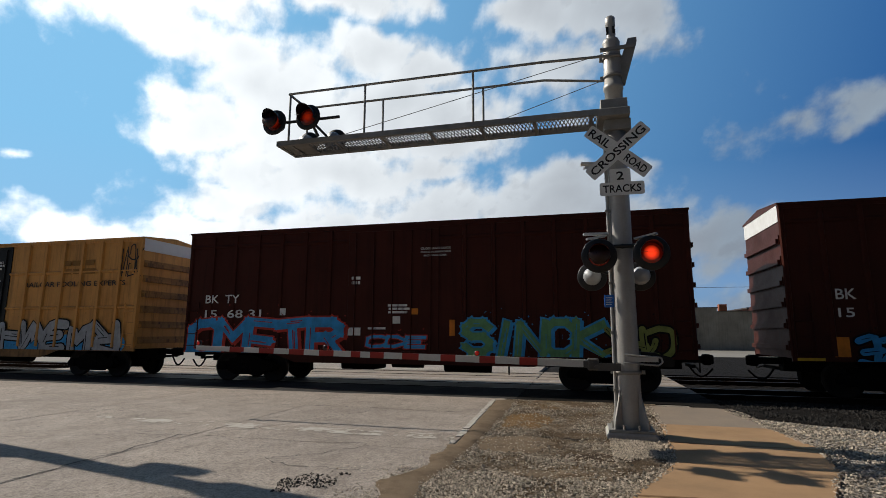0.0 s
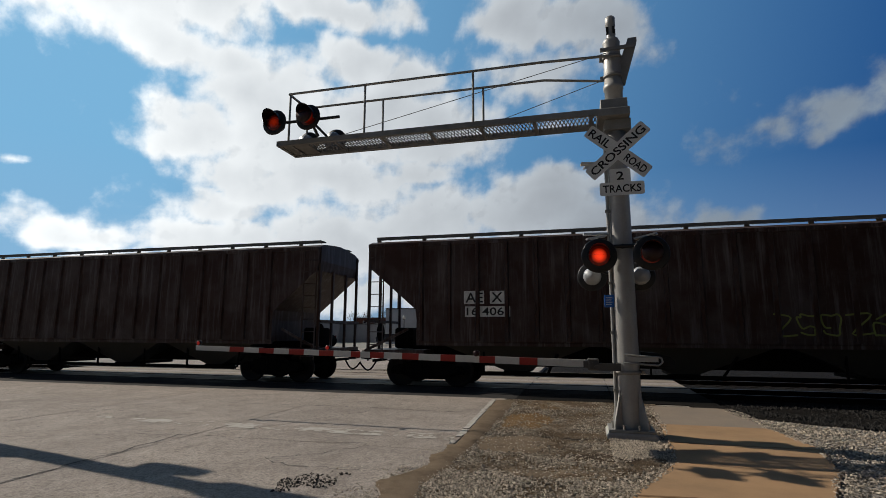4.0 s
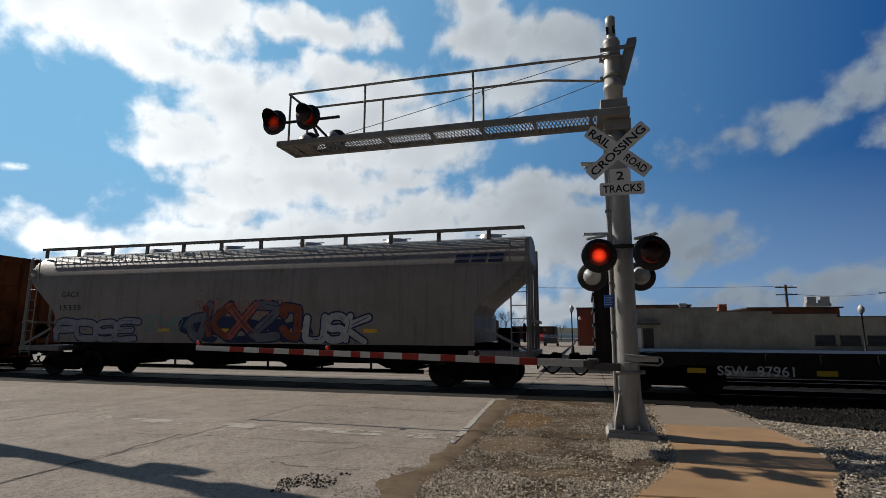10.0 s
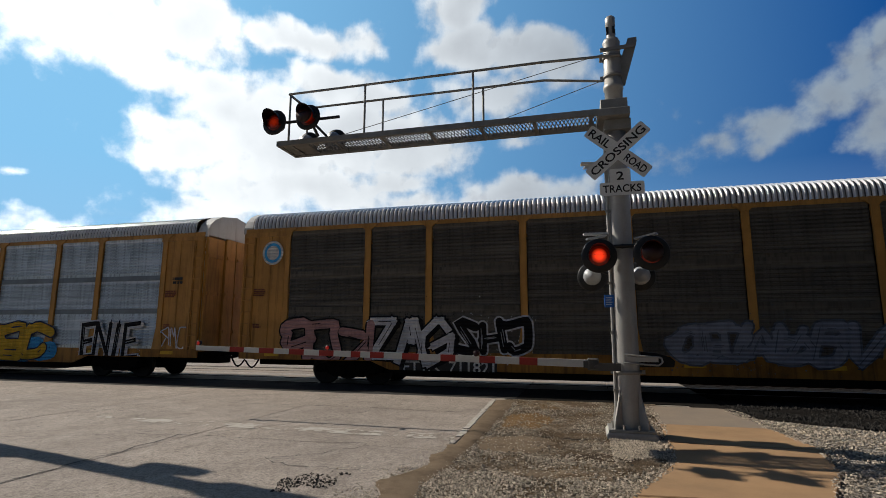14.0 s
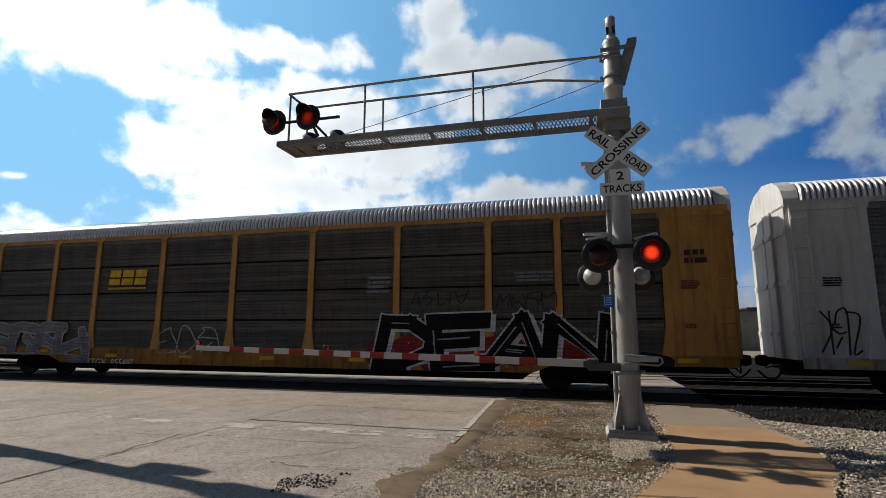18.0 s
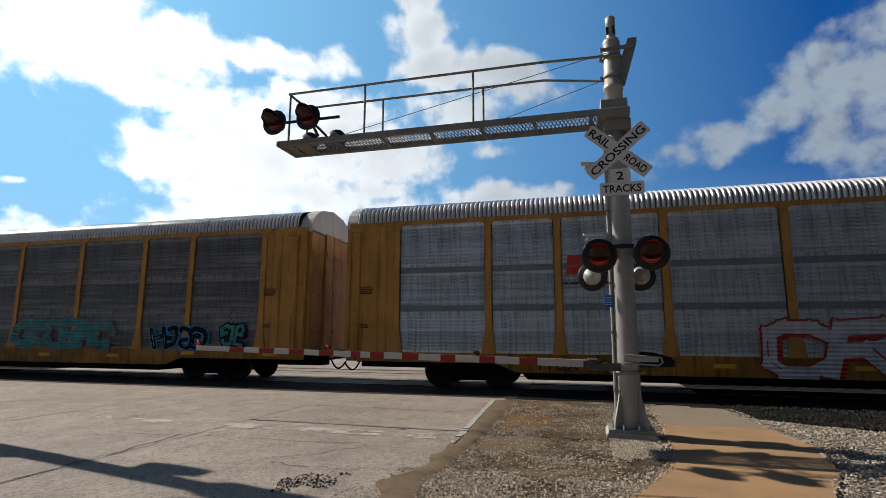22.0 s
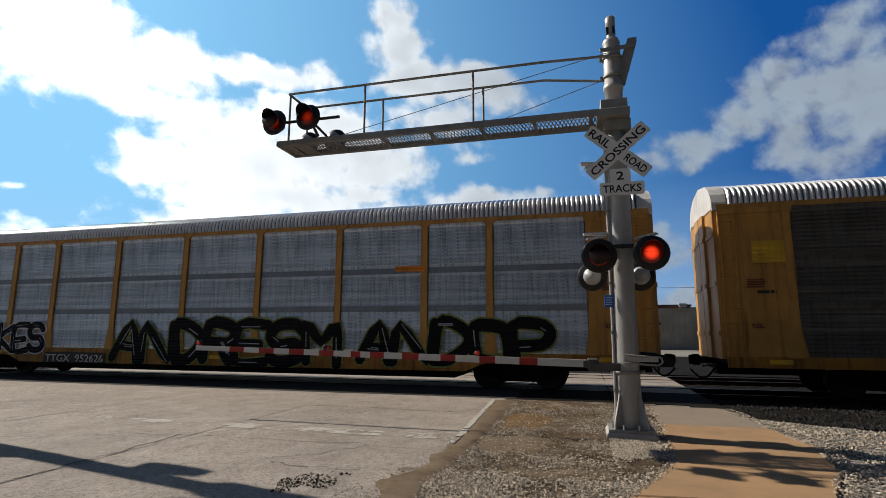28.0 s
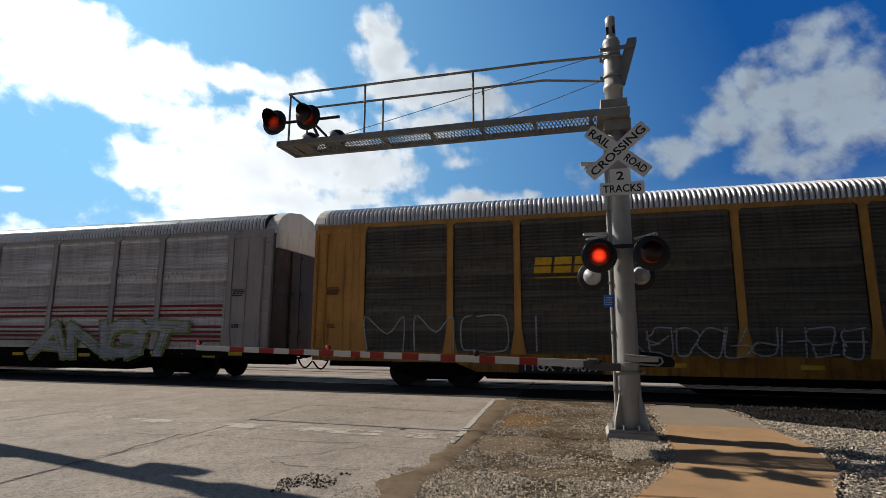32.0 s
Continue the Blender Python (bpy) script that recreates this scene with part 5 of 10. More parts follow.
BANKS_MIDDLE = (
    (-11.8, 20.4, 7.4, 4.1, 1.0),
    (-5.5, 20.1, 7.0, 4.2, 1.0),
    (-15.2, 15.1, 10.6, 3.0, 1.0),
    (-6.0, 15.9, 5.0, 1.9, 0.8),
    (-9.4, 24.0, 5.7, 2.3, 0.85),
    (0.3, 33.1, 3.7, 3.1, 1.0),
    (-0.1, 36.6, 2.7, 2.9, 0.9),
    (2.3, 29.6, 4.7, 2.7, 1.0),
    (7.6, 28.9, 5.2, 2.3, 0.95),
    (11.1, 28.1, 4.5, 2.3, 0.9),
    (4.3, 24.8, 7.1, 2.7, 0.75),
    (7.4, 21.3, 3.8, 1.4, 0.5),
    (13.3, 26.8, 3.1, 2.1, 0.6),
    (7.3, 15.0, 6.9, 1.8, 0.9),
    (13.5, 15.3, 3.6, 1.2, 0.7),
    (2.9, 14.9, 3.2, 1.5, 0.8),
)
BANKS_RIGHT = (
    (36.1, 20.7, 4.1, 2.4, 0.68),
    (39.6, 22.4, 3.6, 2.7, 0.72),
    (41.0, 18.3, 3.2, 3.4, 0.76),
    (31.8, 18.9, 4.5, 2.0, 0.64),
    (27.7, 18.0, 3.3, 1.6, 0.52),
    (24.0, 17.8, 3.2, 2.1, 0.44),
    (42.3, 24.5, 2.2, 1.9, 0.68),
    (45.0, 20.5, 3.7, 3.8, 0.76),
    (45.3, 25.6, 2.7, 2.4, 0.56),
    (22.6, 21.6, 2.2, 1.6, 0.24),
)
BANKS_LOW = (
    (-35.7, 8.1, 6.7, 1.4, 0.9),
    (-24.9, 8.7, 7.7, 2.2, 0.95),
    (-38.5, 4.6, 3.4, 1.0, 0.8),
    (-28.7, 5.7, 7.7, 1.9, 0.95),
    (-12.6, 8.9, 11.2, 3.6, 1.0),
    (-5.3, 11.3, 9.3, 3.4, 0.95),
    (6.0, 12.6, 8.7, 3.7, 1.0),
    (12.1, 9.7, 8.4, 4.2, 1.0),
    (20.7, 8.7, 7.1, 2.9, 0.9),
    (26.5, 7.7, 4.0, 1.6, 0.7),
    (35.4, 4.6, 5.4, 2.1, 0.8),
    (-6.4, 4.2, 15.5, 2.6, 0.85),
    (11.9, 3.0, 12.8, 1.9, 0.8),
    (29.0, 2.5, 8.0, 1.2, 0.65),
    (-32.1, 2.5, 11.5, 1.3, 0.6),
)
BANKS_FAR_RIGHT = (
    (43.8, 22.0, 5.0, 3.2, 0.76),
    (47.0, 20.5, 6.5, 5.0, 0.80),
    (47.5, 26.3, 4.0, 2.2, 0.60),
    (44.0, 15.5, 5.0, 2.2, 0.64),
)
CLOUD_BANKS = BANKS_UPPER_LEFT + BANKS_MIDDLE + BANKS_RIGHT + BANKS_FAR_RIGHT + BANKS_LOW
clouds = cloud_layer()


def MOVE_SKY():
    walk(clouds, [(4.0 * i, pose(-11.8 * (4.0 * i - 16.5), 8.2 * (4.0 * i - 16.5), 0)) for i in range(9)])

# ================= train =================
def paint(name, base, amount=0.45, streaks=0.35, grime=(0.045, 0.035, 0.028), rough=0.55, waves=0.0, bump=0.15):
    base = [min(0.8, 1.3 * v) for v in base]
    return weathered(name, base, rough - 0.08, 0.0, grime, amount, 0.7, bump, streaks, waves=waves, spec=0.2)

UNDER = weathered("black_brake_dust", (0.009, 0.008, 0.0075), 0.9, 0.0, (0.02, 0.015, 0.011), 0.6, 2.0, spec=0.05)
WHEEL = weathered("dark_wheel_steel", (0.025, 0.022, 0.02), 0.6, 0.5, (0.05, 0.03, 0.02), 0.6, 4.0)
BROWN = paint("oxide_brown_paint", (0.05, 0.0135, 0.009), 0.45, 0.4, (0.02, 0.009, 0.007))
BROWN.node_tree.nodes["Principled BSDF"].inputs["Specular IOR Level"].default_value = 0.08
FBOX = paint("weathered_yellow_paint", (0.55, 0.275, 0.075), 0.45, 0.6, (0.2, 0.085, 0.028))
# Grime on ends and sills, with shade between cars put into the yellow.
FBOX_END = paint("soiled_shaded_yellow_paint", (0.33, 0.165, 0.05), 1.0, 0.9, (0.045, 0.026, 0.016))
RACK_YELLOW = paint("rack_yellow_paint", (0.42, 0.215, 0.055), 0.6, 0.65, (0.11, 0.052, 0.02))
RACK_WHITE = paint("rack_white_paint", (0.48, 0.47, 0.45), 0.4, 0.45, (0.2, 0.16, 0.13))
RACK_GREY = paint("rack_grey_paint", (0.27, 0.25, 0.25), 0.4, 0.4, (0.13, 0.105, 0.1))
# Dark brown end doors of the striped racks, below a paler header.
RACK_END = paint("dark_brown_end_paint", (0.075, 0.06, 0.055), 0.7, 0.6, (0.03, 0.022, 0.018))
RACK_BROWN = paint("rack_brown_paint", (0.072, 0.023, 0.014), 0.45, 0.4)
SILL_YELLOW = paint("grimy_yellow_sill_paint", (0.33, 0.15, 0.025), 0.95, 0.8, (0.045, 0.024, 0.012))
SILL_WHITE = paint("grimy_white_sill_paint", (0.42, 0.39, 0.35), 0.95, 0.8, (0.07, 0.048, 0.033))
DOOR_BLACK = paint("black_door_paint", (0.007, 0.007, 0.007), 0.3, 0.2, (0.025, 0.02, 0.016))
def panel(name, base, grime, tone=0.5, metal=0.0):
    """Corrugated side sheet with fine vertical dirt runs and bands of differing tone."""
    base = [min(0.8, 1.2 * v) for v in base]
    m = weathered(name, base, 0.55 - 0.25 * metal, metal, grime, 0.45, 0.8, 0.2, 0.55)
    nt = m.node_tree
    co = nt.nodes.new("ShaderNodeTexCoord").outputs["Object"]
    bsdf = nt.nodes["Principled BSDF"]
    src = bsdf.inputs["Base Color"].links[0].from_socket
    runs = noisy(nt, co, 5.0, 4.0, 0.65, (2.6, 2.6, 0.16))
    bands = noisy(nt, co, 1.0, 3.0, 0.6, (0.15, 0.15, 5.0))
    col = mixed(nt, ramped(nt, runs, 0.5, 0.62, 0.0, tone), src, grime)
    col = mixed(nt, ramped(nt, bands, 0.48, 0.34, 0.0, 0.55), col, [c * 0.45 for c in base])
    col = mixed(nt, ramped(nt, bands, 0.5, 0.62, 0.0, 0.6), col, [min(0.75, c * 1.55) for c in base])
    nt.links.new(col, bsdf.inputs["Base Color"])
    return m

PANEL_SILVER = panel("silver_corrugated_panel", (0.56, 0.6, 0.61), (0.14, 0.15, 0.15), 0.55, 0.55)
PANEL_DUSTY = panel("pinkish_dusty_corrugated_panel", (0.5, 0.46, 0.45), (0.2, 0.17, 0.16), 0.5, 0.15)
JOINT = weathered("dull_joint_strip", (0.22, 0.25, 0.28), 0.5, 0.3, (0.09, 0.09, 0.09), 0.5, 1.0, 0.1, 0.4)
PANEL_DARK = panel("grimy_dark_corrugated_panel", (0.102, 0.089, 0.07), (0.034, 0.028, 0.022))
PANEL_MID = panel("dusty_corrugated_panel", (0.17, 0.17, 0.17), (0.06, 0.055, 0.05), 0.65, 0.2)
PANEL_BLUE = paint("blue_grey_panel", (0.05, 0.07, 0.085), 0.5, 0.7, (0.022, 0.022, 0.022), 0.55, 0.0, 0.2)
PANEL_LILAC = panel("rolled_grey_panel", (0.23, 0.23, 0.26), (0.16, 0.155, 0.16), 0.25)
# Shade between the roof ribs, put into a dark trough colour.
ROOF_SHADE = weathered("shaded_roof_troughs", (0.13, 0.115, 0.105), 0.8, 0.1, (0.06, 0.05, 0.045), 0.5, 1.5, 0.1)
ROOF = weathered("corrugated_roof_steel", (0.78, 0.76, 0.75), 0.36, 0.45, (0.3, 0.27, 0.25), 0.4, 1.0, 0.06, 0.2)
WALKWAY = weathered("grimy_grating_steel", (0.2, 0.19, 0.17), 0.6, 0.3, (0.08, 0.06, 0.05), 0.5, 2.0)
HOP_GREY = paint("pale_grey_hopper_paint", (0.36, 0.36, 0.35), 0.3, 0.4, (0.2, 0.17, 0.14))
HOP_LIGHT = paint("light_grey_hopper_paint", (0.3, 0.325, 0.34), 0.3, 0.3, (0.24, 0.225, 0.2))
HOP_STEEL = paint("steel_grey_hopper_paint", (0.2, 0.205, 0.215), 0.3, 0.35, (0.14, 0.13, 0.12))
HOP_RUST = paint("rust_streaked_hopper_paint", (0.035, 0.015, 0.01), 0.5, 0.65, (0.19, 0.175, 0.17))
HOP_TAUPE = paint("taupe_hopper_paint", (0.2, 0.185, 0.175), 0.45, 0.5, (0.12, 0.1, 0.085))
TANK_WHITE = paint("white_tank_paint", (0.66, 0.63, 0.58), 0.12, 0.2, (0.45, 0.37, 0.28), 0.3)
TANK_WHITE.node_tree.nodes["Principled BSDF"].inputs["Specular IOR Level"].default_value = 0.6
COIL_DARK = paint("grimy_trough_paint", (0.09, 0.082, 0.07), 0.6, 0.5)
HOP_UNDER = paint("dusty_dark_chute_paint", (0.05, 0.045, 0.036), 0.5, 0.4)
COIL_GREY = paint("grey_cover_paint", (0.27, 0.28, 0.265), 0.6, 0.6, (0.2, 0.18, 0.16))
FLAT_BROWN = paint("dark_brown_flatcar_paint", (0.011, 0.007, 0.006), 0.5, 0.3)
BEAM_RED = paint("rusty_red_frame_paint", (0.125, 0.042, 0.015), 1.0, 0.8, (0.028, 0.011, 0.006), 0.75, 0.0, 0.3)
BEAM_RED.node_tree.nodes["Principled BSDF"].inputs["Specular IOR Level"].default_value = 0.05
PIPE_BLACK = weathered("black_coated_pipe", (0.012, 0.012, 0.0125), 0.8, 0.0, (0.022, 0.02, 0.017), 0.5, 1.5, spec=0.06)
WRAP_BLACK = weathered("black_lumber_wrap", (0.022, 0.023, 0.026), 0.5, 0.0, (0.012, 0.012, 0.013), 0.5, 3.0, spec=0.12)
STRAP = weathered("orange_webbing", (0.62, 0.13, 0.03), 0.8)
STRAP_GREY = weathered("grey_webbing", (0.12, 0.12, 0.12), 0.8)
DUNNAGE = weathered("timber_dunnage", (0.25, 0.18, 0.11), 0.85)


COATS, DUST = {}, (0.022, 0.016, 0.011)
def flat_paint(name, c, rough=0.6):
    c = [min(0.8, 1.3 * v) for v in c]
    COATS[name] = (c, rough)
    return weathered(name, c, rough, 0.0, [0.4 * v + w for v, w in zip(c, DUST)], 0.75, 3.2, 0.03, 0.4, spec=0.1)


def on_slats(material):
    """The same paint where it follows the slats of an auto rack's side."""
    if material.name not in COATS:
        return material
    made = bpy.data.materials.get(material.name + "_on_slats")
    if not made:
        c, rough = COATS[material.name]
        made = weathered(material.name + "_on_slats", c, rough, 0.0, [0.4 * v + w for v, w in zip(c, DUST)], 0.8, 2.4, 0.75, 0.5, waves=0.104, spec=0.15)
    return made

WHITE_MARK = flat_paint("white_stencil_paint", (0.62, 0.61, 0.58))
ORANGE_MARK = flat_paint("orange_reflector", (0.65, 0.2, 0.03))
YELLOW_MARK = flat_paint("yellow_reflector", (0.6, 0.36, 0.04))
G_BLUE = flat_paint("blue_spray_paint", (0.05, 0.3, 0.6))
G_NAVY = flat_paint("navy_paint", (0.025, 0.035, 0.08))
G_RED = flat_paint("red_spray_paint", (0.45, 0.05, 0.035))
G_DKRED = flat_paint("dark_red_paint", (0.25, 0.03, 0.03))
G_GREEN = flat_paint("green_spray_paint", (0.14, 0.32, 0.15))
G_DKGREEN = flat_paint("dark_green_spray_paint", (0.035, 0.13, 0.08))
G_MINT = flat_paint("pale_green_spray_paint", (0.33, 0.42, 0.38))
G_OLIVE = flat_paint("olive_spray_paint", (0.22, 0.25, 0.07))
G_TEAL = flat_paint("teal_spray_paint", (0.06, 0.26, 0.27))
G_BLACK = flat_paint("black_spray_paint", (0.006, 0.006, 0.007))
G_PALE = flat_paint("white_spray_paint", (0.58, 0.58, 0.6))
G_SILVER = flat_paint("silver_spray_paint", (0.36, 0.38, 0.4))
G_GREY = flat_paint("grey_spray_paint", (0.2, 0.2, 0.21))
G_BLUEGREY = flat_paint("blue_grey_spray_paint", (0.22, 0.24, 0.29))
G_PINK = flat_paint("pink_spray_paint", (0.42, 0.24, 0.23))
G_LILAC = flat_paint("lilac_spray_paint", (0.3, 0.25, 0.36))
G_PURPLE = flat_paint("purple_spray_paint", (0.16, 0.12, 0.3))
G_CREAM = flat_paint("cream_spray_paint", (0.45, 0.39, 0.28))
G_TAN = flat_paint("faded_brown_paint", (0.28, 0.14, 0.04))
G_BROWN = flat_paint("brown_red_spray_paint", (0.18, 0.06, 0.04))
G_YELLOW = flat_paint("yellow_paint", (0.6, 0.36, 0.03))
G_DULLGREEN = flat_paint("dull_green_spray_paint", (0.1, 0.2, 0.14))
G_FADED = flat_paint("faded_blue_spray_paint", (0.11, 0.125, 0.155))
G_DULLRED = flat_paint("faded_red_spray_paint", (0.3, 0.1, 0.075))

# ---- shared meshes
SHARED = {}
def shared(key, build, material):
    if key not in SHARED:
        SHARED[key] = build().mesh(key if isinstance(key, str) else key[0], material)
    return SHARED[key]


def wheel_shape():
    s = Shape()
    s.lathe([(-0.07, 0.0), (-0.07, 0.12), (-0.035, 0.16), (-0.02, 0.36), (-0.06, 0.4), (-0.07, 0.455), (0.045, 0.46), (0.05, 0.49), (0.075, 0.485), (0.075, 0.4), (0.03, 0.36), (0.02, 0.16), (0.06, 0.1), (0.06, 0.0)], (0, 0, 0), (0, 1, 0), 24)
    return s


def truck_shape():
    s = Shape()
    side = [(-1.15, 0.5), (-1.12, 0.36), (-0.72, 0.36), (-0.5, 0.22), (0.5, 0.22), (0.72, 0.36), (1.12, 0.36), (1.15, 0.5), (1.02, 0.62), (0.62, 0.66), (0.36, 0.82), (-0.36, 0.82), (-0.62, 0.66), (-1.02, 0.62)]
    for y in (-1.08, 0.96):
        s.prism(side, 1, y, y + 0.12)
        for x in (-0.17, 0, 0.17):
            s.tube((x, y + 0.06, 0.3), (x, y + 0.06, 0.62), 0.075, n=8)
        for x in (-0.89, 0.89):
            s.tube((x, y - 0.06, 0.46), (x, y + 0.16, 0.46), 0.12, n=10)
    s.box(-0.2, 0.2, -1.12, 1.12, 0.56, 0.84, 0.03)
    s.box(-0.8, 0.8, -0.95, 0.95, 0.3, 0.72)
    for y in (-1.02, 0.98):
        s.box(-0.36, 0.36, y, y + 0.04, 0.24, 0.8)
        s.box(-1.1, 1.1, y, y + 0.04, 0.42, 0.6)
    for x in (-0.89, 0.89):
        s.tube((x, -0.8, 0.46), (x, 0.8, 0.46), 0.09, n=8)
    s.box(-0.45, -0.38, -0.8, 0.8, 0.38, 0.5)
    s.box(0.38, 0.45, -0.8, 0.8, 0.38, 0.5)
    return s


def truck(car, x):
    t = part("truck", shared("truck", truck_shape, UNDER), UNDER, car, "black cast steel truck frame", (x, 0, 0))
    for dx in (-0.89, 0.89):
        for dy in (-0.75, 0.75):
            w = part("wheel", shared("wheel", wheel_shape, WHEEL), WHEEL, t, "", (dx, dy, 0.46))
            w.rotation_euler = (0, 0, math.pi if dy < 0 else 0)
    return t


def coupler_shape():
    s = Shape()
    s.box(-0.3, 0.38, -0.09, 0.09, 0.78, 0.96, 0.02)
    s.box(0.36, 0.6, -0.17, 0.13, 0.72, 1.02, 0.05)
    s.box(0.55, 0.68, 0.02, 0.14, 0.74, 1.0, 0.03)
    s.box(0.0, 0.1, -0.5, 0.5, 0.66, 0.74)
    s.bar((0.06, -1.25, 0.6), (0.12, -0.2, 0.74), 0.03, 0.03)
    s.bar((0.06, -1.25, 0.6), (0.06, -1.3, 0.95), 0.03, 0.03)
    return s


def hose_shape():
    s = Shape()
    pts = [Vector((0.05 + 0.62 * u, 0.28 - 0.1 * u, 0.7 - 0.38 * math.sin(math.pi * min(1, u * 0.9)) * (1 - 0.3 * u))) for u in [i / 8 for i in range(9)]]
    for a, b in zip(pts, pts[1:]):
        s.tube(a, b, 0.028, n=6)
    return s


def running_gear(car, L, inset=2.1):
    for x in (-L / 2 + inset, L / 2 - inset):
        truck(car, x)
    for e in (-1, 1):
        c = part("coupler", shared("coupler", coupler_shape, UNDER), UNDER, car, "rusty black knuckle coupler", (e * L / 2, 0, 0))
        h = part("air_hose", shared("air_hose", hose_shape, UNDER), UNDER, car, "sagging black rubber hose", (e * L / 2, 0, 0))
        if e < 0:
            c.rotation_euler = h.rotation_euler = (0, 0, math.pi)


def ladder_shape(w, z0, z1, step=0.38, d=0.06):
    s = Shape()
    for x in (-w / 2, w / 2):
        s.box(x - 0.02, x + 0.02, -d, -d + 0.02, z0, z1)
    z = z0 + 0.1
    while z < z1:
        s.tube((-w / 2, -d, z), (w / 2, -d, z), 0.014, n=6)
        z += step
    return s


def ladder(car, x, y, z0, z1, material, w=0.45, name="ladder"):
    return part(name, shared((name, w, round(z1 - z0, 2), material.name), lambda: ladder_shape(w, 0, z1 - z0), material), material, car, "", (x, y, z0))


# ---- markings on the near side: x from the rear end, z from the rail
SIDE = {}
def surface(c, z):
    return SIDE[c.name][1](z)


def foot(c, x):
    """Lowest height at which the side of a car takes paint."""
    return 0.5 if c.name.startswith("auto_rack") and 5.4 < x < 21.8 else SIDE[c.name][2]


def mark(c, name, verts, faces, material, lift=0.006, parent=None, label=""):
    """Paint on the side of a car: 2D points (x, z) laid on its surface."""
    L = SIDE[c.name][0]
    if c.name.startswith("auto_rack") and not name.startswith("emblem"):
        material = on_slats(material)
    me = bpy.data.meshes.new(name)
    me.from_pydata([(x - L / 2, -surface(c, z) - lift, z) for x, z in [(x, max(z, foot(c, x))) for x, z in verts]], [], faces)
    me.materials.append(material)
    return part(name, me, material, parent or c, label)


def patch(c, x0, x1, z0, z1, material, lift=0.006, name="marking"):
    n = max(1, math.ceil((z1 - z0) / 0.09))
    vs = [(x, z0 + (z1 - z0) * i / n) for i in range(n + 1) for x in (x0, x1)]
    return mark(c, name, vs, [(2 * i, 2 * i + 1, 2 * i + 3, 2 * i + 2) for i in range(n)], material, lift + 0.003)


def word(c, x0, x1, z0, z1, text, material):
    vs, fs = fitted(text, x0, x1, z0, z1, 0.012)
    return mark(c, "lettering", vs, fs, material, 0.012)


def bars(c, x0, x1, z0, z1, material, n, proud=False):
    rng = random.Random(int(x0 * 100) + n)
    vs, fs = [], []
    h = (z1 - z0) / n
    for i in range(n):
        a, b = x0 + rng.uniform(0, 0.06) * (x1 - x0), x1 - rng.uniform(0, 0.18) * (x1 - x0)
        cuts = sorted([a, b] + [rng.uniform(a, b) for _ in range(2)])
        for p, q in zip(cuts, cuts[1:]):
            o = len(vs)
            za, zb = z0 + i * h + 0.15 * h, z0 + i * h + 0.8 * h
            vs += [(p, za), (max(p + 0.02, q - 0.25 * h), za), (max(p + 0.02, q - 0.25 * h), zb), (p, zb)]
            fs.append((o, o + 1, o + 2, o + 3))
    return mark(c, "marking", vs, fs, material, 0.05 if proud else 0.01)


def letter_bars(c, x0, x1, z0, z1, material):
    """A railway emblem as a row of plain slanted blocks."""
    w, h = (x1 - x0) / 3, z1 - z0
    for i in range(3):
        a, b, k = x0 + i * w, x0 + (i + 0.86) * w, 0.1 * w
        for lo, hi in ((0.0, 0.42), (0.52, 1.0)):
            mark(c, "emblem", [(a + k * lo, z0 + lo * h), (b + k * lo, z0 + lo * h), (b + k * hi, z0 + hi * h), (a + k * hi, z0 + hi * h)], [(0, 1, 2, 3)], material, 0.01)


def ngon(c, name, cx, cz, rx, rz, n, material, lift, turn=0.0, parent=None):
    vs = [(cx + rx * math.cos(turn + 2 * math.pi * i / n), cz + rz * math.sin(turn + 2 * math.pi * i / n)) for i in range(n)]
    return mark(c, name, vs, [tuple(range(n))], material, lift, parent)


def disc(c, x0, x1, z0, z1, material):
    return ngon(c, "emblem", (x0 + x1) / 2, (z0 + z1) / 2, (x1 - x0) / 2, (z1 - z0) / 2, 24, material, 0.012)


def ring(c, x0, x1, z0, z1, material):
    cx, cz, rx, rz = (x0 + x1) / 2, (z0 + z1) / 2, (x1 - x0) / 2, (z1 - z0) / 2
    vs = [(cx + k * rx * math.cos(math.pi * i / 12), cz + k * rz * math.sin(math.pi * i / 12)) for k in (1, 0.82) for i in range(24)]
    mark(c, "marking", vs, [(i, (i + 1) % 24, 24 + (i + 1) % 24, 24 + i) for i in range(24)], material, 0.02)
    if rx > 0.25:
        ngon(c, "marking", cx, cz, rx * 0.6, rz * 0.6, 20, material, 0.02)


def octagon(c, x0, x1, z0, z1, material, edge):
    cx, cz, rx, rz = (x0 + x1) / 2, (z0 + z1) / 2, (x1 - x0) / 2 * 1.06, (z1 - z0) / 2 * 1.06
    e = ngon(c, "emblem", cx, cz, rx, rz, 8, material, 0.012, math.pi / 8)
    vs = [(cx + k * rx * math.cos(math.pi * (i + 0.5) / 4), cz + k * rz * math.sin(math.pi * (i + 0.5) / 4)) for k in (0.97, 0.9) for i in range(8)]
    mark(c, "emblem_border", vs, [(i, (i + 1) % 8, 8 + (i + 1) % 8, 8 + i) for i in range(8)], edge, 0.018, e)
    vs, fs = [], []
    for i in range(4):
        za = cz + rz * (0.5 - 0.36 * i)
        for a, b, h in ((-0.62, -0.36, 0.26), (-0.3, 0.28 + 0.12 * (i % 2) + 0.1 * (i > 1), 0.15)):
            o = len(vs)
            vs += [(cx + rx * a, za - rz * h / 2), (cx + rx * b, za - rz * h / 2), (cx + rx * b, za + rz * h / 2), (cx + rx * a, za + rz * h / 2)]
            fs.append((o, o + 1, o + 2, o + 3))
    mark(c, "emblem_bar", vs, fs, edge, 0.018, e)


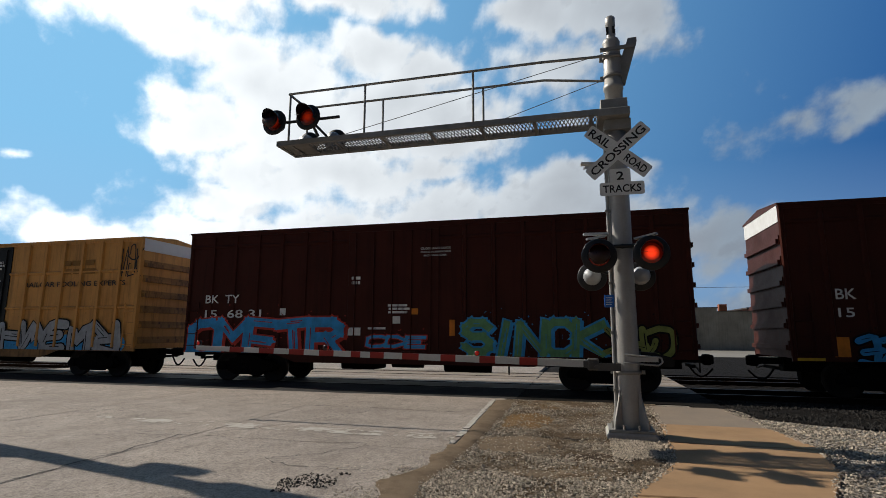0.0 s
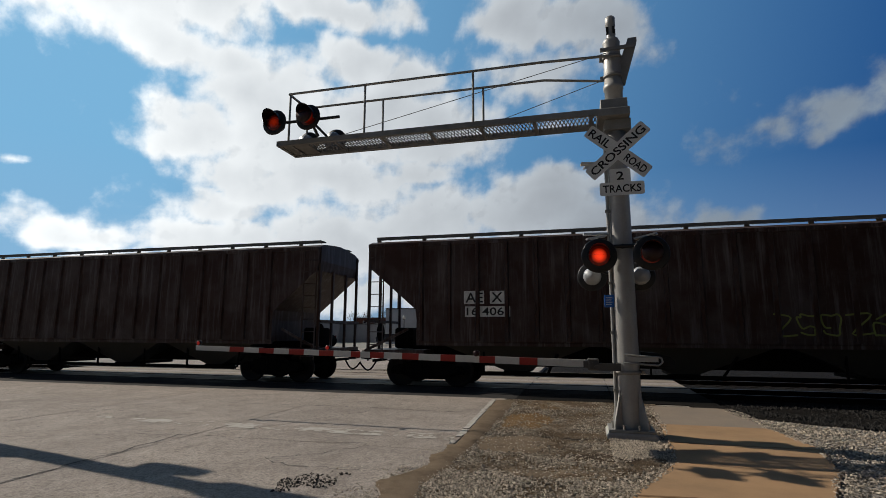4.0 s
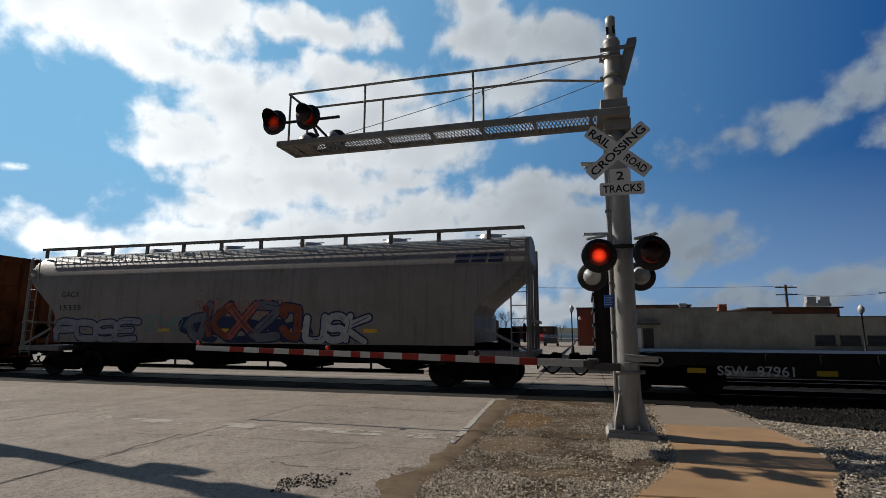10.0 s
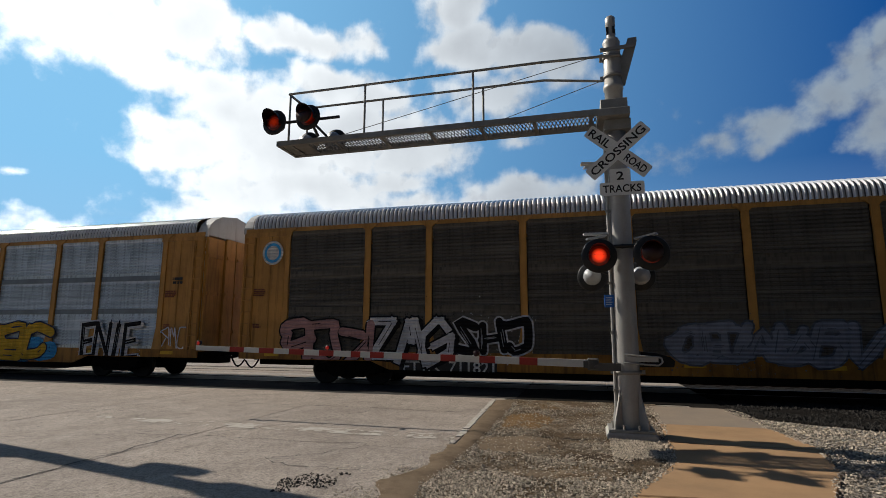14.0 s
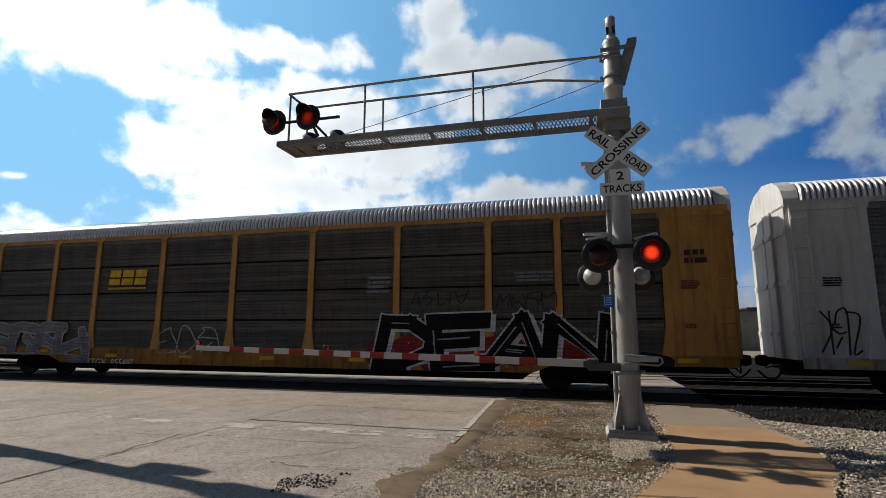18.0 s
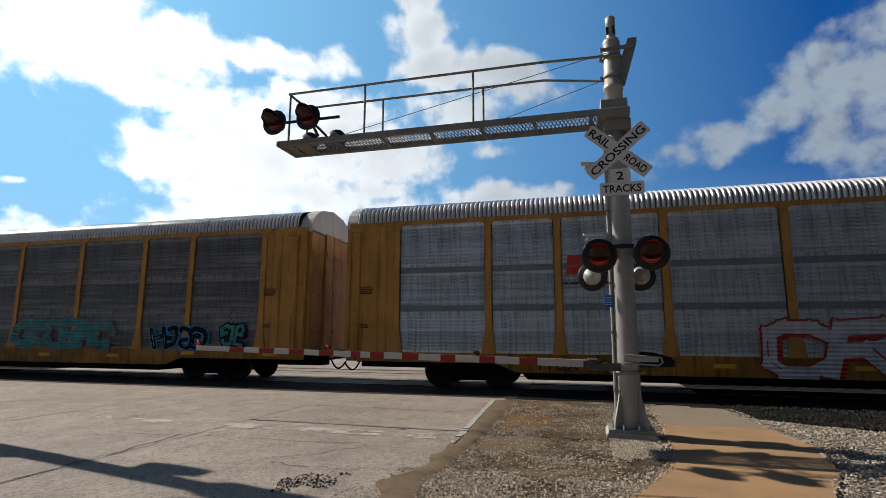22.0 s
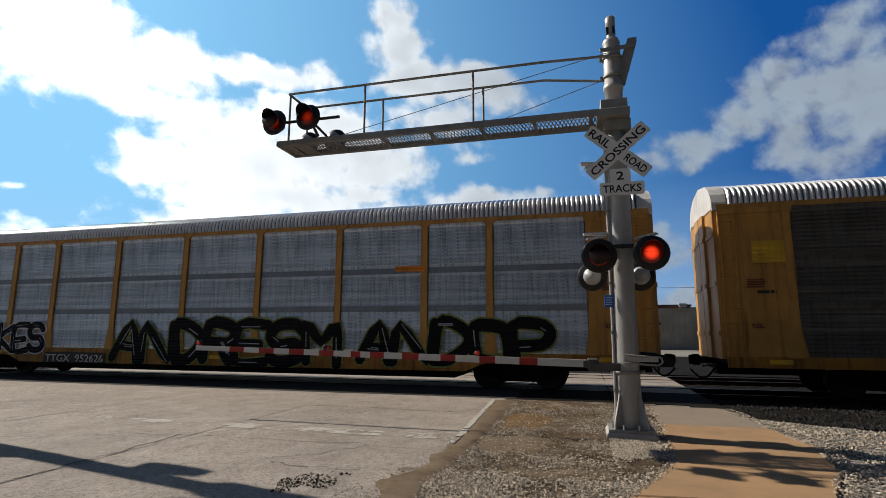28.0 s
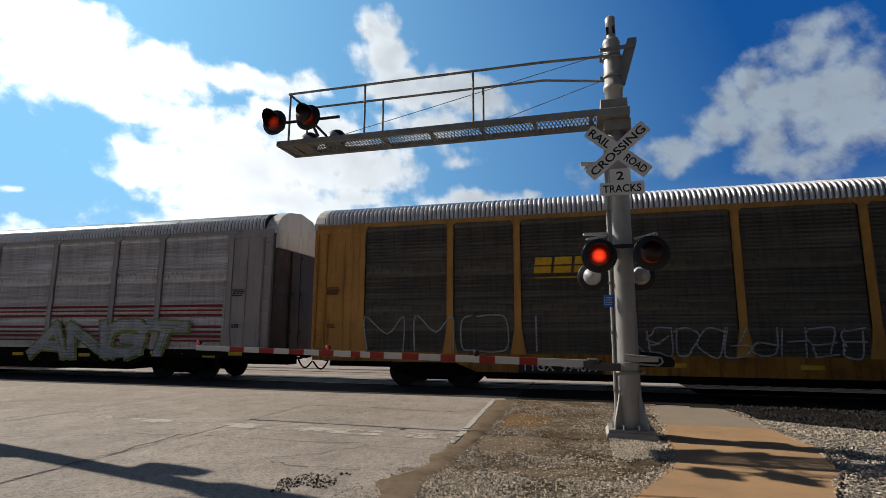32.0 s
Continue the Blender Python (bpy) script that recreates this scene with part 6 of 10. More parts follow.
def shield(c, x0, x1, z0, z1, red, navy):
    w, h = x1 - x0, z1 - z0
    out = [(0.05, 0.95), (0.5, 1.0), (0.95, 0.95), (1.0, 0.6), (0.92, 0.25), (0.5, 0.0), (0.08, 0.25), (0.0, 0.6)]
    e = mark(c, "emblem", [(x0 + w * a, z0 + h * b) for a, b in out], [tuple(range(8))], WHITE_MARK, 0.014)
    vs = [(x0 + w * a, z0 + h * b) for a, b in ((0.07, 0.93), (0.5, 0.97), (0.93, 0.93), (0.97, 0.6), (0.03, 0.6))]
    mark(c, "emblem_field", vs, [(0, 1, 2, 3, 4)], navy, 0.02, e)
    vs, fs = [], []
    for i in range(5):
        o, a = len(vs), x0 + w * (0.1 + 0.17 * i)
        vs += [(a, z0 + h * (0.3 - 0.09 * min(i, 4 - i))), (a + w * 0.1, z0 + h * (0.3 - 0.09 * min(i, 4 - i))), (a + w * 0.1, z0 + h * 0.58), (a, z0 + h * 0.58)]
        fs.append((o, o + 1, o + 2, o + 3))
    mark(c, "emblem_stripe", vs, fs, red, 0.02, e)
    bars(c, x0 + w * 0.2, x1 - w * 0.15, z0 + h * 0.66, z0 + h * 0.9, WHITE_MARK, 2).location.y = -0.014


def cross_mark(c, x0, x1, z0, z1, one, two):
    w, h = x1 - x0, z1 - z0
    for mat, pts in ((one, ((0, 0.9), (0.28, 0.9), (0.52, 0.55), (0.78, 0.9), (1.0, 0.9), (0.62, 0.42), (0.42, 0.42))), (two, ((0, 0.1), (0.25, 0.1), (0.5, 0.42), (0.75, 0.1), (1.0, 0.1), (0.66, 0.56), (0.36, 0.56)))):
        mark(c, "emblem", [(x0 + w * a, z0 + h * b) for a, b in pts], [tuple(range(7))], mat, 0.012 if mat is one else 0.016)


def trefoil(c, x0, x1, z0, z1, material):
    cx, cz, r = (x0 + x1) / 2, (z0 + z1) / 2, (x1 - x0) / 2
    vs, fs = [], []
    for k in range(3):
        a = math.pi / 2 + k * 2 * math.pi / 3
        o = len(vs)
        for rr, da in ((0.25, -0.5), (0.95, -0.45), (1.05, -0.12), (0.3, -0.15), (0.3, 0.15), (1.05, 0.12), (0.95, 0.45), (0.25, 0.5)):
            vs.append((cx + r * rr * math.cos(a + da), cz + r * rr * math.sin(a + da)))
        fs += [(o, o + 1, o + 2, o + 3), (o + 4, o + 5, o + 6, o + 7)]
    mark(c, "emblem", vs, fs, material, 0.012)


def arch(c, x0, x1, z0, z1, material):
    vs = [(x0, z0), (x1, z0)] + [(x0 + (x1 - x0) * math.cos(a), z0 + (z1 - z0) * math.sin(a)) for a in [math.pi / 2 * i / 8 for i in range(1, 9)]]
    mark(c, "graffiti", vs, [tuple(range(len(vs)))], material, 0.013)


def stroke(pts, r, cap=5):
    """The 2D outline of a thick line with round ends."""
    left, right = [], []
    for i, p in enumerate(pts):
        a, b = pts[max(0, i - 1)], pts[min(len(pts) - 1, i + 1)]
        d = math.atan2(b[1] - a[1], b[0] - a[0])
        k = r * (1.0 if not isinstance(r, list) else 1.0)
        left.append((p[0] - k * math.sin(d), p[1] + k * math.cos(d)))
        right.append((p[0] + k * math.sin(d), p[1] - k * math.cos(d)))
    def end(c0, a0):
        return [(c0[0] + r * math.cos(a0 - math.pi * j / cap), c0[1] + r * math.sin(a0 - math.pi * j / cap)) for j in range(1, cap)]
    d1 = math.atan2(pts[-1][1] - pts[-2][1], pts[-1][0] - pts[-2][0])
    d0 = math.atan2(pts[1][1] - pts[0][1], pts[1][0] - pts[0][0])
    return left, end(pts[-1], d1 + math.pi / 2), right[::-1], end(pts[0], d0 - math.pi / 2)


def stroke_faces(pts, r, vs, fs):
    left, e1, right, e0 = stroke(pts, r)
    o, n = len(vs), len(left)
    right = right[::-1]
    vs += left + right
    fs += [(o + i, o + i + 1, o + n + i + 1, o + n + i) for i in range(n - 1)]
    for lst, a, b in ((e1, o + n - 1, o + 2 * n - 1), (e0, o + n, o)):
        k = len(vs)
        vs += lst
        fs.append((a, *range(k, k + len(lst)), b))


def curved(pts, k=4):
    """A smooth hand-drawn line through the points."""
    out = []
    for i in range(len(pts) - 1):
        p0, p1, p2, p3 = pts[max(0, i - 1)], pts[i], pts[i + 1], pts[min(len(pts) - 1, i + 2)]
        for j in range(k):
            t = j / k
            out.append(tuple(0.5 * (2 * b + (c - a) * t + (2 * a - 5 * b + 4 * c - d) * t * t + (3 * b - a - 3 * c + d) * t ** 3) for a, b, c, d in zip(p0, p1, p2, p3)))
    return out + [pts[-1]]


# letter skeletons on a grid of five by seven, column and row digit by digit
SKELETON = {
    "A": "002640 1232", "B": "00063645443303 3342413000", "C": "4536160501103041", "D": "00062644422000", "E": "46060040 0333",
    "F": "460600 0333", "G": "45361605011030414323", "H": "0006 4046 0343", "I": "2026", "J": "4641301001", "K": "0006 460340",
    "L": "060040", "M": "0006234640", "N": "00064046", "O": "160501103041453616", "P": "00063645443303", "R": "00063645443303 2340",
    "S": "453616050413334241301001", "T": "0646 2620", "U": "060110304146", "V": "062046", "W": "0610233046", "X": "0046 0640",
    "Y": "062346 2320", "Z": "06460040",
}


def skeleton(ch, rng=None):
    """The strokes of a letter in a unit box; with rng, one turned about until it reads as no letter."""
    lines = [[(int(w[i]) / 4, int(w[i + 1]) / 6) for i in range(0, len(w), 2)] for w in SKELETON[ch].split()]
    if rng:
        if rng.random() < 0.6:
            lines = [[(1 - a, b) for a, b in ln] for ln in lines]
        if rng.random() < 0.5:
            lines = [[(a, 1 - b) for a, b in ln] for ln in lines]
        lines = [[(a + rng.uniform(-0.2, 0.2), b + rng.uniform(-0.15, 0.15)) for a, b in ln] for ln in lines]
    return lines


def slab_faces(pts, r, vs, fs):
    """A broad line of straight strokes with square, slightly slanted ends."""
    for (ax, az), (bx, bz) in zip(pts, pts[1:]):
        d = math.hypot(bx - ax, bz - az) or 1.0
        ux, uz = (bx - ax) / d, (bz - az) / d
        o = len(vs)
        vs += [(ax - ux * r * 0.8 - uz * r, az - uz * r * 0.8 + ux * r), (ax - ux * r + uz * r, az - uz * r - ux * r),
               (bx + ux * r * 0.8 + uz * r, bz + uz * r * 0.8 - ux * r), (bx + ux * r - uz * r, bz + uz * r + ux * r)]
        fs.append((o, o + 1, o + 2, o + 3))


def graffiti(c, x0, x1, z0, z1, n, fill, edge, seed, back=None, thin=False, bubble=False):
    """Spray-painted letters: an outline coat with a cast edge, a fill coat, fine inner lines and overspray. n: how many forms, or the word that can be read."""
    rng = random.Random(seed)
    text = n if isinstance(n, str) else None
    n = len(text) if text else n
    w, h = (x1 - x0) / n, z1 - z0
    if back:
        cloud = ([], [])
        for i in range(n * 2):
            px, pz = x0 + (x1 - x0) * (i + 0.5) / (n * 2), z0 + h * rng.uniform(0.1, 0.4)
            stroke_faces([(px - 0.3 * w, pz), (px, pz + rng.uniform(-0.1, 0.1)), (px + 0.35 * w, pz)], 0.22 * h, *cloud)
        stack(c, "graffiti_cloud", cloud, back, 0.009)
    fills = fill if isinstance(fill, tuple) else (fill,)
    bubble = bubble or (text is None and not thin and rng.random() < 0.5)
    for i in range(n):
        fill = fills[i % len(fills)]
        edge_coat, fill_coat, fine_coat, specks = ([], []), ([], []), ([], []), ([], [])
        lines = skeleton(text[i]) if text else skeleton(rng.choice("ABCDEGHKMNPRSWXZ"), rng)
        lean, hop, grow = rng.uniform(-0.1, 0.22), rng.uniform(-0.05, 0.05), rng.uniform(0.98, 1.16)
        r = (0.06 if thin else 0.122 if bubble else 0.112) * min(w * 1.15, h) * rng.uniform(0.9, 1.15)
        e = 0.015 + 0.035 * min(1.0, h)
        if text and text[i] == "I":
            lines = [[(0.5, 0.0), (0.5, 1.0)]]
        for line in lines:
            pts = []
            for a, b in line:
                b = max(-0.02, min(1.02, b + 0.05 * math.sin(2.1 * (i + a) + seed)))
                pts.append((x0 + w * (i + 0.5 + (a - 0.5) * (1.0 - 1.5 * r / w) * grow + lean * (b - 0.5)), z0 + r + e + (h - 2 * r - 2 * e) * (b + hop * (1 - abs(2 * b - 1)))))
            if bubble:
                fine = curved(pts, 3)
                stroke_faces(fine, r + e, *edge_coat)
                stroke_faces(fine, r, *fill_coat)
            else:
                slab_faces([(p + 0.07 * h, q - 0.04 * h) for p, q in pts], r + 0.4 * e, *edge_coat)
                slab_faces(pts, r + e, *edge_coat)
                slab_faces(pts, r, *fill_coat)
                if not thin and rng.random() < 0.45:
                    (ax, az), (bx, bz) = pts[-2], pts[-1]
                    k = rng.uniform(1.8, 3.0) * r / (math.hypot(bx - ax, bz - az) or 1.0)
                    tip = (bx + (bx - ax) * k, min(z1 + 0.1, max(z0 - 0.05, bz + (bz - az) * k)))
                    for coat, q in ((edge_coat, r + e), (fill_coat, r * 0.8)):
                        o = len(coat[0])
                        d = math.atan2(bz - az, bx - ax)
                        coat[0].extend([(bx - q * math.sin(d), bz + q * math.cos(d)), (bx + q * math.sin(d), bz - q * math.cos(d)), tip])
                        coat[1].append((o, o + 1, o + 2))
            if not thin:
                for _ in range(2):
                    k = rng.randrange(len(pts) - 1)
                    (ax, az), (bx, bz) = pts[k], pts[k + 1]
                    f, g, off = rng.uniform(0.0, 0.4), rng.uniform(0.6, 1.0), rng.uniform(-0.5, 0.5) * r
                    slab_faces([(ax + (bx - ax) * f + off, az + (bz - az) * f + off), (ax + (bx - ax) * g + off, az + (bz - az) * g + off)], 0.09 * r, *fine_coat)
        for _ in range(14 if thin else 30):
            px, pz, q = x0 + w * (i + rng.uniform(-0.15, 1.15)), z0 + h * rng.gauss(0.45, 0.36), rng.uniform(0.008, 0.028)
            o = len(specks[0])
            specks[0].extend([(px - q, pz), (px, pz - q), (px + q, pz), (px, pz + q)])
            specks[1].append((o, o + 1, o + 2, o + 3))
        up = 0.0004 * i
        g = stack(c, "graffiti_letter", edge_coat, edge, 0.014 + up, label="spray-painted graffiti letter")
        stack(c, "overspray", specks, edge, 0.0115, g)
        stack(c, "letter_fill", fill_coat, fill, 0.02 + up, g)
        if fine_coat[0]:
            stack(c, "letter_highlight", fine_coat, G_SILVER if fill in (G_BLACK, G_DKGREEN, G_DULLGREEN, G_NAVY) else edge, 0.026 + up, g)


def stack(c, name, coat, material, lift, parent=None, label=""):
    """Strokes of one coat, each laid a hair over the one before it."""
    L = SIDE[c.name][0]
    if c.name.startswith("auto_rack"):
        material = on_slats(material)
    vs, fs = coat
    rank = [0.0] * len(vs)
    for k, f in enumerate(fs):
        for i in f:
            rank[i] = max(rank[i], min(0.00003, 0.005 / len(fs)) * k)
    me = bpy.data.meshes.new(name)
    vs = [(x, max(z, foot(c, x))) for x, z in vs]
    me.from_pydata([(x - L / 2, -surface(c, z) - lift - min(q, 0.005), z) for (x, z), q in zip(vs, rank)], [], fs)
    me.materials.append(material)
    return part(name, me, material, parent or c, label)


def scribble(c, x0, x1, z0, z1, material, seed, text=None):
    """Thin hand-drawn lettering; text: the word, where it can be read."""
    rng = random.Random(seed)
    w, h = x1 - x0, z1 - z0
    n = len(text) if text else max(3, int(w / h * 1.15))
    for i in range(n):
        vs, fs = [], []
        for line in skeleton(text[i]) if text else skeleton(rng.choice("ABCDEGHKMNPRSWXZ"), rng):
            pts = [(x0 + w * (i + 0.12 + 0.8 * a + rng.uniform(-0.06, 0.06)) / n, z0 + h * min(1.0, max(0.0, b + rng.uniform(-0.06, 0.06)))) for a, b in line]
            stroke_faces(curved(pts), 0.022 if h > 0.5 else 0.016, vs, fs)
        stack(c, "graffiti_tag", (vs, fs), material, 0.016, label="scrawled paint mark")


def big_tag(c, x0, x1, z0, z1, text, fill, edge, backing=False):
    """A large readable painted word, letter by letter, with a broad soft-cornered outline."""
    w = (x1 - x0) / (len(text) - (0.55 if text.endswith("!") else 0))
    r, zc = 0.045 * (z1 - z0), (z0 + z1) / 2
    fat = (0.08 if backing else 0.068) * (z1 - z0)
    if backing:
        for k in range(12):
            xa, xb = (x0 - 0.5 + (x1 - x0 + 1.0) * j / 12 for j in (k, k + 1))
            top = [z1 + 0.2 + 0.1 * noise.noise((xx * 1.3, 2.0, 0.0)) for xx in (xa, xb)]
            low = [max(1.42, z0 - 0.3 + 0.1 * noise.noise((xx * 1.3, 7.0, 0.0))) for xx in (xa, xb)]
            m = 8
            mark(c, "painted_background", [(xx, lo + (hi - lo) * j / m) for j in range(m + 1) for xx, lo, hi in ((xa, low[0], top[0]), (xb, low[1], top[1]))], [(2 * j, 2 * j + 1, 2 * j + 3, 2 * j + 2) for j in range(m)], edge, 0.01)
    for i, ch in enumerate(text):
        a, b = x0 + w * (i + 0.01), x0 + w * (i + (0.4 if ch == "!" else 0.99))
        if ch == "I":
            a, b = a + 0.3 * w, b - 0.3 * w
        v, f = fitted(ch, a + fat, b - fat, z0 + r + fat, z1 - r - fat, 0.0)
        tilt = 0.06 * math.sin(2.3 * i + len(text))
        v = [(p[0] + tilt * (p[1] - zc) + 0.03 * math.sin(5 * p[1] + i), p[1] + 0.04 * math.sin(2.5 * p[0] + 2 * i)) for p in v]
        coat, body = ([], []), ([], [])
        for (pts, faces), rr in ((coat, fat + (1.4 if backing else 1.0) * r), (body, fat)):
            for k in range(12):
                dx, dz = rr * math.cos(math.pi * k / 6), rr * math.sin(math.pi * k / 6)
                o = len(pts)
                pts.extend((p[0] + dx, p[1] + dz) for p in v)
                faces.extend(tuple(o + q for q in t) for t in f)
        base = stack(c, "painted_letter", coat, edge, 0.012 + 0.0004 * i, label="large painted letter with a broad outline")
        stack(c, "letter_fill", body, fill, 0.024 + 0.0004 * i, base)
def marks_c0(c):
    word(c, 1.06, 1.50, 2.44, 2.70, "BK", WHITE_MARK)
    word(c, 1.08, 1.43, 2.00, 2.23, "15", WHITE_MARK)
    patch(c, 0.91, 1.25, 1.04, 1.52, ORANGE_MARK)
    patch(c, 0.10, 0.70, 0.83, 1.01, YELLOW_MARK, 0.012)
    graffiti(c, 1.34, 4.06, 0.81, 1.62, 5, G_BLUE, G_BLACK, 3)
def marks_c1(c):
    word(c, 0.76, 2.07, 2.54, 2.81, "BK  TY", WHITE_MARK)
    word(c, 0.77, 2.92, 2.05, 2.32, "15  68 31", WHITE_MARK)
    graffiti(c, 0.26, 5.77, 0.62, 2.09, "OMETR", G_BLUE, G_RED, 11)
    graffiti(c, 6.65, 8.49, 1.10, 1.54, "CDE", G_BLUE, G_RED, 12)
    graffiti(c, 9.67, 13.54, 0.86, 2.02, "SINCK", G_GREEN, G_BLUE, 13)
    graffiti(c, 13.51, 15.23, 0.84, 1.82, 3, G_OLIVE, G_BLACK, 14)
    word(c, 8.33, 9.28, 4.08, 4.15, "CLOSE AND LOCK", WHITE_MARK)
    word(c, 8.33, 9.27, 3.98, 4.03, "DOOR BEFORE", WHITE_MARK)
    word(c, 8.43, 9.14, 3.87, 3.93, "MOVING CAR", WHITE_MARK)
    patch(c, 3.55, 3.81, 2.13, 2.35, WHITE_MARK)
    patch(c, 7.46, 7.70, 1.86, 2.08, WHITE_MARK)
    patch(c, 9.23, 9.39, 1.50, 1.97, ORANGE_MARK)
    patch(c, 8.04, 8.26, 2.13, 2.31, ORANGE_MARK)
    patch(c, 6.00, 6.42, 1.50, 1.74, WHITE_MARK)
    bars(c, 7.28, 8.02, 2.15, 2.46, WHITE_MARK, 3)
    bars(c, 6.07, 6.42, 3.05, 3.34, WHITE_MARK, 2)
    bars(c, 6.66, 7.31, 1.67, 1.77, WHITE_MARK, 1)
def marks_c2(c):
    cross_mark(c, 1.88, 3.26, 3.23, 4.27, G_RED, G_BLUE)
    word(c, 0.90, 1.49, 3.78, 3.95, "next", SIGN_BLACK)
    word(c, 0.89, 1.48, 3.56, 3.73, "load", SIGN_BLACK)
    word(c, 3.62, 4.16, 3.76, 3.94, "any", SIGN_BLACK)
    word(c, 3.60, 4.23, 3.51, 3.69, "road", SIGN_BLACK)
    word(c, 0.77, 2.32, 2.49, 2.75, "FB  OX", SIGN_BLACK)
    word(c, 0.82, 3.16, 2.02, 2.27, "50  67  81", SIGN_BLACK)
    graffiti(c, 0.47, 5.77, 0.67, 1.93, "UNTAL", G_SILVER, G_BLACK, 21, G_BLUE)
    patch(c, 2.73, 3.04, 2.52, 2.74, SIGN_BLACK)
    bars(c, 12.24, 13.90, 3.63, 4.24, G_TAN, 2)
    word(c, 10.48, 15.16, 3.22, 3.41, "RAILCAR POOLING EXPERTS", SIGN_BLACK)
    graffiti(c, 9.61, 15.00, 0.69, 2.03, 5, G_SILVER, G_BLACK, 22, G_BLUE)
    bars(c, 8.44, 9.43, 3.90, 4.27, WHITE_MARK, 3, True)
    bars(c, 8.40, 9.33, 3.12, 3.54, WHITE_MARK, 4, True)
    bars(c, 7.18, 8.09, 2.18, 2.41, WHITE_MARK, 2, True)
    bars(c, 6.10, 7.23, 2.75, 3.22, WHITE_MARK, 2, True)
    patch(c, 13.28, 13.74, 1.24, 1.49, SIGN_BLACK)
    patch(c, 14.48, 14.67, 1.22, 1.66, ORANGE_MARK)
    scribble(c, 14.91, 15.82, 3.55, 4.61, SIGN_BLACK, 23)
def marks_c3(c):
    word(c, 0.71, 1.33, 3.73, 3.92, "next", SIGN_BLACK)
    word(c, 0.71, 1.27, 3.49, 3.68, "load", SIGN_BLACK)
    word(c, 3.50, 4.00, 3.70, 3.86, "any", SIGN_BLACK)
    word(c, 3.50, 4.03, 3.47, 3.65, "road", SIGN_BLACK)
    cross_mark(c, 1.84, 3.14, 3.53, 4.16, G_BLACK, G_BLUEGREY)
    graffiti(c, 1.74, 5.56, 2.41, 3.40, "DOPE", G_DULLRED, G_PINK, 31)
    word(c, 0.61, 2.24, 2.35, 2.62, "FB  OX", SIGN_BLACK)
    word(c, 0.62, 3.01, 1.88, 2.14, "50  48  69", SIGN_BLACK)
    patch(c, 13.50, 15.73, 3.67, 4.10, SIGN_BLACK)
    bars(c, 13.76, 15.53, 3.77, 4.04, WHITE_MARK, 2)
    word(c, 13.47, 15.74, 3.40, 3.56, "Railcar Pooling", SIGN_BLACK)
    word(c, 13.84, 15.05, 3.09, 3.29, "Experts", SIGN_BLACK)
    graffiti(c, 1.13, 5.94, 0.54, 1.99, 6, (G_CREAM, G_SILVER, G_TAN), G_BLACK, 32)
    graffiti(c, 6.06, 9.85, 0.76, 1.82, 6, G_BLACK, G_GREY, 33, None, True)
    graffiti(c, 9.83, 14.63, 0.68, 2.03, 7, (G_GREY, G_CREAM, G_BROWN, G_SILVER, G_OLIVE), G_BLACK, 34)
    bars(c, 8.21, 9.44, 3.20, 3.49, WHITE_MARK, 3, True)
    patch(c, 14.50, 15.06, 1.24, 1.61, SIGN_BLACK)
def marks_c4(c):
    word(c, 1.93, 3.18, 2.16, 2.40, "CG   CX", SIGN_BLACK)
    word(c, 1.94, 3.19, 1.89, 2.11, "20   195", SIGN_BLACK)
    scribble(c, 3.51, 5.80, 1.51, 2.01, SIGN_BLACK, 41, "DEFECT")
    scribble(c, 6.22, 7.45, 1.56, 2.06, SIGN_BLACK, 42)
    scribble(c, 7.95, 10.89, 1.49, 1.99, SIGN_BLACK, 43, "YAWNLAND")
    ring(c, 11.50, 12.14, 1.54, 2.07, SIGN_BLACK)
    patch(c, 1.00, 1.16, 1.58, 2.61, YELLOW_MARK, 0.012)
    patch(c, 3.19, 3.33, 1.54, 2.11, YELLOW_MARK, 0.012)
    patch(c, 5.72, 5.86, 1.55, 2.10, YELLOW_MARK, 0.012)
    patch(c, 11.36, 11.52, 1.49, 2.07, YELLOW_MARK, 0.012)
    patch(c, 13.03, 13.20, 1.50, 2.07, YELLOW_MARK, 0.012)
    patch(c, 15.31, 15.51, 1.51, 2.53, YELLOW_MARK, 0.012)
    patch(c, 12.39, 13.00, 1.82, 2.23, G_TEAL)
    patch(c, 14.09, 14.55, 1.63, 1.98, SIGN_BLACK)
    bars(c, 13.23, 13.82, 1.71, 1.98, SIGN_BLACK, 3)
def marks_c5(c):
    word(c, 3.93, 6.42, 0.62, 0.94, "HKRX  164104", WHITE_MARK)
    patch(c, 3.29, 3.88, 0.62, 0.77, YELLOW_MARK, 0.012)
    patch(c, 7.16, 7.68, 0.66, 0.80, YELLOW_MARK, 0.012)
    patch(c, 9.17, 9.66, 0.65, 0.78, YELLOW_MARK, 0.012)
    patch(c, 10.97, 11.43, 0.64, 0.77, YELLOW_MARK, 0.012)
def marks_c6(c):
    patch(c, 3.15, 3.75, 2.42, 2.80, WHITE_MARK)
    patch(c, 3.92, 4.34, 2.42, 2.79, WHITE_MARK)
    patch(c, 3.18, 4.50, 2.05, 2.35, WHITE_MARK)
    word(c, 3.20, 4.29, 2.46, 2.75, "AE  X", SIGN_BLACK)
    word(c, 3.23, 4.46, 2.09, 2.32, "16 4061", SIGN_BLACK)
    scribble(c, 11.07, 13.72, 1.56, 2.08, G_OLIVE, 61)
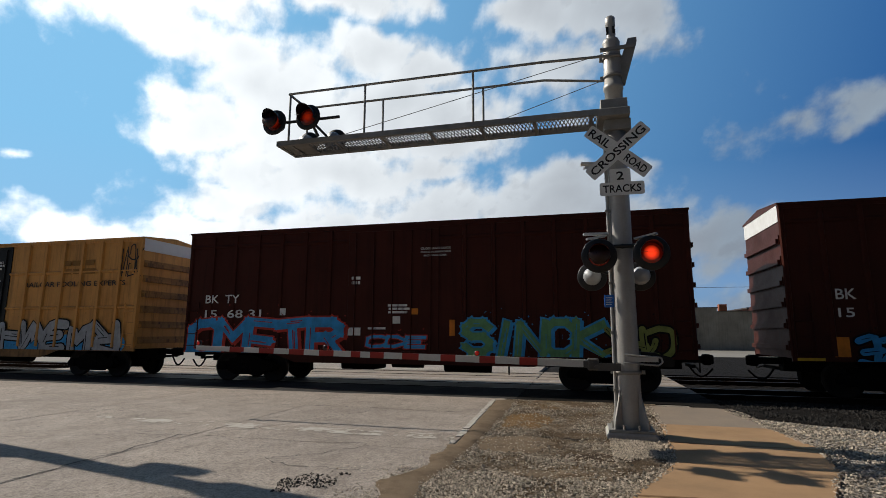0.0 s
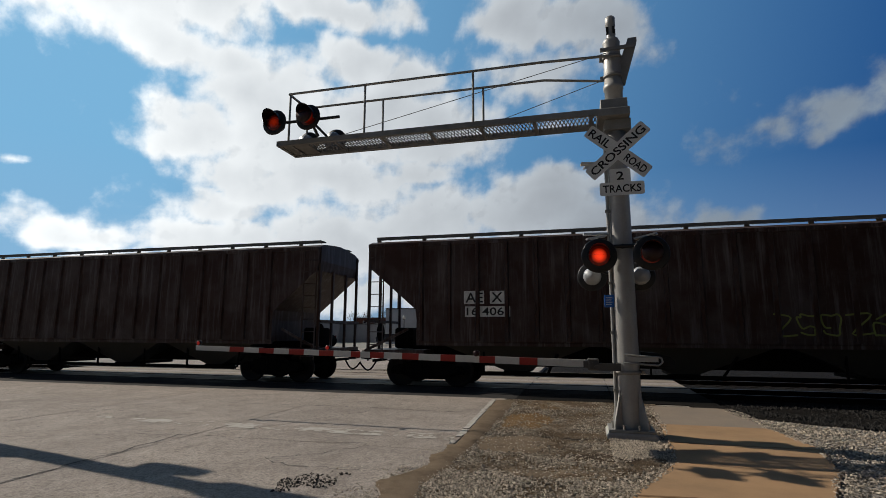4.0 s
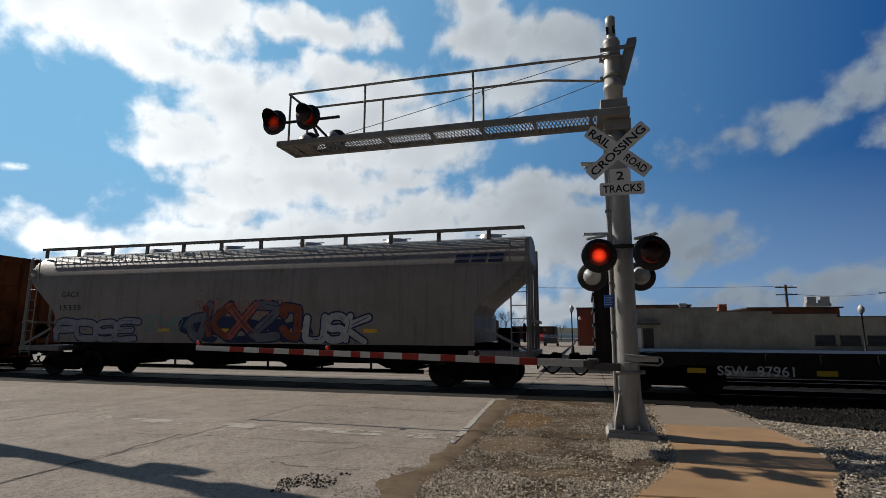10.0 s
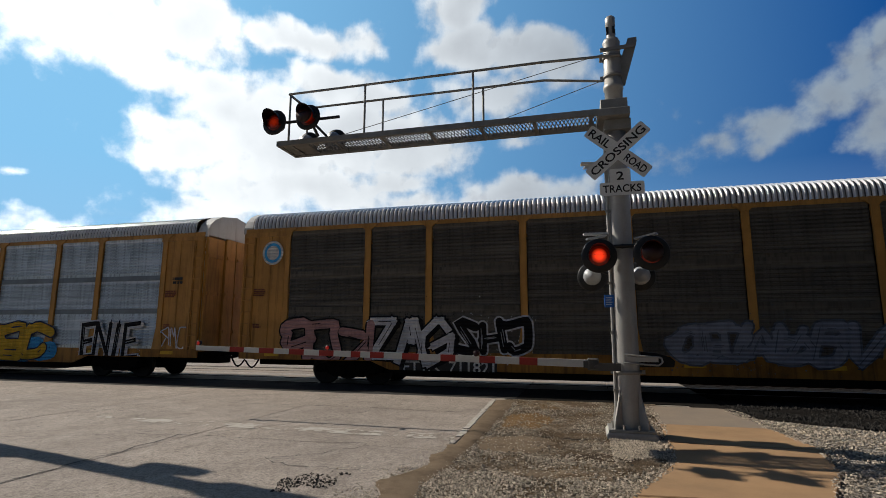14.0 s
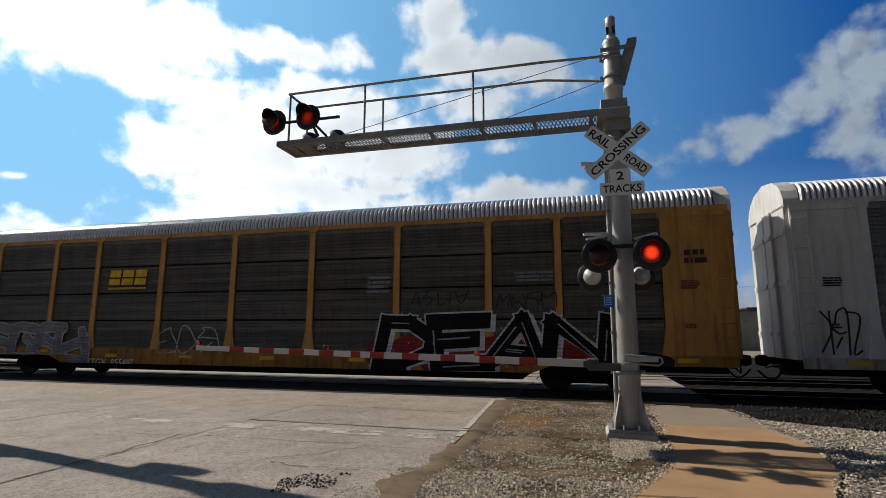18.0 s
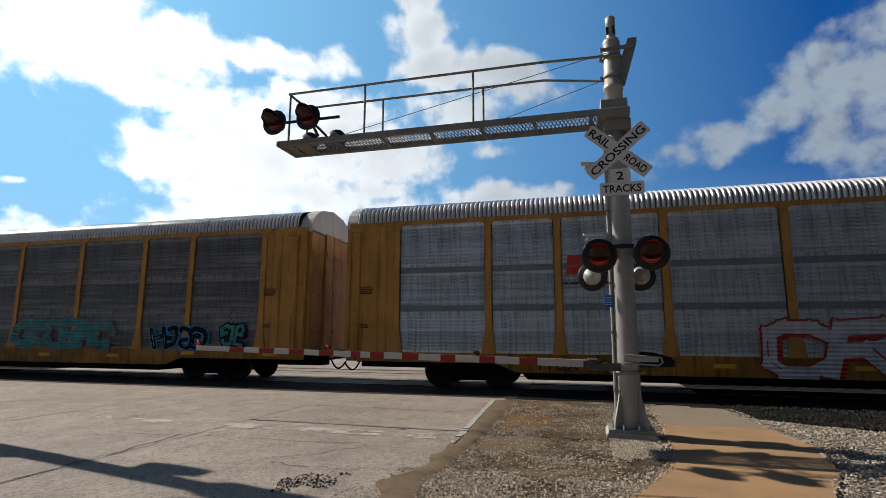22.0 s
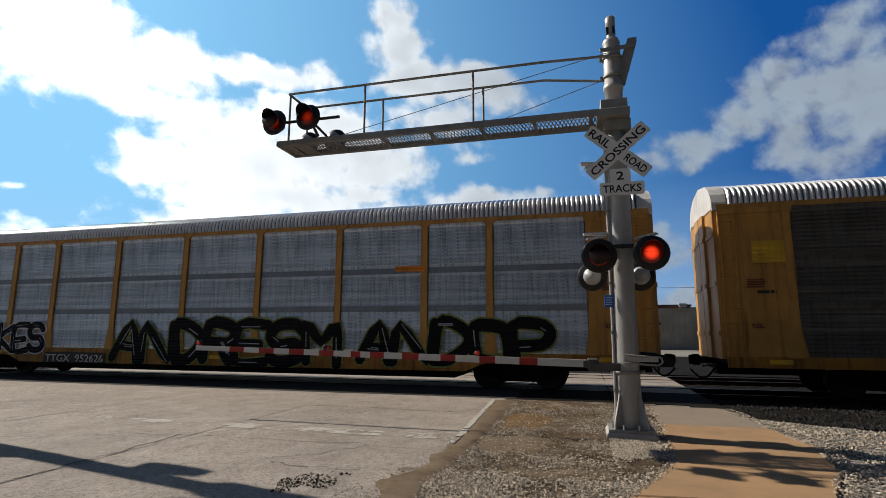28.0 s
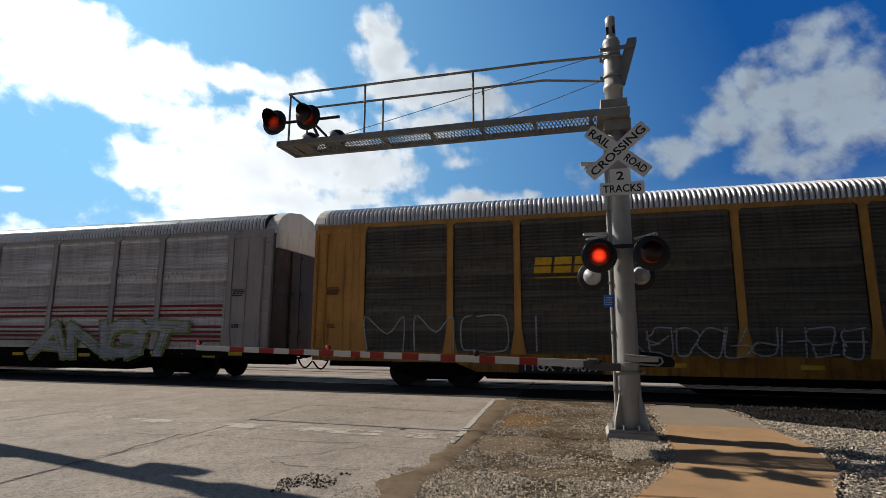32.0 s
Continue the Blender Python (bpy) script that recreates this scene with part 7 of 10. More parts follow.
def marks_c8(c):
    word(c, 1.98, 2.97, 2.69, 2.96, "VTGX", SIGN_BLACK)
    word(c, 1.93, 3.41, 2.12, 2.40, "540036", SIGN_BLACK)
    scribble(c, 0.16, 0.97, 2.23, 3.28, G_RED, 81)
    scribble(c, 6.80, 8.20, 1.46, 2.00, SIGN_BLACK, 82)
    scribble(c, 9.09, 9.69, 1.41, 1.86, SIGN_BLACK, 83)
    patch(c, 1.01, 1.18, 1.58, 2.54, YELLOW_MARK, 0.012)
    patch(c, 9.61, 9.78, 1.48, 1.99, YELLOW_MARK, 0.012)
    bars(c, 1.89, 2.83, 1.59, 1.81, SIGN_BLACK, 2)
def marks_c9(c):
    word(c, 1.91, 2.83, 2.66, 2.95, "VTGX", SIGN_BLACK)
    word(c, 1.86, 3.30, 2.13, 2.41, "540022", SIGN_BLACK)
    trefoil(c, 12.07, 12.73, 3.30, 3.85, G_NAVY)
    letter_bars(c, 12.88, 14.63, 3.38, 3.75, G_NAVY)
    patch(c, 11.55, 12.06, 3.27, 3.82, WHITE_MARK)
    patch(c, 0.95, 1.08, 1.74, 2.52, YELLOW_MARK, 0.012)
    patch(c, 3.44, 3.54, 1.58, 1.82, YELLOW_MARK, 0.012)
    patch(c, 6.68, 6.81, 1.48, 2.01, YELLOW_MARK, 0.012)
    patch(c, 9.54, 9.67, 1.50, 1.97, YELLOW_MARK, 0.012)
    patch(c, 12.36, 12.50, 1.54, 2.00, YELLOW_MARK, 0.012)
    bars(c, 1.88, 2.71, 1.60, 1.77, SIGN_BLACK, 2)
    patch(c, 14.57, 15.02, 1.64, 1.98, SIGN_BLACK)
def marks_c10(c):
    big_tag(c, 3.24, 15.34, 1.04, 3.34, "CROKE!", G_PALE, G_BLACK, True)
    word(c, 1.69, 2.65, 2.59, 2.82, "SHQX", SIGN_BLACK)
    word(c, 1.71, 2.60, 2.11, 2.33, "41315", SIGN_BLACK)
    graffiti(c, 1.03, 2.89, 0.89, 2.20, 4, G_OLIVE, G_BLACK, 101)
    graffiti(c, 15.60, 16.60, 1.45, 2.27, 3, G_OLIVE, G_BLACK, 102)
def marks_c11(c):
    word(c, 0.76, 2.86, 1.81, 2.06, "KFTX 201721", SIGN_BLACK)
    bars(c, 0.96, 2.64, 1.53, 1.77, SIGN_BLACK, 2)
    patch(c, 0.08, 0.18, 2.18, 2.91, YELLOW_MARK, 0.012)
    patch(c, 2.61, 2.70, 2.16, 2.66, YELLOW_MARK, 0.012)
    patch(c, 5.31, 5.41, 2.15, 2.62, YELLOW_MARK, 0.012)
    patch(c, 8.00, 8.11, 2.13, 2.59, YELLOW_MARK, 0.012)
    patch(c, 11.14, 11.25, 2.14, 2.60, YELLOW_MARK, 0.012)
    patch(c, 13.61, 13.78, 2.04, 2.96, YELLOW_MARK, 0.012)
    patch(c, 6.81, 7.65, 1.44, 1.70, FBOX, 0.02)
    bars(c, 12.32, 13.54, 2.28, 2.88, G_GREY, 6)
def marks_c12(c):
    word(c, 1.21, 3.38, 1.74, 2.00, "KFTX 201716", SIGN_BLACK)
    bars(c, 1.27, 3.00, 1.47, 1.69, SIGN_BLACK, 2)
    graffiti(c, 3.37, 7.83, 1.40, 2.25, 5, (G_PALE, G_SILVER), G_TEAL, 121)
    scribble(c, 7.82, 9.15, 1.35, 1.98, SIGN_BLACK, 122)
    patch(c, 0.65, 0.75, 2.09, 2.91, YELLOW_MARK, 0.012)
    patch(c, 3.06, 3.17, 2.12, 2.60, YELLOW_MARK, 0.012)
    patch(c, 5.80, 5.92, 2.10, 2.60, YELLOW_MARK, 0.012)
    patch(c, 8.49, 8.60, 2.09, 2.57, YELLOW_MARK, 0.012)
    patch(c, 11.55, 11.69, 2.04, 2.54, YELLOW_MARK, 0.012)
    patch(c, 14.19, 14.41, 1.96, 2.89, YELLOW_MARK, 0.012)
    patch(c, 7.25, 8.14, 1.39, 1.70, FBOX, 0.02)
    bars(c, 13.03, 14.21, 2.26, 2.75, G_GREY, 6)
def marks_c13(c):
    letter_bars(c, 14.67, 16.29, 2.79, 3.29, G_NAVY)
    word(c, 1.71, 2.66, 2.50, 2.76, "GACX", SIGN_BLACK)
    word(c, 1.69, 2.78, 2.05, 2.31, "62862", SIGN_BLACK)
    graffiti(c, 4.18, 7.19, 1.13, 1.92, 4, G_PINK, G_BLACK, 131)
    graffiti(c, 7.24, 10.74, 1.06, 1.94, 5, G_DULLRED, G_CREAM, 132)
    graffiti(c, 11.71, 15.23, 0.91, 1.85, 6, G_GREEN, G_BLUE, 133)
    bars(c, 5.15, 6.38, 2.07, 2.75, SIGN_BLACK, 7)
    bars(c, 1.77, 2.71, 1.54, 1.77, SIGN_BLACK, 2)
    bars(c, 8.32, 9.70, 2.06, 2.14, G_RED, 1)
def marks_c14(c):
    word(c, 3.03, 4.77, 0.54, 0.79, "SSW  87961", WHITE_MARK)
    patch(c, 2.32, 2.76, 0.59, 0.72, YELLOW_MARK, 0.012)
    patch(c, 5.24, 5.69, 0.57, 0.70, YELLOW_MARK, 0.012)
    patch(c, 8.93, 9.36, 0.56, 0.68, YELLOW_MARK, 0.012)
def marks_c15(c):
    word(c, 1.92, 2.75, 2.82, 3.03, "GACX", SIGN_BLACK)
    word(c, 1.91, 2.87, 2.34, 2.54, "15335", SIGN_BLACK)
    letter_bars(c, 16.71, 18.22, 3.60, 3.91, G_NAVY)
    graffiti(c, 1.86, 5.45, 1.20, 2.06, "POSE", G_BLUEGREY, G_NAVY, 151, bubble=True)
    graffiti(c, 7.45, 11.80, 1.3, 2.62, 5, (G_FADED, G_BROWN, G_DULLRED), G_NAVY, 152, G_NAVY)
    scribble(c, 5.6, 7.3, 1.62, 2.1, G_TEAL, 153)
    scribble(c, 7.7, 11.2, 2.15, 2.6, G_DULLRED, 156)
    graffiti(c, 11.89, 14.02, 1.18, 2.22, "USK", G_SILVER, G_NAVY, 155, bubble=True)
    patch(c, 1.69, 2.26, 1.57, 1.69, YELLOW_MARK, 0.012)
    patch(c, 6.30, 6.81, 1.58, 1.70, YELLOW_MARK, 0.012)
    patch(c, 8.85, 9.36, 1.59, 1.70, YELLOW_MARK, 0.012)
    patch(c, 11.39, 11.89, 1.60, 1.70, YELLOW_MARK, 0.012)
    patch(c, 13.87, 14.32, 1.59, 1.69, YELLOW_MARK, 0.012)
def marks_c18(c):
    disc(c, 5.56, 6.35, 1.84, 2.50, WHITE_MARK)
    ring(c, 5.60, 6.32, 1.87, 2.46, SIGN_BLACK)
    scribble(c, 1.26, 5.14, 1.54, 2.14, SIGN_BLACK, 181)
    scribble(c, 6.32, 7.87, 1.53, 2.02, SIGN_BLACK, 182)
    scribble(c, 8.53, 10.91, 1.45, 1.96, SIGN_BLACK, 183)
    patch(c, 0.29, 0.85, 1.89, 2.03, YELLOW_MARK, 0.012)
    patch(c, 10.94, 11.55, 1.75, 1.93, ORANGE_MARK)
    patch(c, 11.48, 12.03, 0.91, 1.11, YELLOW_MARK, 0.012)
    patch(c, 5.58, 6.18, 0.98, 1.11, YELLOW_MARK, 0.012)
    patch(c, 9.77, 10.29, 0.77, 1.10, SIGN_WHITE)
def marks_a1(c):
    disc(c, 0.87, 1.56, 3.80, 4.53, G_BLUE)
    ring(c, 0.83, 1.60, 3.76, 4.56, WHITE_MARK)
    graffiti(c, 1.72, 4.73, 0.50, 2.00, 3, G_PINK, G_BLACK, 201)
    graffiti(c, 4.78, 7.22, 0.56, 2.07, 3, G_PALE, G_BLACK, 202)
    graffiti(c, 7.25, 9.60, 0.93, 2.06, 3, G_BLACK, G_PALE, 203)
    graffiti(c, 13.30, 16.19, 0.88, 1.82, 5, G_BLUEGREY, G_FADED, 204)
    patch(c, 5.67, 8.58, 0.35, 0.86, SIGN_BLACK)
    word(c, 5.79, 8.51, 0.44, 0.78, "ETTX  711821", WHITE_MARK)
    graffiti(c, 13.13, 17.28, 0.80, 1.94, 5, G_BLUEGREY, G_FADED, 205)
    graffiti(c, 17.34, 21.30, 0.73, 2.06, 5, G_BLUEGREY, G_FADED, 206)
    bars(c, 25.88, 26.54, 2.86, 3.26, SIGN_BLACK, 2)
    bars(c, 25.76, 26.37, 1.48, 2.04, SIGN_BLACK, 4)
def marks_a2(c):
    bars(c, 6.51, 9.00, 3.25, 3.47, G_GREY, 2)
    graffiti(c, 9.20, 15.51, 0.43, 1.92, 6, G_PINK, G_BLACK, 211)
    graffiti(c, 17.01, 20.87, 0.49, 1.96, 3, G_YELLOW, G_NAVY, 212, G_BLUE)
    graffiti(c, 22.38, 24.88, 0.56, 1.98, "ENIE", G_BLACK, G_PALE, 213)
    scribble(c, 25.79, 26.81, 1.05, 1.74, G_PALE, 214)
    graffiti(c, 3.37, 7.88, 0.43, 1.93, 4, G_PINK, G_BLACK, 215)
    bars(c, 26.08, 26.57, 3.20, 3.47, SIGN_BLACK, 2)
def marks_a3(c):
    word(c, 7.18, 8.68, 0.57, 0.84, "803527", WHITE_MARK)
    bars(c, 0.98, 1.58, 2.40, 2.55, SIGN_BLACK, 1)
    patch(c, 0.92, 1.57, 2.20, 2.39, YELLOW_MARK, 0.012)
    disc(c, 5.81, 6.26, 4.12, 4.58, G_NAVY)
def marks_a4(c):
    word(c, 6.69, 8.56, 0.55, 0.76, "WRWK   500131", SIGN_BLACK)
    graffiti(c, 12.13, 17.80, 0.44, 1.90, "NEKWIK", G_LILAC, G_BLACK, 221)
    graffiti(c, 17.98, 20.89, 1.03, 1.82, "PARIE", G_GREY, G_BLACK, 222)
    graffiti(c, 6.44, 8.83, 0.97, 1.96, 3, G_BLUE, G_SILVER, 223)
    graffiti(c, 21.62, 23.09, 1.23, 2.04, 4, G_GREY, G_BLACK, 224)
    patch(c, 7.67, 8.12, 3.56, 3.78, ORANGE_MARK)
    patch(c, 7.68, 8.13, 3.26, 3.48, ORANGE_MARK)
    scribble(c, 0.34, 1.32, 1.11, 2.14, SIGN_BLACK, 225)
    scribble(c, 9.30, 11.94, 0.38, 0.87, G_BROWN, 226)
    bars(c, 26.13, 26.76, 3.12, 3.41, SIGN_BLACK, 2)
def marks_a5(c):
    letter_bars(c, 6.89, 8.57, 3.23, 3.76, G_YELLOW)
    patch(c, 6.90, 8.55, 3.07, 3.14, G_YELLOW)
    graffiti(c, 17.35, 23.96, 0.40, 2.2, "DEAN", G_BLACK, G_PALE, 230, G_DKRED)
    scribble(c, 18.22, 20.07, 2.36, 2.81, SIGN_BLACK, 231)
    scribble(c, 20.87, 22.58, 2.30, 2.72, SIGN_BLACK, 232)
    scribble(c, 9.14, 11.70, 0.88, 1.73, G_SILVER, 233)
    graffiti(c, 0.26, 6.15, 0.44, 1.93, 5, G_GREY, G_SILVER, 234)
    word(c, 6.26, 8.33, 0.41, 0.66, "TTGX  855487", WHITE_MARK)
    bars(c, 16.86, 17.71, 2.77, 3.33, G_GREY, 4)
    bars(c, 21.41, 22.63, 3.03, 3.35, G_GREY, 3)
    bars(c, 25.92, 26.61, 3.41, 3.84, SIGN_BLACK, 2)
def marks_a6(c):
    big_tag(c, 1.68, 11.46, 0.52, 2.05, "REGUESE", G_BLACK, G_SILVER)
    for x in (9.9, 11.2, 12.6, 20.4):
        patch(c, x, x + 0.35, 1.15, 1.6, G_DKGREEN, 0.004)
    big_tag(c, 11.45, 20.23, 0.56, 2.03, "MIPHENOM", G_BLACK, G_SILVER)
    bars(c, 6.64, 8.95, 3.26, 3.58, G_BLACK, 2)
    scribble(c, 22.98, 23.9, 1.78, 2.06, SIGN_BLACK, 241, "CREEK")
    scribble(c, 24.1, 24.72, 1.78, 2.06, SIGN_BLACK, 243, "BOY")
    scribble(c, 22.87, 25.17, 1.2, 1.71, SIGN_BLACK, 242, "CREAKIMD")
    patch(c, 19.86, 20.34, 0.49, 0.83, SIGN_BLACK)
    patch(c, 19.97, 20.37, 1.30, 1.88, G_DKGREEN)
    patch(c, 12.28, 12.52, 1.12, 1.92, G_DKGREEN)
    bars(c, 25.90, 26.46, 3.15, 3.46, SIGN_BLACK, 1)
def block(c, *pts):
    """A straight-edged field of black roller paint."""
    mark(c, "painted_field", pts, [tuple(range(len(pts)))], G_BLACK, 0.013, label="flat black roller-painted field")


def marks_a7(c):
    patch(c, 1.72, 4.0, 2.0, 4.8, PANEL_DARK, 0.01)
    patch(c, 1.72, 4.0, 1.08, 2.0, G_GREY, 0.01)
    patch(c, 4.01, 6.28, 1.14, 4.82, G_BLACK)
    shield(c, 4.53, 5.94, 3.19, 4.66, G_RED, G_NAVY)
    block(c, (9.71, 3.89), (11.34, 3.91), (11.31, 4.84), (9.6, 4.84))
    block(c, (11.61, 3.01), (13.18, 1.97), (13.24, 3.4), (13.29, 4.84), (12.6, 4.84), (12.5, 3.13))
    arch(c, 9.39, 11.77, 1.0, 2.39, G_BLACK)
    block(c, (15.04, 1.96), (17.67, 1.95), (17.7, 2.25), (15.06, 2.3))
    block(c, (15.08, 2.94), (17.3, 2.94), (17.3, 3.2), (15.1, 3.2))
    block(c, (15.1, 3.6), (17.27, 3.6), (17.27, 3.86), (15.12, 3.83))
    block(c, (17.22, 2.2), (17.68, 2.2), (17.84, 4.84), (17.43, 4.84))
    block(c, (15.04, 1.96), (15.5, 1.96), (15.5, 3.2), (15.08, 3.2))
    block(c, (17.72, 1.95), (20.62, 1.93), (20.45, 2.44), (19.64, 2.21), (17.72, 2.14))
    block(c, (18.96, 2.96), (19.47, 3.32), (20.59, 3.65), (21.13, 3.66), (21.83, 3.98), (18.96, 3.95))
    block(c, (21.13, 2.97), (22.32, 2.1), (22.31, 4.84), (21.85, 4.84), (21.83, 3.98), (20.59, 3.65))
    patch(c, 24.02, 25.5, 3.89, 4.8, PANEL_DARK, 0.01)
    block(c, (23.63, 3.42), (26.31, 3.44), (26.55, 3.63), (24.03, 3.68), (24.01, 4.84), (23.65, 4.84))
    block(c, (26.4, 1.02), (26.64, 1.02), (26.55, 3.63), (26.31, 3.5))
    block(c, (23.53, 1.95), (25.49, 2.04), (25.49, 2.57), (23.51, 2.57))
    word(c, 5.03, 7.83, 0.31, 0.63, "TTTX  820260", G_GREY)
    bars(c, 25.99, 26.62, 3.82, 4.26, SIGN_BLACK, 2)
def marks_a8(c):
    letter_bars(c, 6.79, 8.42, 3.21, 3.75, G_RED)
    bars(c, 6.60, 8.88, 2.92, 3.01, SIGN_BLACK, 1)
    graffiti(c, 11.58, 18.78, 0.46, 2.00, "CRSNY", G_PALE, G_RED, 261)
    word(c, 5.88, 8.58, 0.59, 0.85, "TTGX  951183", SIGN_BLACK)
def marks_a9(c):
    letter_bars(c, 7.08, 8.81, 3.26, 3.68, G_YELLOW)
    patch(c, 7.08, 8.75, 3.09, 3.15, G_YELLOW)
    graffiti(c, 4.87, 7.77, 0.88, 1.89, "UNITE", G_BROWN, G_GREY, 271)
    scribble(c, 2.00, 2.58, 1.31, 1.74, G_PALE, 272)
    graffiti(c, 7.72, 8.34, 1.06, 1.61, 2, G_PALE, G_BLACK, 273)
    word(c, 7.00, 9.16, 0.54, 0.80, "TTGX  982526", WHITE_MARK)
    graffiti(c, 9.37, 13.48, 1.07, 1.83, 6, G_GREY, G_BLACK, 274)
    graffiti(c, 15.27, 19.88, 0.96, 2.07, 6, G_TEAL, G_GREY, 275)
    graffiti(c, 21.59, 23.70, 0.97, 1.82, 4, G_BLACK, G_BLUE, 276)
    graffiti(c, 24.35, 25.20, 1.08, 1.89, 2, G_TEAL, G_BLACK, 277)
def marks_a10(c):
    octagon(c, 4.79, 6.43, 3.04, 4.57, G_RED, WHITE_MARK)
    graffiti(c, 6.00, 9.39, 0.96, 2.14, "OSE", (G_MINT, G_SILVER), G_BLACK, 281)
    graffiti(c, 9.42, 13.42, 0.90, 2.18, "AMG", G_MINT, G_BLACK, 282)
    graffiti(c, 14.38, 19.94, 0.63, 1.82, "KOSES", (G_DKGREEN, G_DULLGREEN), G_BLACK, 283)
    patch(c, 7.55, 10.3, 0.5, 0.78, SIGN_BLACK)
    word(c, 7.7, 10.1, 0.54, 0.73, "CTTX  695140", WHITE_MARK)
    octagon(c, 20.87, 22.54, 3.08, 4.56, G_RED, WHITE_MARK)
    graffiti(c, 22.29, 25.47, 0.86, 2.05, 4, G_SILVER, G_BLACK, 284)
    word(c, 26.40, 26.73, 2.68, 2.95, "BI", SIGN_BLACK)
    bars(c, 25.65, 26.25, 3.28, 3.61, SIGN_BLACK, 2)
    patch(c, 25.60, 26.07, 1.99, 2.16, YELLOW_MARK, 0.012)
def marks_a11(c):
    patch(c, 6.77, 9.47, 4.05, 4.75, G_DKRED)
    bars(c, 7.60, 9.19, 4.28, 4.58, WHITE_MARK, 1)
    disc(c, 6.98, 7.48, 4.19, 4.70, WHITE_MARK)
    graffiti(c, 3.74, 9.78, 0.53, 2.17, "YARF", G_PURPLE, G_GREY, 291)
    graffiti(c, 10.36, 14.64, 0.81, 2.01, "GERO", G_SILVER, G_BLACK, 292, bubble=True)
    graffiti(c, 16.36, 21.48, 0.46, 1.96, "OMLY", G_BLACK, G_SILVER, 293, bubble=True)
    patch(c, 6.77, 9.06, 0.53, 0.88, SIGN_BLACK)
    word(c, 6.87, 8.96, 0.58, 0.81, "TTGX  953852", WHITE_MARK)
    graffiti(c, 22.30, 25.71, 0.63, 2.04, 4, G_BLACK, G_SILVER, 294)
    bars(c, 26.00, 26.56, 3.14, 3.46, SIGN_BLACK, 2)
def marks_a12(c):
    graffiti(c, 11.04, 17.05, 0.64, 2.22, 5, G_BLUEGREY, G_GREY, 301)
    graffiti(c, 17.33, 21.59, 0.68, 2.19, 4, G_DKRED, G_PURPLE, 302)
    scribble(c, 25.86, 26.43, 2.00, 2.42, SIGN_BLACK, 303)
    patch(c, 25.67, 26.32, 1.64, 1.86, YELLOW_MARK, 0.012)
    bars(c, 25.74, 26.36, 2.95, 3.25, SIGN_BLACK, 2)
def marks_a13(c):
    letter_bars(c, 7.08, 8.80, 3.30, 3.72, G_YELLOW)
    patch(c, 7.07, 8.75, 3.13, 3.19, G_YELLOW)
    graffiti(c, 12.38, 17.81, 0.49, 1.99, 7, G_GREY, G_PINK, 311)
    patch(c, 0.75, 1.50, 3.39, 3.97, YELLOW_MARK, 0.012)
    bars(c, 0.79, 1.28, 2.59, 2.71, SIGN_BLACK, 1)
    word(c, 6.04, 8.49, 0.54, 0.81, "TTGX  980801", WHITE_MARK)
def marks_a14(c):
    graffiti(c, 9.37, 18.00, 0.44, 2.05, "ANDRESM", G_BLACK, G_OLIVE, 322, bubble=True)
    graffiti(c, 18.65, 24.46, 0.56, 2.05, "ANDOP", G_BLACK, G_OLIVE, 323, bubble=True)
    graffiti(c, 3.30, 6.18, 0.74, 1.96, "OKES", G_BLACK, G_PALE, 321, bubble=True)
    patch(c, 6.28, 9.06, 0.46, 0.86, SIGN_BLACK)
    word(c, 6.36, 8.98, 0.52, 0.79, "TTGX  952626", WHITE_MARK)
    patch(c, 19.79, 20.71, 3.42, 3.59, ORANGE_MARK)
def marks_a15(c):
    word(c, 5.53, 7.93, 0.56, 0.84, "TTGX  978869", WHITE_MARK)
    graffiti(c, 18.06, 19.77, 0.95, 1.74, 4, G_OLIVE, G_BROWN, 331)
    graffiti(c, 21.61, 23.90, 0.86, 1.82, 4, G_BROWN, G_BLACK, 332)
    bars(c, 26.03, 26.65, 3.01, 3.32, WHITE_MARK, 2)
    bars(c, 25.97, 26.75, 2.26, 2.35, WHITE_MARK, 1)
    bars(c, 26.28, 26.69, 1.75, 2.08, G_GREY, 5)
    patch(c, 24.16, 24.84, 0.51, 0.87, SIGN_WHITE)
def marks_a16(c):
    octagon(c, 4.81, 6.33, 3.28, 4.77, G_RED, WHITE_MARK)
    octagon(c, 21.04, 22.75, 3.25, 4.74, G_RED, WHITE_MARK)
    graffiti(c, 1.63, 5.84, 0.71, 2.38, 4, G_SILVER, G_BLACK, 341)
    graffiti(c, 6.24, 14.86, 0.54, 2.06, 7, G_DKGREEN, G_SILVER, 342)
    graffiti(c, 14.95, 20.59, 0.55, 1.90, 5, G_GREY, G_PALE, 343)
    graffiti(c, 21.33, 25.83, 0.67, 2.07, "SIJOY", G_DKGREEN, G_GREEN, 344)
    patch(c, 7.95, 10.52, 0.50, 0.90, SIGN_BLACK)
    word(c, 8.08, 10.4, 0.58, 0.83, "TTGX  692838", WHITE_MARK)
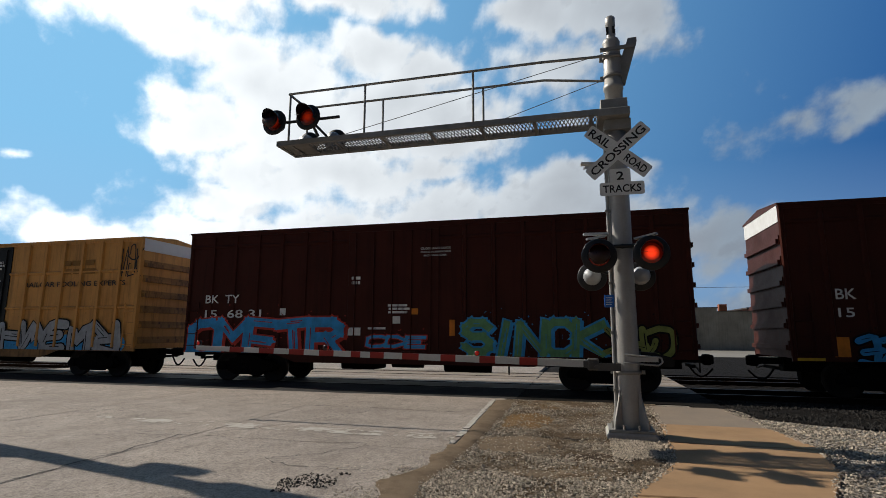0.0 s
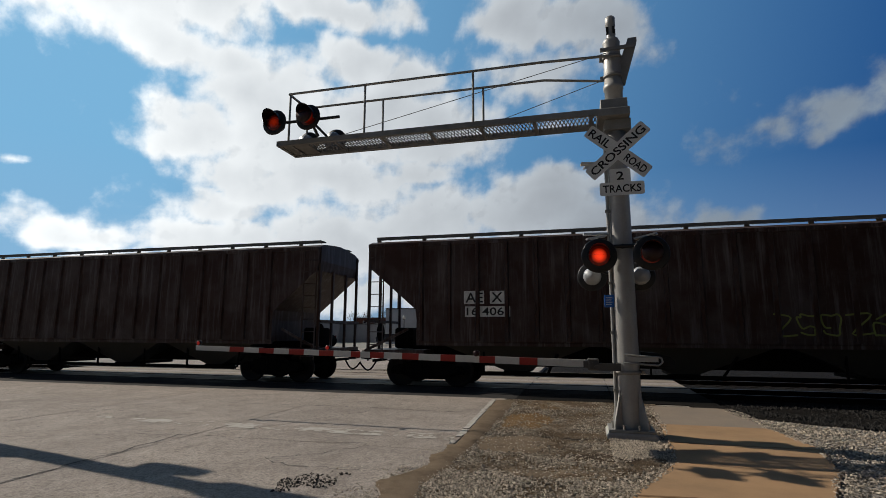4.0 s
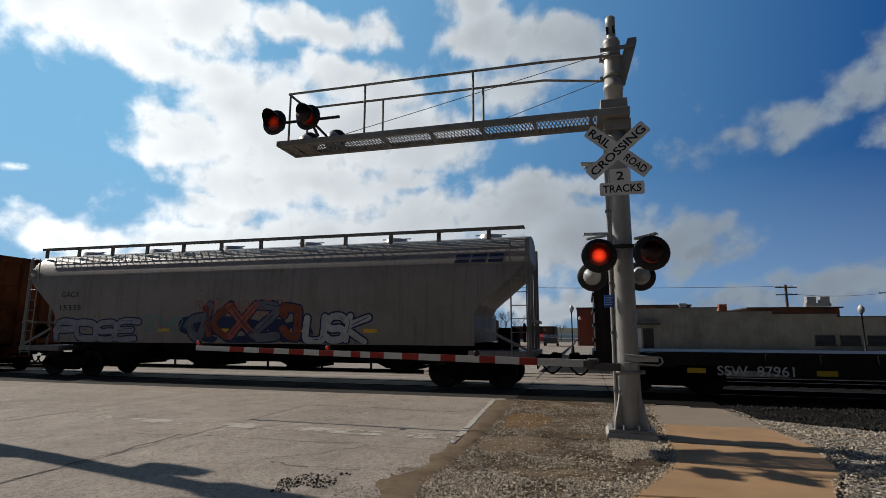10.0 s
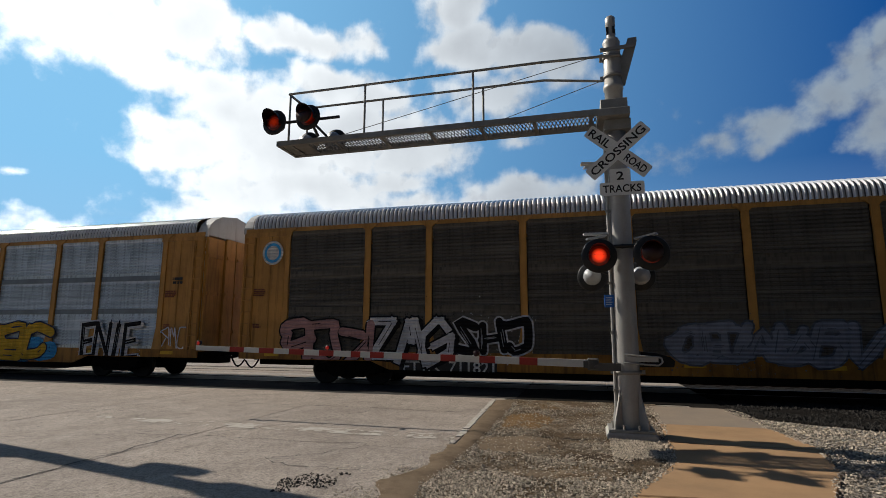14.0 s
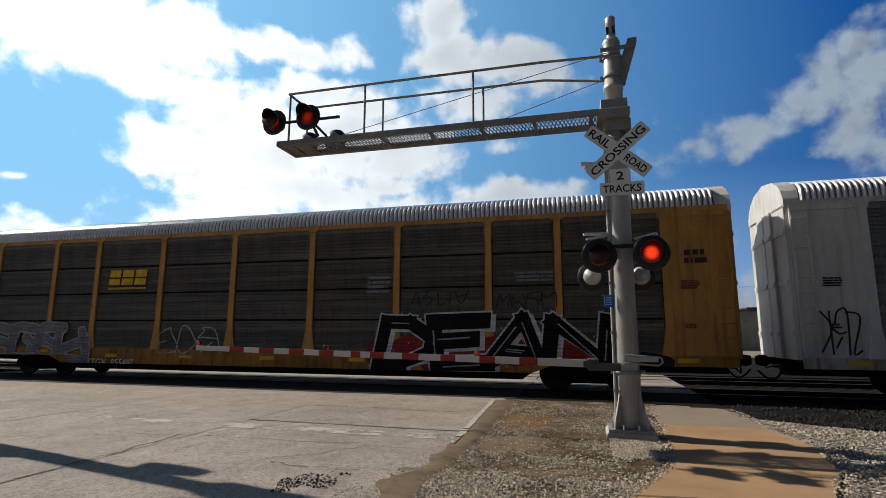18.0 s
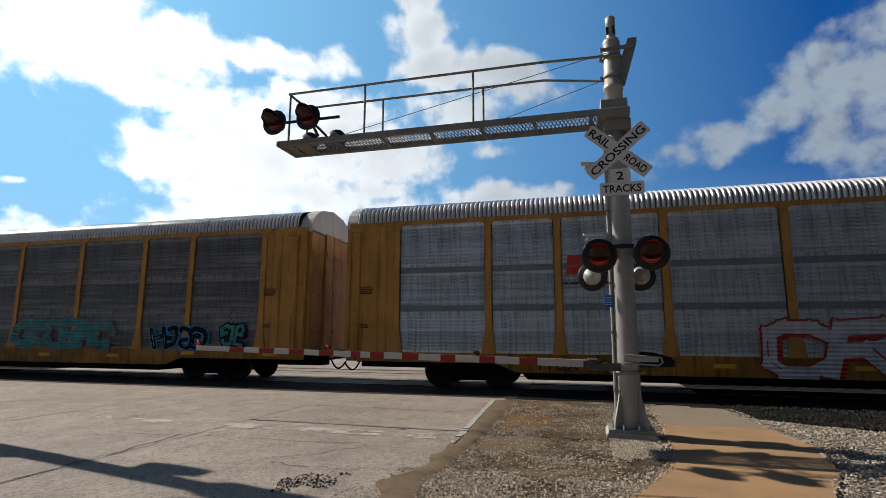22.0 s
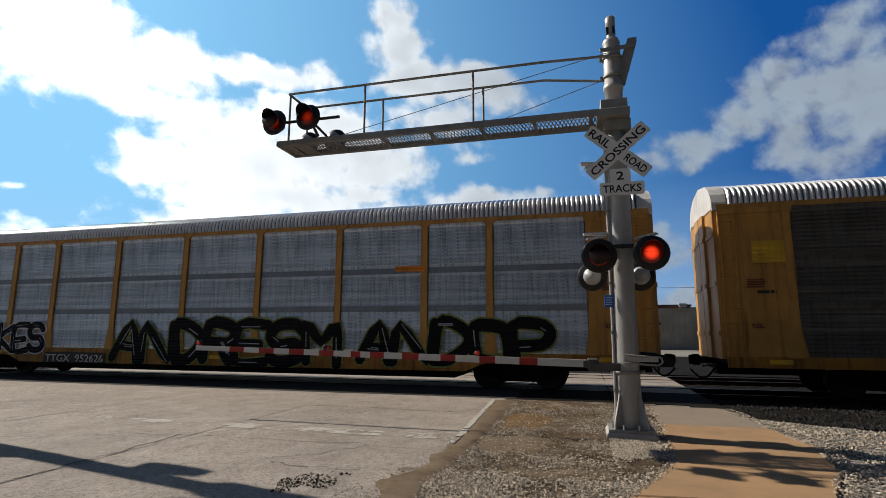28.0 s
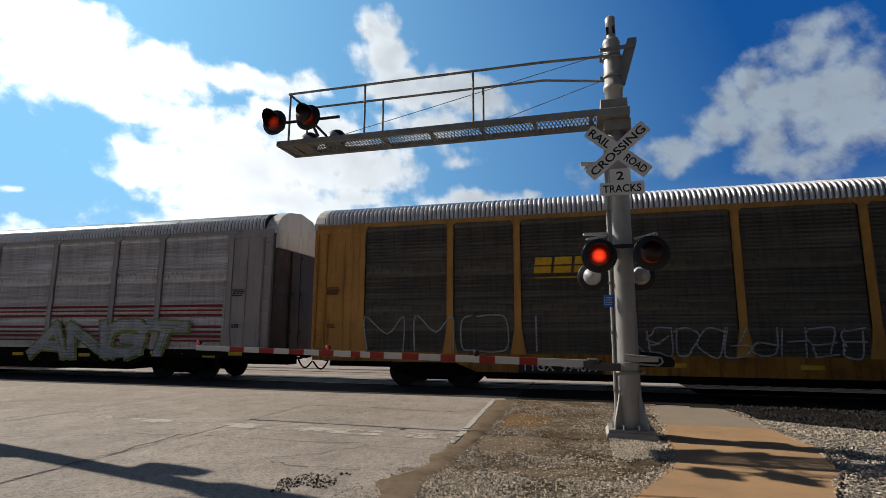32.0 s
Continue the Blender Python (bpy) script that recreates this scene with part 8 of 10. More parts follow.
def marks_a17(c):
    letter_bars(c, 7.02, 8.68, 3.27, 3.72, G_YELLOW)
    patch(c, 7.02, 8.68, 3.12, 3.16, G_YELLOW)
    scribble(c, 1.73, 7.85, 1.05, 2.10, G_SILVER, 351, "MMOI")
    scribble(c, 9.31, 14.90, 1.03, 1.74, G_SILVER, 352)
    graffiti(c, 15.86, 19.34, 0.87, 1.97, "WZIS", G_GREY, G_SILVER, 353)
    graffiti(c, 21.49, 25.68, 0.53, 2.02, 5, G_CREAM, G_BLUE, 354)
    patch(c, 6.54, 8.79, 0.48, 0.88, SIGN_BLACK)
    word(c, 6.63, 8.70, 0.56, 0.81, "TTGX  994099", WHITE_MARK)
def marks_a18(c):
    graffiti(c, 17.52, 24.00, 0.60, 2.02, "ANGT", G_SILVER, G_OLIVE, 361)
    patch(c, 24.83, 25.32, 0.63, 0.82, YELLOW_MARK, 0.012)

# ---- car bodies (origin: middle of the car on the rail)
def under_gear(c):
    """Brake equipment hung under the middle of a car."""
    part("brake_valve", shared("brake_valve", lambda: Shape().box(-2.6, -1.4, -0.55, 0.5, 0.42, 0.9, 0.05), UNDER), UNDER, c)
    part("air_reservoir", shared("air_reservoir", lambda: Shape().tube((1.0, -0.8, 0.64), (2.4, -0.8, 0.64), 0.21, n=12), UNDER), UNDER, c)
    part("brake_cylinder", shared("brake_cylinder", lambda: Shape().tube((-0.8, -0.5, 0.66), (0.2, -0.5, 0.66), 0.16, n=12).tube((0.2, -0.5, 0.66), (1.0, -0.5, 0.66), 0.04, n=6), UNDER), UNDER, c)
    part("brake_pipe", shared("brake_pipe", lambda: Shape().tube((-4.5, -0.62, 0.72), (4.5, -0.62, 0.72), 0.035, n=6), UNDER), UNDER, c)
    for x in (-3.2, 3.0):
        part("hanger", shared("hanger", lambda: Shape().bar((0, -1.3, 0.42), (0, -1.3, 0.95), 0.05, 0.04), UNDER), UNDER, c, "", (x, 0, 0))


def new_car(name, label, rear, L, half, curve=None, bottom=0.0):
    c = thing(name, label, "rail car", (rear + L / 2, TRACK_Y, 0), group="cars of the freight train")
    SIDE[c.name] = (L, curve or (lambda z: half), bottom)
    return c


def boxcar(name, label, rear, L, paint_mat, door, door_mat, marks, rows=1):
    c = new_car(name, label, rear, L, 1.5, None, 0.94)
    h, w = L / 2, 1.46
    s = Shape().box(-h, h, -w, w, 1.0, 4.9)
    part("body", s, paint_mat, c)
    for y in (-1.49, 1.43):
        sill = Shape().prism([(-h, 1.1), (-h, 0.92), (-h + 3.4, 0.92), (-h + 4.2, 0.66), (h - 4.2, 0.66), (h - 3.4, 0.92), (h, 0.92), (h, 1.1)], 1, y, y + 0.06)
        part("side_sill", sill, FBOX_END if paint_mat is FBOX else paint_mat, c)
    roof = Shape().prism([(-1.53, 4.9), (-1.53, 4.95), (0, 5.1), (1.53, 4.95), (1.53, 4.9)], 0, -h - 0.03, h + 0.03)
    for i in range(13):
        x = -h + 0.6 + i * (L - 1.2) / 12
        roof.prism([(-1.5, 4.95), (0, 5.12), (1.5, 4.95), (1.5, 4.93), (-1.5, 4.93)], 0, x - 0.05, x + 0.05)
    part("roof", roof, paint_mat, c)
    deep = 0.085 if rows > 1 else 0.05
    rib = shared(("rib", paint_mat.name), lambda: Shape().prism([(-0.07, 0), (-0.045, -deep), (0.045, -deep), (0.07, 0)], 2, 1.05, 4.85), paint_mat)
    d0, d1 = door
    n = round(L / 0.88)
    for i in range(n + 1):
        x = 0.06 + (L - 0.12) * i / n
        if x < d0 - 0.1 or x > d1 + 0.1:
            part("side_rib", rib, paint_mat, c, "", (x - h, -w, 0))
    for z in (3.75, 2.45) if rows > 1 else (4.45,):
        for a, b in ((0, d0), (d1, L)):
            part("side_rail", Shape().prism([(-w, z - 0.06), (-w - 0.7 * deep, z - 0.025), (-w - 0.7 * deep, z + 0.025), (-w, z + 0.06)], 0, a - h, b - h), paint_mat, c)
    part("top_chord", Shape().box(-h, h, -w - 0.045, -w, 4.8, 4.9), paint_mat, c)
    ds = Shape().box(d0 - h, d1 - h, -w - 0.035, -w - 0.002, 1.02, 4.75, 0.01)
    dr = part("door", ds, door_mat, c, "sliding side door")
    for i in range(5):
        x = d0 - h + 0.25 + i * (d1 - d0 - 0.5) / 4
        k = Shape().tube((x, -w - 0.06, 1.0), (x, -w - 0.06, 4.7), 0.022, n=6)
        part("locking_rod", k, door_mat, dr)
    part("door_track", Shape().box(d0 - h, d1 - h, -w - 0.07, -w - 0.03, 0.96, 1.04), door_mat, dr)
    part("door_track", Shape().box(d0 - h, d1 - h, -w - 0.06, -w - 0.03, 4.72, 4.8), door_mat, dr)
    for e in (-1, 1):
        x = e * h
        end = Shape()
        for i in range(6):
            z = 1.3 + 0.54 * i
            end.prism([(-1.4, z - 0.12), (1.4, z - 0.12), (1.4, z + 0.12), (-1.4, z + 0.12)], 0, x, x + e * 0.03)
            end.prism([(-1.38, z - 0.1), (1.38, z - 0.1), (1.38, z + 0.02), (-1.38, z + 0.02)], 0, x + e * 0.03, x + e * 0.09)
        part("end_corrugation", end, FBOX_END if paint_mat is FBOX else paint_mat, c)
        band = Shape().prism([(-1.46, 4.46), (1.46, 4.46), (1.46, 4.9), (0, 5.06), (-1.46, 4.9)], 0, x, x + e * 0.02)
        part("end_band", band, SIGN_WHITE, c, "white galvanised band under the roof end")
        ladder(c, e * (h - 0.3), -w - 0.02, 1.05, 2.6, paint_mat)
    under_gear(c)
    part("center_sill", Shape().box(-h + 0.2, h - 0.2, -0.2, 0.2, 0.6, 1.0), UNDER, c)
    running_gear(c, L, 2.2)
    marks(c)
    return c


def roofwalk(c, L, z, half, material):
    s = Shape()
    h = L / 2 - 0.25
    for y0, y1 in ((-half, -half + 0.4), (half - 0.4, half)):
        for k in range(7):
            y = y0 + 0.03 + 0.055 * k
            s.box(-h, h, y, y + 0.02, z + 0.165, z + 0.2)
        k = -h
        while k < h:
            s.box(k, k + 0.03, y0, y1, z + 0.16, z + 0.185)
            k += 0.3
        s.box(-h, h, y0, y0 + 0.025, z + 0.1, z + 0.2)
        i = -h
        while i <= h + 0.01:
            s.bar((i, (y0 + y1) / 2, z - 0.15), (i, (y0 + y1) / 2, z + 0.17), 0.06, 0.12)
            i += L / 12
    part("roofwalk", s, material, c, "galvanised grating walkway on the roof")
    lid = shared("roof_hatch", lambda: Shape().tube((0, 0, -0.02), (0, 0, 0.15), 0.42, 0.36, 16).bar((-0.5, 0, 0.17), (0.5, 0, 0.17), 0.05, 0.03), ROOF)
    for i in range(6):
        part("roof_hatch", lid, ROOF, c, "", (-h + 1.2 + i * (2 * h - 2.4) / 5, 0, z))


def hopper(name, label, rear, L, mat, marks, ribs=0, top=4.5, chutes=3, cut=1.65, round_top=True, gates=True):
    prof = [(1.5, 1.3), (1.54, 1.5), (1.56, 2.4), (1.55, 3.3), (1.47, 3.75), (1.25, 4.12), (0.9, top - 0.12), (0.45, top), (0, top + 0.03)] if round_top else \
        [(1.5, 1.3), (1.52, 1.34), (1.52, 2.6), (1.52, 4.2), (1.5, 4.32), (1.2, top - 0.08), (0.5, top), (0, top + 0.03)]
    def side(z):
        for (y0, a), (y1, b) in zip(prof, prof[1:]):
            if a <= z <= b:
                return y0 + (y1 - y0) * (z - a) / (b - a)
        return prof[0][0]
    c = new_car(name, label, rear, L, 1.55, side, 1.24)
    h = L / 2
    def ext(z):
        """Half length at a height: upright under the roof, then the slope sheet."""
        if z >= 3.6:
            return h - 0.12
        return h - 0.12 - (cut - 0.12) * (3.6 - max(z, 2.25)) / 1.35
    full = [(-y, z) for y, z in prof] + [(y, z) for y, z in prof[::-1][1:]]
    dense = []
    for (y0, a), (y1, b) in zip(full, full[1:]):
        k = max(1, int(abs(b - a) / 0.3))
        dense += [(y0 + (y1 - y0) * i / k, a + (b - a) * i / k) for i in range(k)]
    dense.append(full[-1])
    n = len(dense)
    s = Shape()
    vs = [(e * ext(z), y, z) for e in (-1, 1) for y, z in dense]
    s.add(vs, [(i, i + 1, n + i + 1, n + i) for i in range(n - 1)], round_top)
    s.add(vs, [(0, n, 2 * n - 1, n - 1)])
    for e in (0, 1):
        half_n = n // 2
        s.add([vs[e * n + i] for i in range(n)], [(i, i + 1, n - 2 - i, n - 1 - i) for i in range(half_n)])
    part("body", s, mat, c)
    eave = Shape()
    for y in (-1, 1):
        z, k = (4.25, 0.05) if not round_top else (3.62, 0.02)
        eave.box(-h + 0.12, h - 0.12, y * side(z) - k, y * side(z) + k, z - k, z + k)
        eave.box(-h + 1.7, h - 1.7, y * 1.46 - 0.04, y * 1.46 + 0.04, 1.22, 1.42)
    part("side_rail", eave, mat, c)
    if ribs:
        rib = shared(("side_post", mat.name), lambda: Shape().prism([(-0.07, 0), (-0.04, -0.07), (0.04, -0.07), (0.07, 0)], 2, 1.36, 4.25), mat)
        for i in range(ribs):
            x = -h + cut + 0.15 + (L - 2 * cut - 0.3) * i / (ribs - 1)
            part("side_post", rib, mat, c, "", (x, -1.52, 0))
    for i in range(chutes):
        ch = Shape()
        x = -h + cut + 0.6 + (L - 2 * cut - 1.2) * (i + 0.5) / chutes
        wdt = (L - 2 * cut - 1.2) / chutes * 0.5
        if i in (0, chutes - 1) and chutes > 3:
            x += 0.2 if i == 0 else -0.2
        ch.add([(x - wdt, -1.35, 1.3), (x + wdt, -1.35, 1.3), (x + wdt, 1.35, 1.3), (x - wdt, 1.35, 1.3), (x - 0.28, -0.95, 0.5), (x + 0.28, -0.95, 0.5), (x + 0.28, 0.95, 0.5), (x - 0.28, 0.95, 0.5)],
               [(0, 1, 2, 3), (4, 5, 6, 7), (0, 1, 5, 4), (1, 2, 6, 5), (2, 3, 7, 6), (3, 0, 4, 7)])
        part("discharge_chute", ch, UNDER if round_top else HOP_UNDER, c, "grimy sloping discharge chute under the body")
    if gates:
        part("center_sill", Shape().box(-h + 1.2, h - 1.2, -0.3, 0.3, 0.6, 1.3), UNDER, c)
        part("brake_pipe", Shape().tube((-h + 3.4, -0.9, 0.42), (h - 3.4, -0.9, 0.42), 0.06, n=8), UNDER, c)
        for i in range(chutes):
            x = -h + cut + 0.6 + (L - 2 * cut - 1.2) * (i + 0.5) / chutes
            gt = Shape().bar((x + 0.9, -0.95, 0.44), (x + 1.2, -1.3, 1.0), 0.05, 0.05)
            gt.bar((x - 0.9, -1.2, 0.42), (x - 0.9, -1.2, 1.3), 0.05, 0.05)
            gt.box(x - 0.35, x + 0.35, -1.0, 1.0, 0.44, 0.52)
            part("discharge_gate", gt, UNDER, c)
    for e in (-1, 1):
        fr = Shape()
        for y in (-1.4, -0.5, 0.5, 1.4):
            fr.box(e * (h - 0.12) - 0.04, e * (h - 0.12) + 0.04, y - 0.035, y + 0.035, 0.95, 3.6 if abs(y) < 1 else top - 0.2)
        fr.box(min(e * h, e * (h - 1.9)), max(e * h, e * (h - 1.9)), -1.45, 1.45, 0.9, 1.08)
        fr.box(min(e * h, e * (h - 0.12)), max(e * h, e * (h - 0.12)), -1.45, 1.45, 1.9, 1.98)
        fr.bar((e * (h - 0.05), -1.42, 1.05), (e * (h - 1.4), -1.42, 1.7), 0.05, 0.08)
        part("end_frame", fr, mat, c, "open end frame and platform")
        gear = Shape().box(min(e * (h - 0.6), e * (h - 1.2)), max(e * (h - 0.6), e * (h - 1.2)), -0.4, 0.4, 1.1, 1.75, 0.06)
        part("brake_wheel", Shape().tube((e * (h - 0.35), -0.9, 1.6), (e * (h - 0.3), -0.9, 1.6), 0.28, n=14), UNDER, c)
        part("air_reservoir", Shape().tube((e * (h - 0.9), 0.5, 1.3), (e * (h - 0.9), 1.1, 1.3), 0.22, n=12), UNDER, c)
        part("brake_valve", gear, UNDER, c)
        ladder(c, e * (h - 0.4), -1.47, 0.75, top - 0.25, mat)
    roofwalk(c, L, top if round_top else top - 0.12, 1.2, WALKWAY)
    running_gear(c, L, 1.9)
    marks(c)
    return c


def tank_car(name, label, rear, L, marks):
    R, zc = 1.45, 2.47
    def side(z):
        return math.sqrt(max(0.05, R * R - (z - zc) ** 2))
    c = new_car(name, label, rear, L, R, side)
    h = L / 2
    dome = [(-h + 0.75 * (1 - math.cos(a)), R * math.sin(a)) for a in [math.pi / 2 * i / 8 for i in range(9)]]
    s = Shape().lathe(dome + [(h - 0.75 * (1 - math.cos(a)), R * math.sin(a)) for a in [math.pi / 2 * i / 8 for i in range(8, -1, -1)]], (0, 0, zc), (1, 0, 0), 48)
    part("tank", s, TANK_WHITE, c, "white cylindrical tank with domed ends")
    for x in (-h + 0.78, -2.4, 2.4, h - 0.78):
        seam = Shape().lathe([(-0.03, R), (-0.02, R + 0.004), (0.02, R + 0.004), (0.03, R)], (x, 0, zc), (1, 0, 0), 48)
        part("weld_seam", seam, TANK_WHITE, c)
    low = Shape()
    for e in (-1, 1):
        a, b = sorted((e * (h + 0.45), e * (h - 3.4)))
        low.box(a, b, -0.35, 0.35, 0.75, 1.05)
        a, b = sorted((e * (h + 0.5), e * (h + 0.4)))
        low.box(a, b, -1.45, 1.45, 0.85, 1.1)
        ladder(c, e * (h + 0.22), -1.42, 0.42, 1.1, TANK_WHITE, 0.42)
        a, b = sorted((e * (h - 1.6), e * (h - 2.0)))
        part("saddle", Shape().prism([(-1.35, 1.3), (-1.2, 0.95), (1.2, 0.95), (1.35, 1.3), (1.3, 1.75), (0.8, 1.25), (-0.8, 1.25), (-1.3, 1.75)], 0, a, b), TANK_WHITE, c, "white tank saddle")
        fr = Shape()
        for y in (-1.35, 1.35):
            fr.bar((e * (h + 0.42), y, 1.05), (e * (h - 0.15), y * 0.98, 1.95), 0.05, 0.05)
            fr.tube((e * (h + 0.42), y, 1.05), (e * (h + 0.42), y, 2.0), 0.025, n=6)
        fr.tube((e * (h + 0.42), -1.35, 2.0), (e * (h + 0.42), 1.35, 2.0), 0.025, n=6)
        part("end_handrail", fr, TANK_WHITE, c, "white end handrail")
    low.box(-h - 0.4, h + 0.4, -1.4, -1.36, 0.98, 1.04)
    low.box(-h - 0.4, h + 0.4, 1.36, 1.4, 0.98, 1.04)
    part("end_sill", low, HOP_UNDER, c, "grimy dark sills and side rails")
    pf = Shape()
    a, b = -h + 6.25, -h + 8.45
    for y in (-1.1, 0.5):
        for k in range(9):
            pf.box(a, b, y + 0.07 * k, y + 0.07 * k + 0.025, 3.98, 4.01)
    for x in (a, b):
        for y in (-1.15, 1.15):
            pf.tube((x, y, 3.6), (x, y, 4.95), 0.024, n=6)
        pf.tube((x, -1.15, 4.95), (x, 1.15, 4.95), 0.024, n=6)
        pf.tube((x, -1.15, 4.5), (x, 1.15, 4.5), 0.02, n=6)
    for z in (4.95, 4.5):
        for y in (-1.15, 1.15):
            pf.tube((a, y, z), ((a + b) / 2 - 0.3, y, z), 0.024, n=6)
            pf.tube(((a + b) / 2 + 0.3, y, z), (b, y, z), 0.024, n=6)
    pf.tube((b, -1.15, 4.95), (b + 0.6, -1.15, 4.6), 0.02, n=6)
    pf.tube((b, -0.6, 4.35), (b + 2.2, -0.6, 4.32), 0.03, n=6)
    part("platform", pf, GALV, c, "grey grating platform with handrails")
    mw = Shape().tube(((a + b) / 2 - 0.1, 0, 3.85), ((a + b) / 2 - 0.1, 0, 4.25), 0.36, n=16).tube(((a + b) / 2 + 0.5, 0.1, 3.85), ((a + b) / 2 + 0.5, 0.1, 4.45), 0.12, n=10).tube((a + 0.2, 0, 3.85), (a + 0.2, 0, 4.55), 0.1, n=10).box((a + b) / 2 - 0.5, (a + b) / 2 + 0.3, -0.2, 0.2, 4.25, 4.36, 0.03)
    part("manway", mw, FBOX, c, "tan valve housings and manway")
    ladder(c, a + 0.1, -R - 0.04, 0.55, 3.6, TANK_WHITE, 0.5)
    under_gear(c)
    part("outlet_valve", Shape().box(-0.2, 0.2, -0.2, 0.2, 0.55, 1.05, 0.03), UNDER, c)
    running_gear(c, L + 0.8, 1.9)
    marks(c)
    return c


def flatcar(name, label, rear, L, mat, marks, bulkheads=0.0, load=None):
    c = new_car(name, label, rear, L, 1.47, None, 0.52)
    h = L / 2
    part("deck", Shape().box(-h, h, -1.45, 1.45, 1.0, 1.12), mat, c, "low steel deck")
    for y in (-1.453, 1.383):
        part("side_sill", Shape().prism([(-h, 1.1), (-h, 0.78), (-h + 3.6, 0.78), (-h + 4.8, 0.5), (h - 4.8, 0.5), (h - 3.6, 0.78), (h, 0.78), (h, 1.1)], 1, y, y + 0.07), mat, c, "fish-belly side sill")
    part("center_sill", Shape().box(-h, h, -0.3, 0.3, 0.6, 1.0), mat, c)
    st = shared(("stake_pocket", mat.name), lambda: Shape().box(-0.06, 0.06, -0.06, 0.0, 0.8, 1.08, 0.01), mat)
    for i in range(int(L / 1.2)):
        part("stake_pocket", st, mat, c, "", (-h + 0.6 + 1.2 * i, -1.46, 0))
    if bulkheads:
        for e in (-1, 1):
            a, b = e * (h - 0.08), e * (h - 1.15)
            bulk = part("bulkhead", Shape().box(min(a, a - e * 0.1), max(a, a - e * 0.1), -1.42, 1.42, 1.1, bulkheads), mat, c, "tall dark braced end bulkhead")
            for y in (-1.425, 1.305):
                part("side_brace", Shape().prism([(a, 1.1), (b, 1.1), (e * (h - 0.5), bulkheads), (a, bulkheads)], 1, y, y + 0.12), mat, bulk)
            for i in range(7):
                z = 1.4 + i * (bulkheads - 1.6) / 6
                part("bulkhead_rail", Shape().box(min(a, a + e * 0.05), max(a, a + e * 0.05), -1.42, 1.42, z - 0.05, z + 0.05), mat, bulk)
    if load == "pipes":
        for lay in range(2):
            for col in range(7 - lay):
                y = -1.1 + 0.36 * col + 0.18 * lay
                for a, b in ((-h + 1.0, -0.15), (0.15, h - 1.0)):
                    off = 0.2 * ((lay * 5 + col * 3) % 4)
                    p = Shape().lathe([(0, 0.145), (0, 0.17), (b - a - off, 0.17), (b - a - off, 0.145), (b - a - off - 0.5, 0.145)], (a + off, y, 1.37 + 0.3 * lay), (1, 0, 0), 14)
                    part("pipe", p, PIPE_BLACK, c)
        for x in (-h + 2.2, -h + 6, -2.5, 2.5, h - 6, h - 2.2):
            part("load_strap", Shape().box(x - 0.05, x + 0.05, -1.36, 1.36, 1.845, 1.86).box(x - 0.05, x + 0.05, -1.37, -1.35, 1.1, 1.86).box(x - 0.05, x + 0.05, 1.35, 1.37, 1.1, 1.86), UNDER, c)
            part("dunnage", Shape().box(x - 0.08, x + 0.08, -1.35, 1.35, 1.12, 1.19), DUNNAGE, c)
    running_gear(c, L, 2.0)
    marks(c)
    return c


